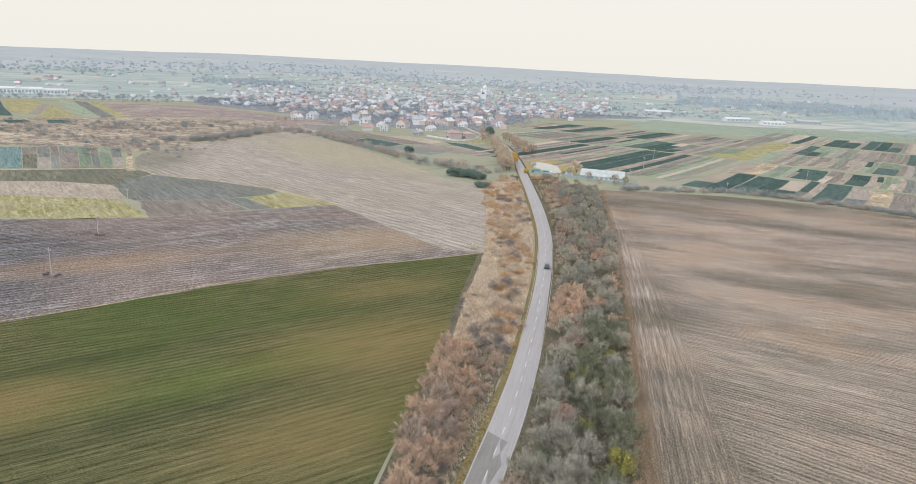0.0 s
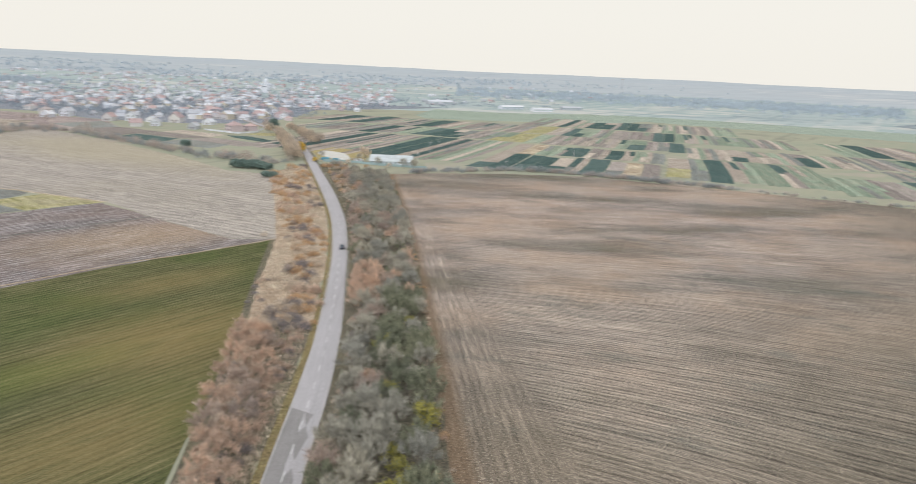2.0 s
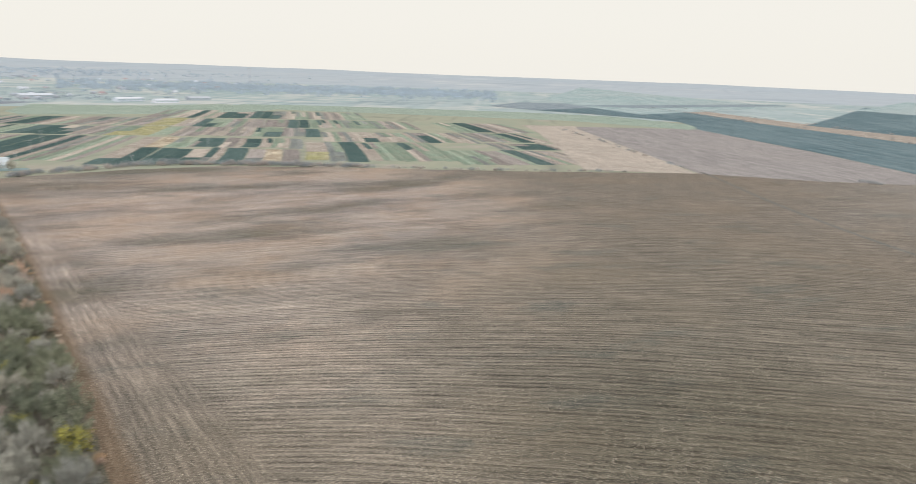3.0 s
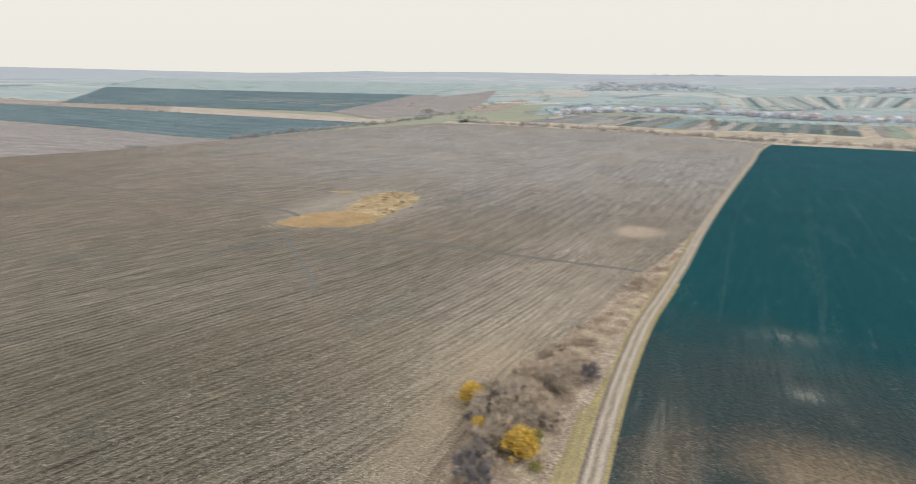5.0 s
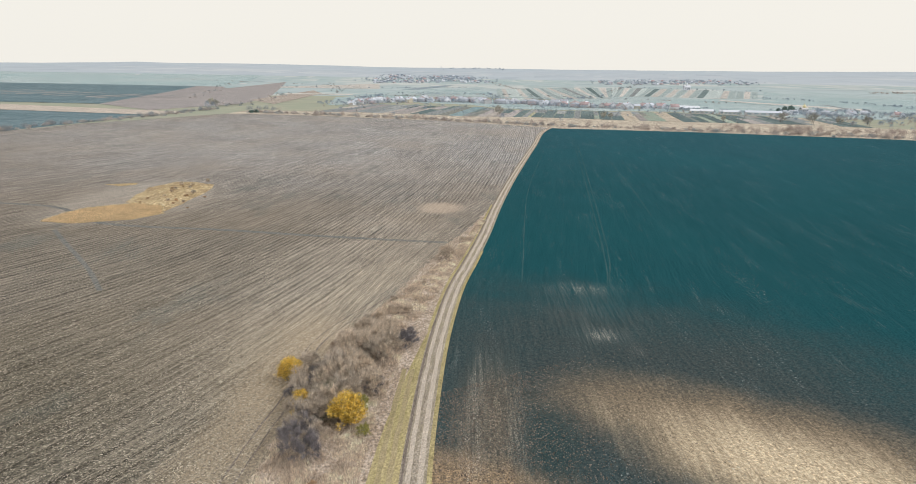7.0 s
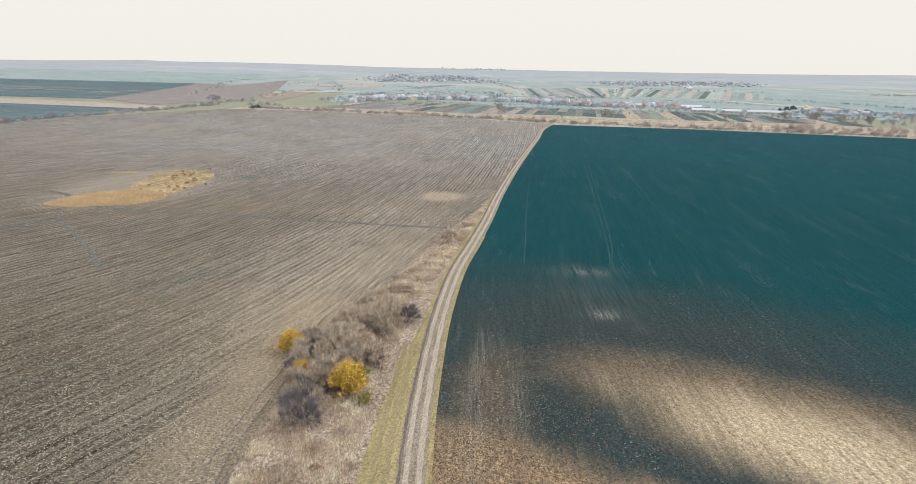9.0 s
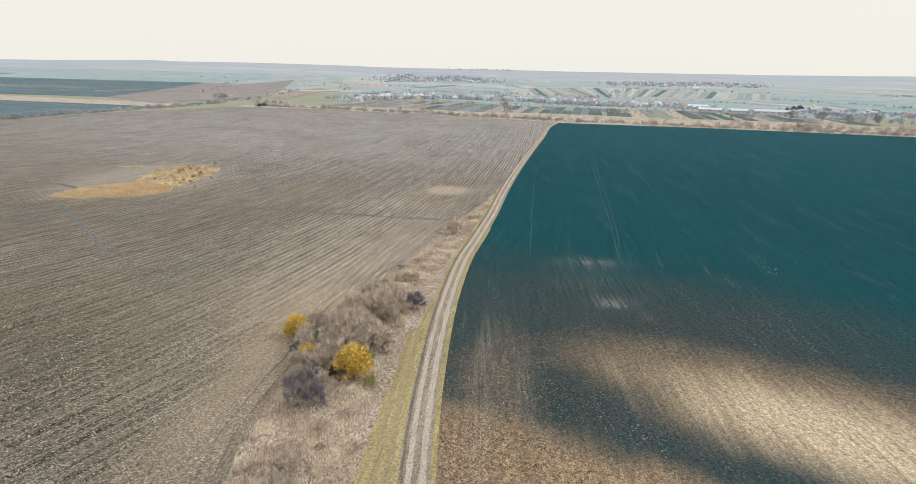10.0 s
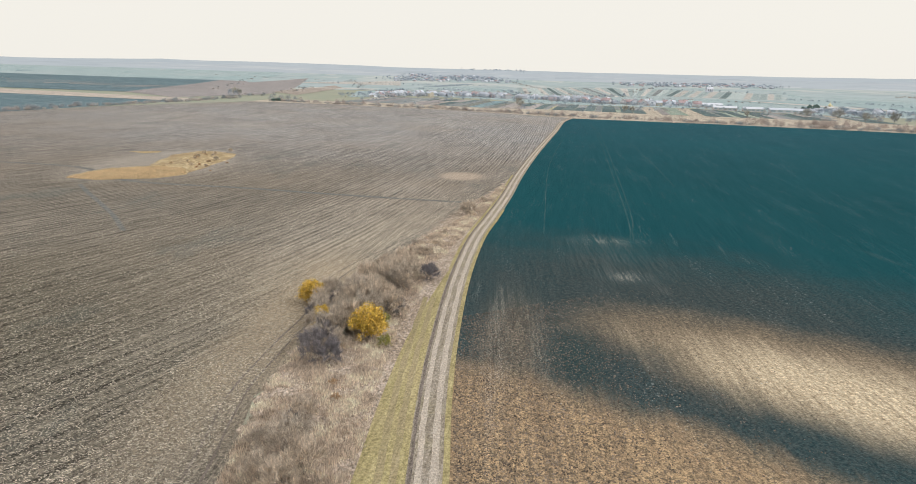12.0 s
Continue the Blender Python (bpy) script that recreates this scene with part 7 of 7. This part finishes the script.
def church(label, at, size, domes, dome_mat, wall):
    ob = thing("church", label, "church", (at[0], at[1], ground_z(*at)), 20)
    part("nave", mesh_of("nave", *merged(box(-6 * size, -10 * size, -0.5, 6 * size, 10 * size, 10 * size), gable(12 * size, 20 * size, 10 * size, 4 * size)), wall), ob)
    for x, y, r, h in domes:
        x, y, r, h = x * size, y * size, r * size, h * size
        t = part("tower", mesh_of("tower", *lathe([(r * 0.8, 6 * size), (r * 0.8, h)], 10, x, y), wall), ob)
        part("dome", mesh_of("dome", *lathe([(r * 0.85, h), (r * 1.15, h + r * 0.6), (r * 1.0, h + r * 1.3), (r * 0.45, h + r * 1.9), (r * 0.12, h + r * 2.3), (r * 0.05, h + r * 3.2)], 12, x, y), dome_mat), t)
    for y in (-6, 0, 6):
        for s in (-1, 1):
            part("window", mesh_of("window", *box(-0.08, -0.8 * size, 0, 0.08, 0.8 * size, 4 * size), M_GLASS), ob).matrix_basis = pose(s * 6 * size, y * size, 3.5 * size)
    return ob


church("large white church with pale silver domes", (52, 1795), 1.25, ((0, 0, 4.2, 19), (-5, -8, 2.2, 15), (5, -8, 2.2, 15), (-5, 8, 2.2, 14), (5, 8, 2.2, 14)), M_WHITE, W[0])
church("white town church with a tall pale gable", (-165, 1560), 1.2, ((0, -8, 2.6, 16),), M_WHITE, W[0])
church("cream village church with a gilt dome", (559, -862), 0.5, ((0, 0, 4.0, 13), (0, -8, 2.0, 11)), M_GOLD, W[1])
church("small white church on the far ridge", (1287, -1465), 0.9, ((0, 0, 3.0, 14),), M_WHITE, W[0])
for x, y, s in ((572, -858, 0.9), (570, -850, 1.15), (576, -846, 1.0), (580, -838, 0.7)):
    FIRS.at(x, y, s, tall=1.8)

chimney_stack = thing("factory_chimney", "tall slender brick factory chimney far off", "chimney", (1330, 2280, ground_z(1330, 2280)))
part("shaft", mesh_of("shaft", *lathe([(2.6, -1), (1.7, 55)], 12), W[4]), chimney_stack)
part("rim", mesh_of("rim", *lathe([(1.9, 53), (2.1, 55.5)], 12), M_BRICK), chimney_stack)

# village beyond the dark field
VILLAGE = [(876, -348), (923, -412), (935, -494), (935, -538), (865, -555), (846, -595), (778, -618), (729, -640), (708, -663), (681, -702), (664, -735)]
EAST_END = [(545, -800), (520, -850), (497, -895), (470, -905), (440, -890)]
for k in range(84):
    x, y, b = between(VILLAGE, (k + float(rng.random())) / 84)
    d = abs(rng.normal()) * 22
    put_house(NEAR_HOUSES if k % 3 == 0 else FAR_HOUSES, x + d * S2[0] + rng.normal() * 5, y + d * S2[1], b + 90 * int(rng.integers(0, 2)) + rng.normal() * 6, rng.uniform(0.75, 1.1))
for k in range(16):
    x, y, b = between(EAST_END, float(rng.random()))
    put_house(FAR_HOUSES, x + rng.normal() * 14, y + rng.normal() * 14, b + 90 * int(rng.integers(0, 2)), rng.uniform(0.6, 0.8))
for _ in range(620):
    x, y, b = between(VILLAGE if rng.random() < 0.72 else EAST_END, float(rng.random()))
    d = rng.normal() * 30 + 8
    (FAR if rng.random() < 0.75 else FARRUST).at(x + d * S2[0] + rng.normal() * 12, y + d * S2[1] + rng.normal() * 12, rng.uniform(0.35, 0.8))
for _ in range(90):
    x, y = 385 + rng.normal() * 45, -770 + rng.normal() * 45
    (FAR if rng.random() < 0.6 else FARRUST).at(x, y, rng.uniform(0.35, 0.8))
for _ in range(150):
    x, y, b = between([(640, -720), (560, -720), (530, -770), (500, -800), (440, -770), (420, -800)], float(rng.random()))
    (FAR if rng.random() < 0.6 else FARRUST).at(x + rng.normal() * 14, y + rng.normal() * 14, rng.uniform(0.35, 0.8))
# low walls of bushes and single trees in the gardens and along the straw band
for _ in range(330):
    x, y, b = between(near_line, float(rng.random()))
    l = to_street(x, y) * (rng.random() ** 0.45)
    (HEDGE if rng.random() < 0.6 else FAR).at(x + S2[0] * l + rng.normal() * 5, y + S2[1] * l + rng.normal() * 5, rng.uniform(0.25, 0.6))
for x, y, s in ((620, -415, 1.0), (549, -500, 0.7), (545, -506, 0.6), (440, -640, 0.9), (415, -655, 1.0), (395, -668, 0.8), (380, -690, 0.9), (470, -590, 0.6)):
    GREY.at(x, y, s * 1.5, tall=1.1)
# hamlets on the rise behind
for corners, n in (([(1904, -835), (2285, -1003), (2300, -1380), (1872, -1272)], 60), ([(2285, -1003), (2700, -1250), (2650, -1600), (2200, -1400)], 40), ([(1683, -1525), (1950, -1750), (1800, -2300), (1483, -2035)], 70)):
    for _ in range(n):
        u, v = float(rng.random()) ** 1.4, float(rng.random())
        x, y = ((corners[0][k] * (1 - u) + corners[1][k] * u) * (1 - v) + (corners[3][k] * (1 - u) + corners[2][k] * u) * v for k in (0, 1))
        put_house(FAR_HOUSES, x, y, rng.uniform(0, 90), rng.uniform(0.6, 0.95))
        for _k in range(5):
            FAR.at(x + rng.normal() * 34, y + rng.normal() * 34, rng.uniform(0.6, 1.2))
for _ in range(60):
    x, y = 948 + rng.normal() * 26, -1830 + rng.normal() * 40
    FARRUST.at(x, y, rng.uniform(0.5, 0.9))
for line, n in (([(1204, -530), (1173, -760), (960, -640)], 60), ([(1150, -520), (900, -330), (860, -300)], 70), ([(1040, -960), (880, -700)], 40), ([(1589, -464), (1503, -674), (1480, -960)], 40), ([(876, -1215), (640, -1180), (520, -1100)], 60), ([(1124, -1560), (1440, -1370)], 50)):
    for _ in range(n):
        x, y, b = between(line, float(rng.random()))
        FAR.at(x + rng.normal() * 7, y + rng.normal() * 7, rng.uniform(0.35, 0.75))
FIRS.at(758, -192, 0.9)
FIRS.at(753, -186, 0.8)
GREY.at(884, -170, 1.4)
GREY.at(880, -176, 1.2)
for _ in range(26):
    a, r = radians(rng.uniform(119.0, 124.5)), rng.uniform(4150, 4500)
    FAR.at(r * math.sin(a), r * math.cos(a), rng.uniform(1.3, 2.2))

# ---- small things ----


def pole(x, y, az, height=9.5):
    ob = thing("utility_pole", "slim grey concrete utility pole in a field", "utility pole", (x, y, 0), az, "power line poles")
    part("shaft", mesh_of("shaft", *lathe([(0.17, -0.5), (0.10, height)], 8), M_CONCRETE), ob)
    arm = part("crossarm", mesh_of("crossarm", *box(-0.9, -0.05, height - 0.9, 0.9, 0.05, height - 0.78), M_CONCRETE), ob)
    for k in (-0.8, 0, 0.8):
        part("insulator", mesh_of("insulator", *lathe([(0.03, height - 0.78), (0.06, height - 0.7), (0.05, height - 0.55)], 6, k), M_WHITE), arm)


for x, y in ((-131, 210), (-143, 262), (-158, 318), (-119, 160), (172, 436), (120, 480), (150, 560), (180, 640), (113, 722), (330, 600), (420, 690), (265, 520)):
    pole(x, y, 20)
for x, y in ((-131, 210), (-143, 262)):
    for _ in range(5):
        PLUM.at(x + rng.normal() * 1.5, y + rng.normal() * 1.0, 0.3)


def car(label, at, az, paint, size=1.0):
    ob = thing("car", label, "car", at, az)
    prof = [(-2.1, 0.35), (-2.15, 0.75), (-1.95, 0.95), (-1.2, 1.0), (-0.75, 1.42), (0.75, 1.46), (1.55, 1.02), (2.05, 0.9), (2.15, 0.6), (2.1, 0.35)]
    k = len(prof)
    v = [(s * (0.83 if 0.36 < z < 1.1 else 0.66), -y, z) for s in (-1, 1) for y, z in prof]
    f = [tuple(range(k)), tuple(reversed(range(k, 2 * k)))] + [(i, i + k, (i + 1) % k + k, (i + 1) % k) for i in range(k)]
    part("body", mesh_of("body", v, f, paint), ob)
    part("windscreen", mesh_of("windscreen", [(-0.6, 0.80, 1.41), (0.6, 0.80, 1.41), (0.74, 1.18, 1.04), (-0.74, 1.18, 1.04)], [(0, 1, 2, 3)], M_GLASS), ob)
    part("rear_window", mesh_of("rear_window", [(-0.6, -0.82, 1.45), (0.6, -0.82, 1.45), (0.74, -1.5, 1.08), (-0.74, -1.5, 1.08)], [(3, 2, 1, 0)], M_GLASS), ob)
    for sx in (-1, 1):
        for y in (-1.3, 1.3):
            ring = lathe([(0.2, -0.1), (0.31, -0.1), (0.31, 0.1), (0.2, 0.1)], 14)
            w = part("wheel", mesh_of("wheel", *ring, M_TYRE), ob)
            w.matrix_basis = pose(sx * 0.78, y, 0.31, 0, 90, 0)
        part("tail_light", mesh_of("tail_light", *box(sx * 0.6 - 0.12, -2.16, 0.7, sx * 0.6 + 0.12, -2.1, 0.85), M_BRICK), ob)
        part("headlight", mesh_of("headlight", *box(sx * 0.6 - 0.12, 2.06, 0.65, sx * 0.6 + 0.12, 2.13, 0.8), M_WHITE), ob)
    ob.scale = (size,) * 3
    return ob


car("dark hatchback driving along the asphalt road", (34.2, 247, 0.16), 8.5, M_CARPAINT, 1.05)


def lorry(label, at, az, cab_mat, box_mat):
    ob = thing("lorry", label, "lorry", at, az)
    part("cab", mesh_of("cab", *merged(box(-1.1, 2.2, 0.6, 1.1, 4.0, 2.6)), cab_mat), ob)
    part("windscreen", mesh_of("windscreen", *box(-0.95, 3.99, 1.6, 0.95, 4.04, 2.4), M_GLASS), ob)
    part("load_box", mesh_of("load_box", *merged(box(-1.2, -4.0, 0.9, 1.2, 2.0, 3.2)), box_mat), ob)
    for sx in (-1, 1):
        for y in (-2.8, 3.0):
            w = part("wheel", mesh_of("wheel", *lathe([(0.25, -0.15), (0.48, -0.15), (0.48, 0.15), (0.25, 0.15)], 14), M_TYRE), ob)
            w.matrix_basis = pose(sx * 1.0, y, 0.48, 0, 90, 0)
    return ob


lorry("blue lorry parked beside the pond", (64, 502, 0.03), 100, M_WHITE, M_TANK).scale = (0.75, 0.75, 0.7)
lorry("white van parked beside the shed", (80, 499, 0.03), 118, M_WHITE, M_WHITE).scale = (0.75, 0.75, 0.75)
tank = thing("storage_tank", "blue steel storage tank beside the pond", "tank", (56, 504, 0.03), 100)
part("shell", mesh_of("shell", *lathe([(0.6, -3.2), (1.3, -3.0), (1.3, 3.0), (0.6, 3.2)], 14), M_TANK), tank).matrix_basis = pose(0, 0, 1.6, 90, 0, 0)
for y in (-2, 2):
    part("saddle", mesh_of("saddle", *box(-0.9, y - 0.2, 0, 0.9, y + 0.2, 0.9), M_CONCRETE), tank)


def fence(line, count, mat, label):
    ob = thing("fence", label, "fence")
    panel = None
    for k in range(count):
        a, b = between(line, k / count), between(line, (k + 1) / count)
        l = math.hypot(b[0] - a[0], b[1] - a[1])
        panel = panel or mesh_of("panel", *merged(box(-0.03, 0.05, 0.1, 0.03, l - 0.05, 1.7), box(-0.06, -0.06, 0, 0.06, 0.06, 1.9)), mat)
        part("panel", panel, ob).matrix_basis = pose(a[0], a[1], 0, 0, 0, -math.degrees(math.atan2(b[0] - a[0], b[1] - a[1])))


fence([(54, 500), (72, 496), (92, 478), (122, 462)], 26, M_TEALFENCE, "pale teal sheet-metal fence before the shed")
fence([(-39, 747), (-7, 710), (12, 727), (21, 783)], 26, W[0], "white panel fence round the first houses")

for mass in (*SCRUB, FAR, FARRUST, HEDGE, HEDGETAN, FAR_HOUSES):
    mass.finish()
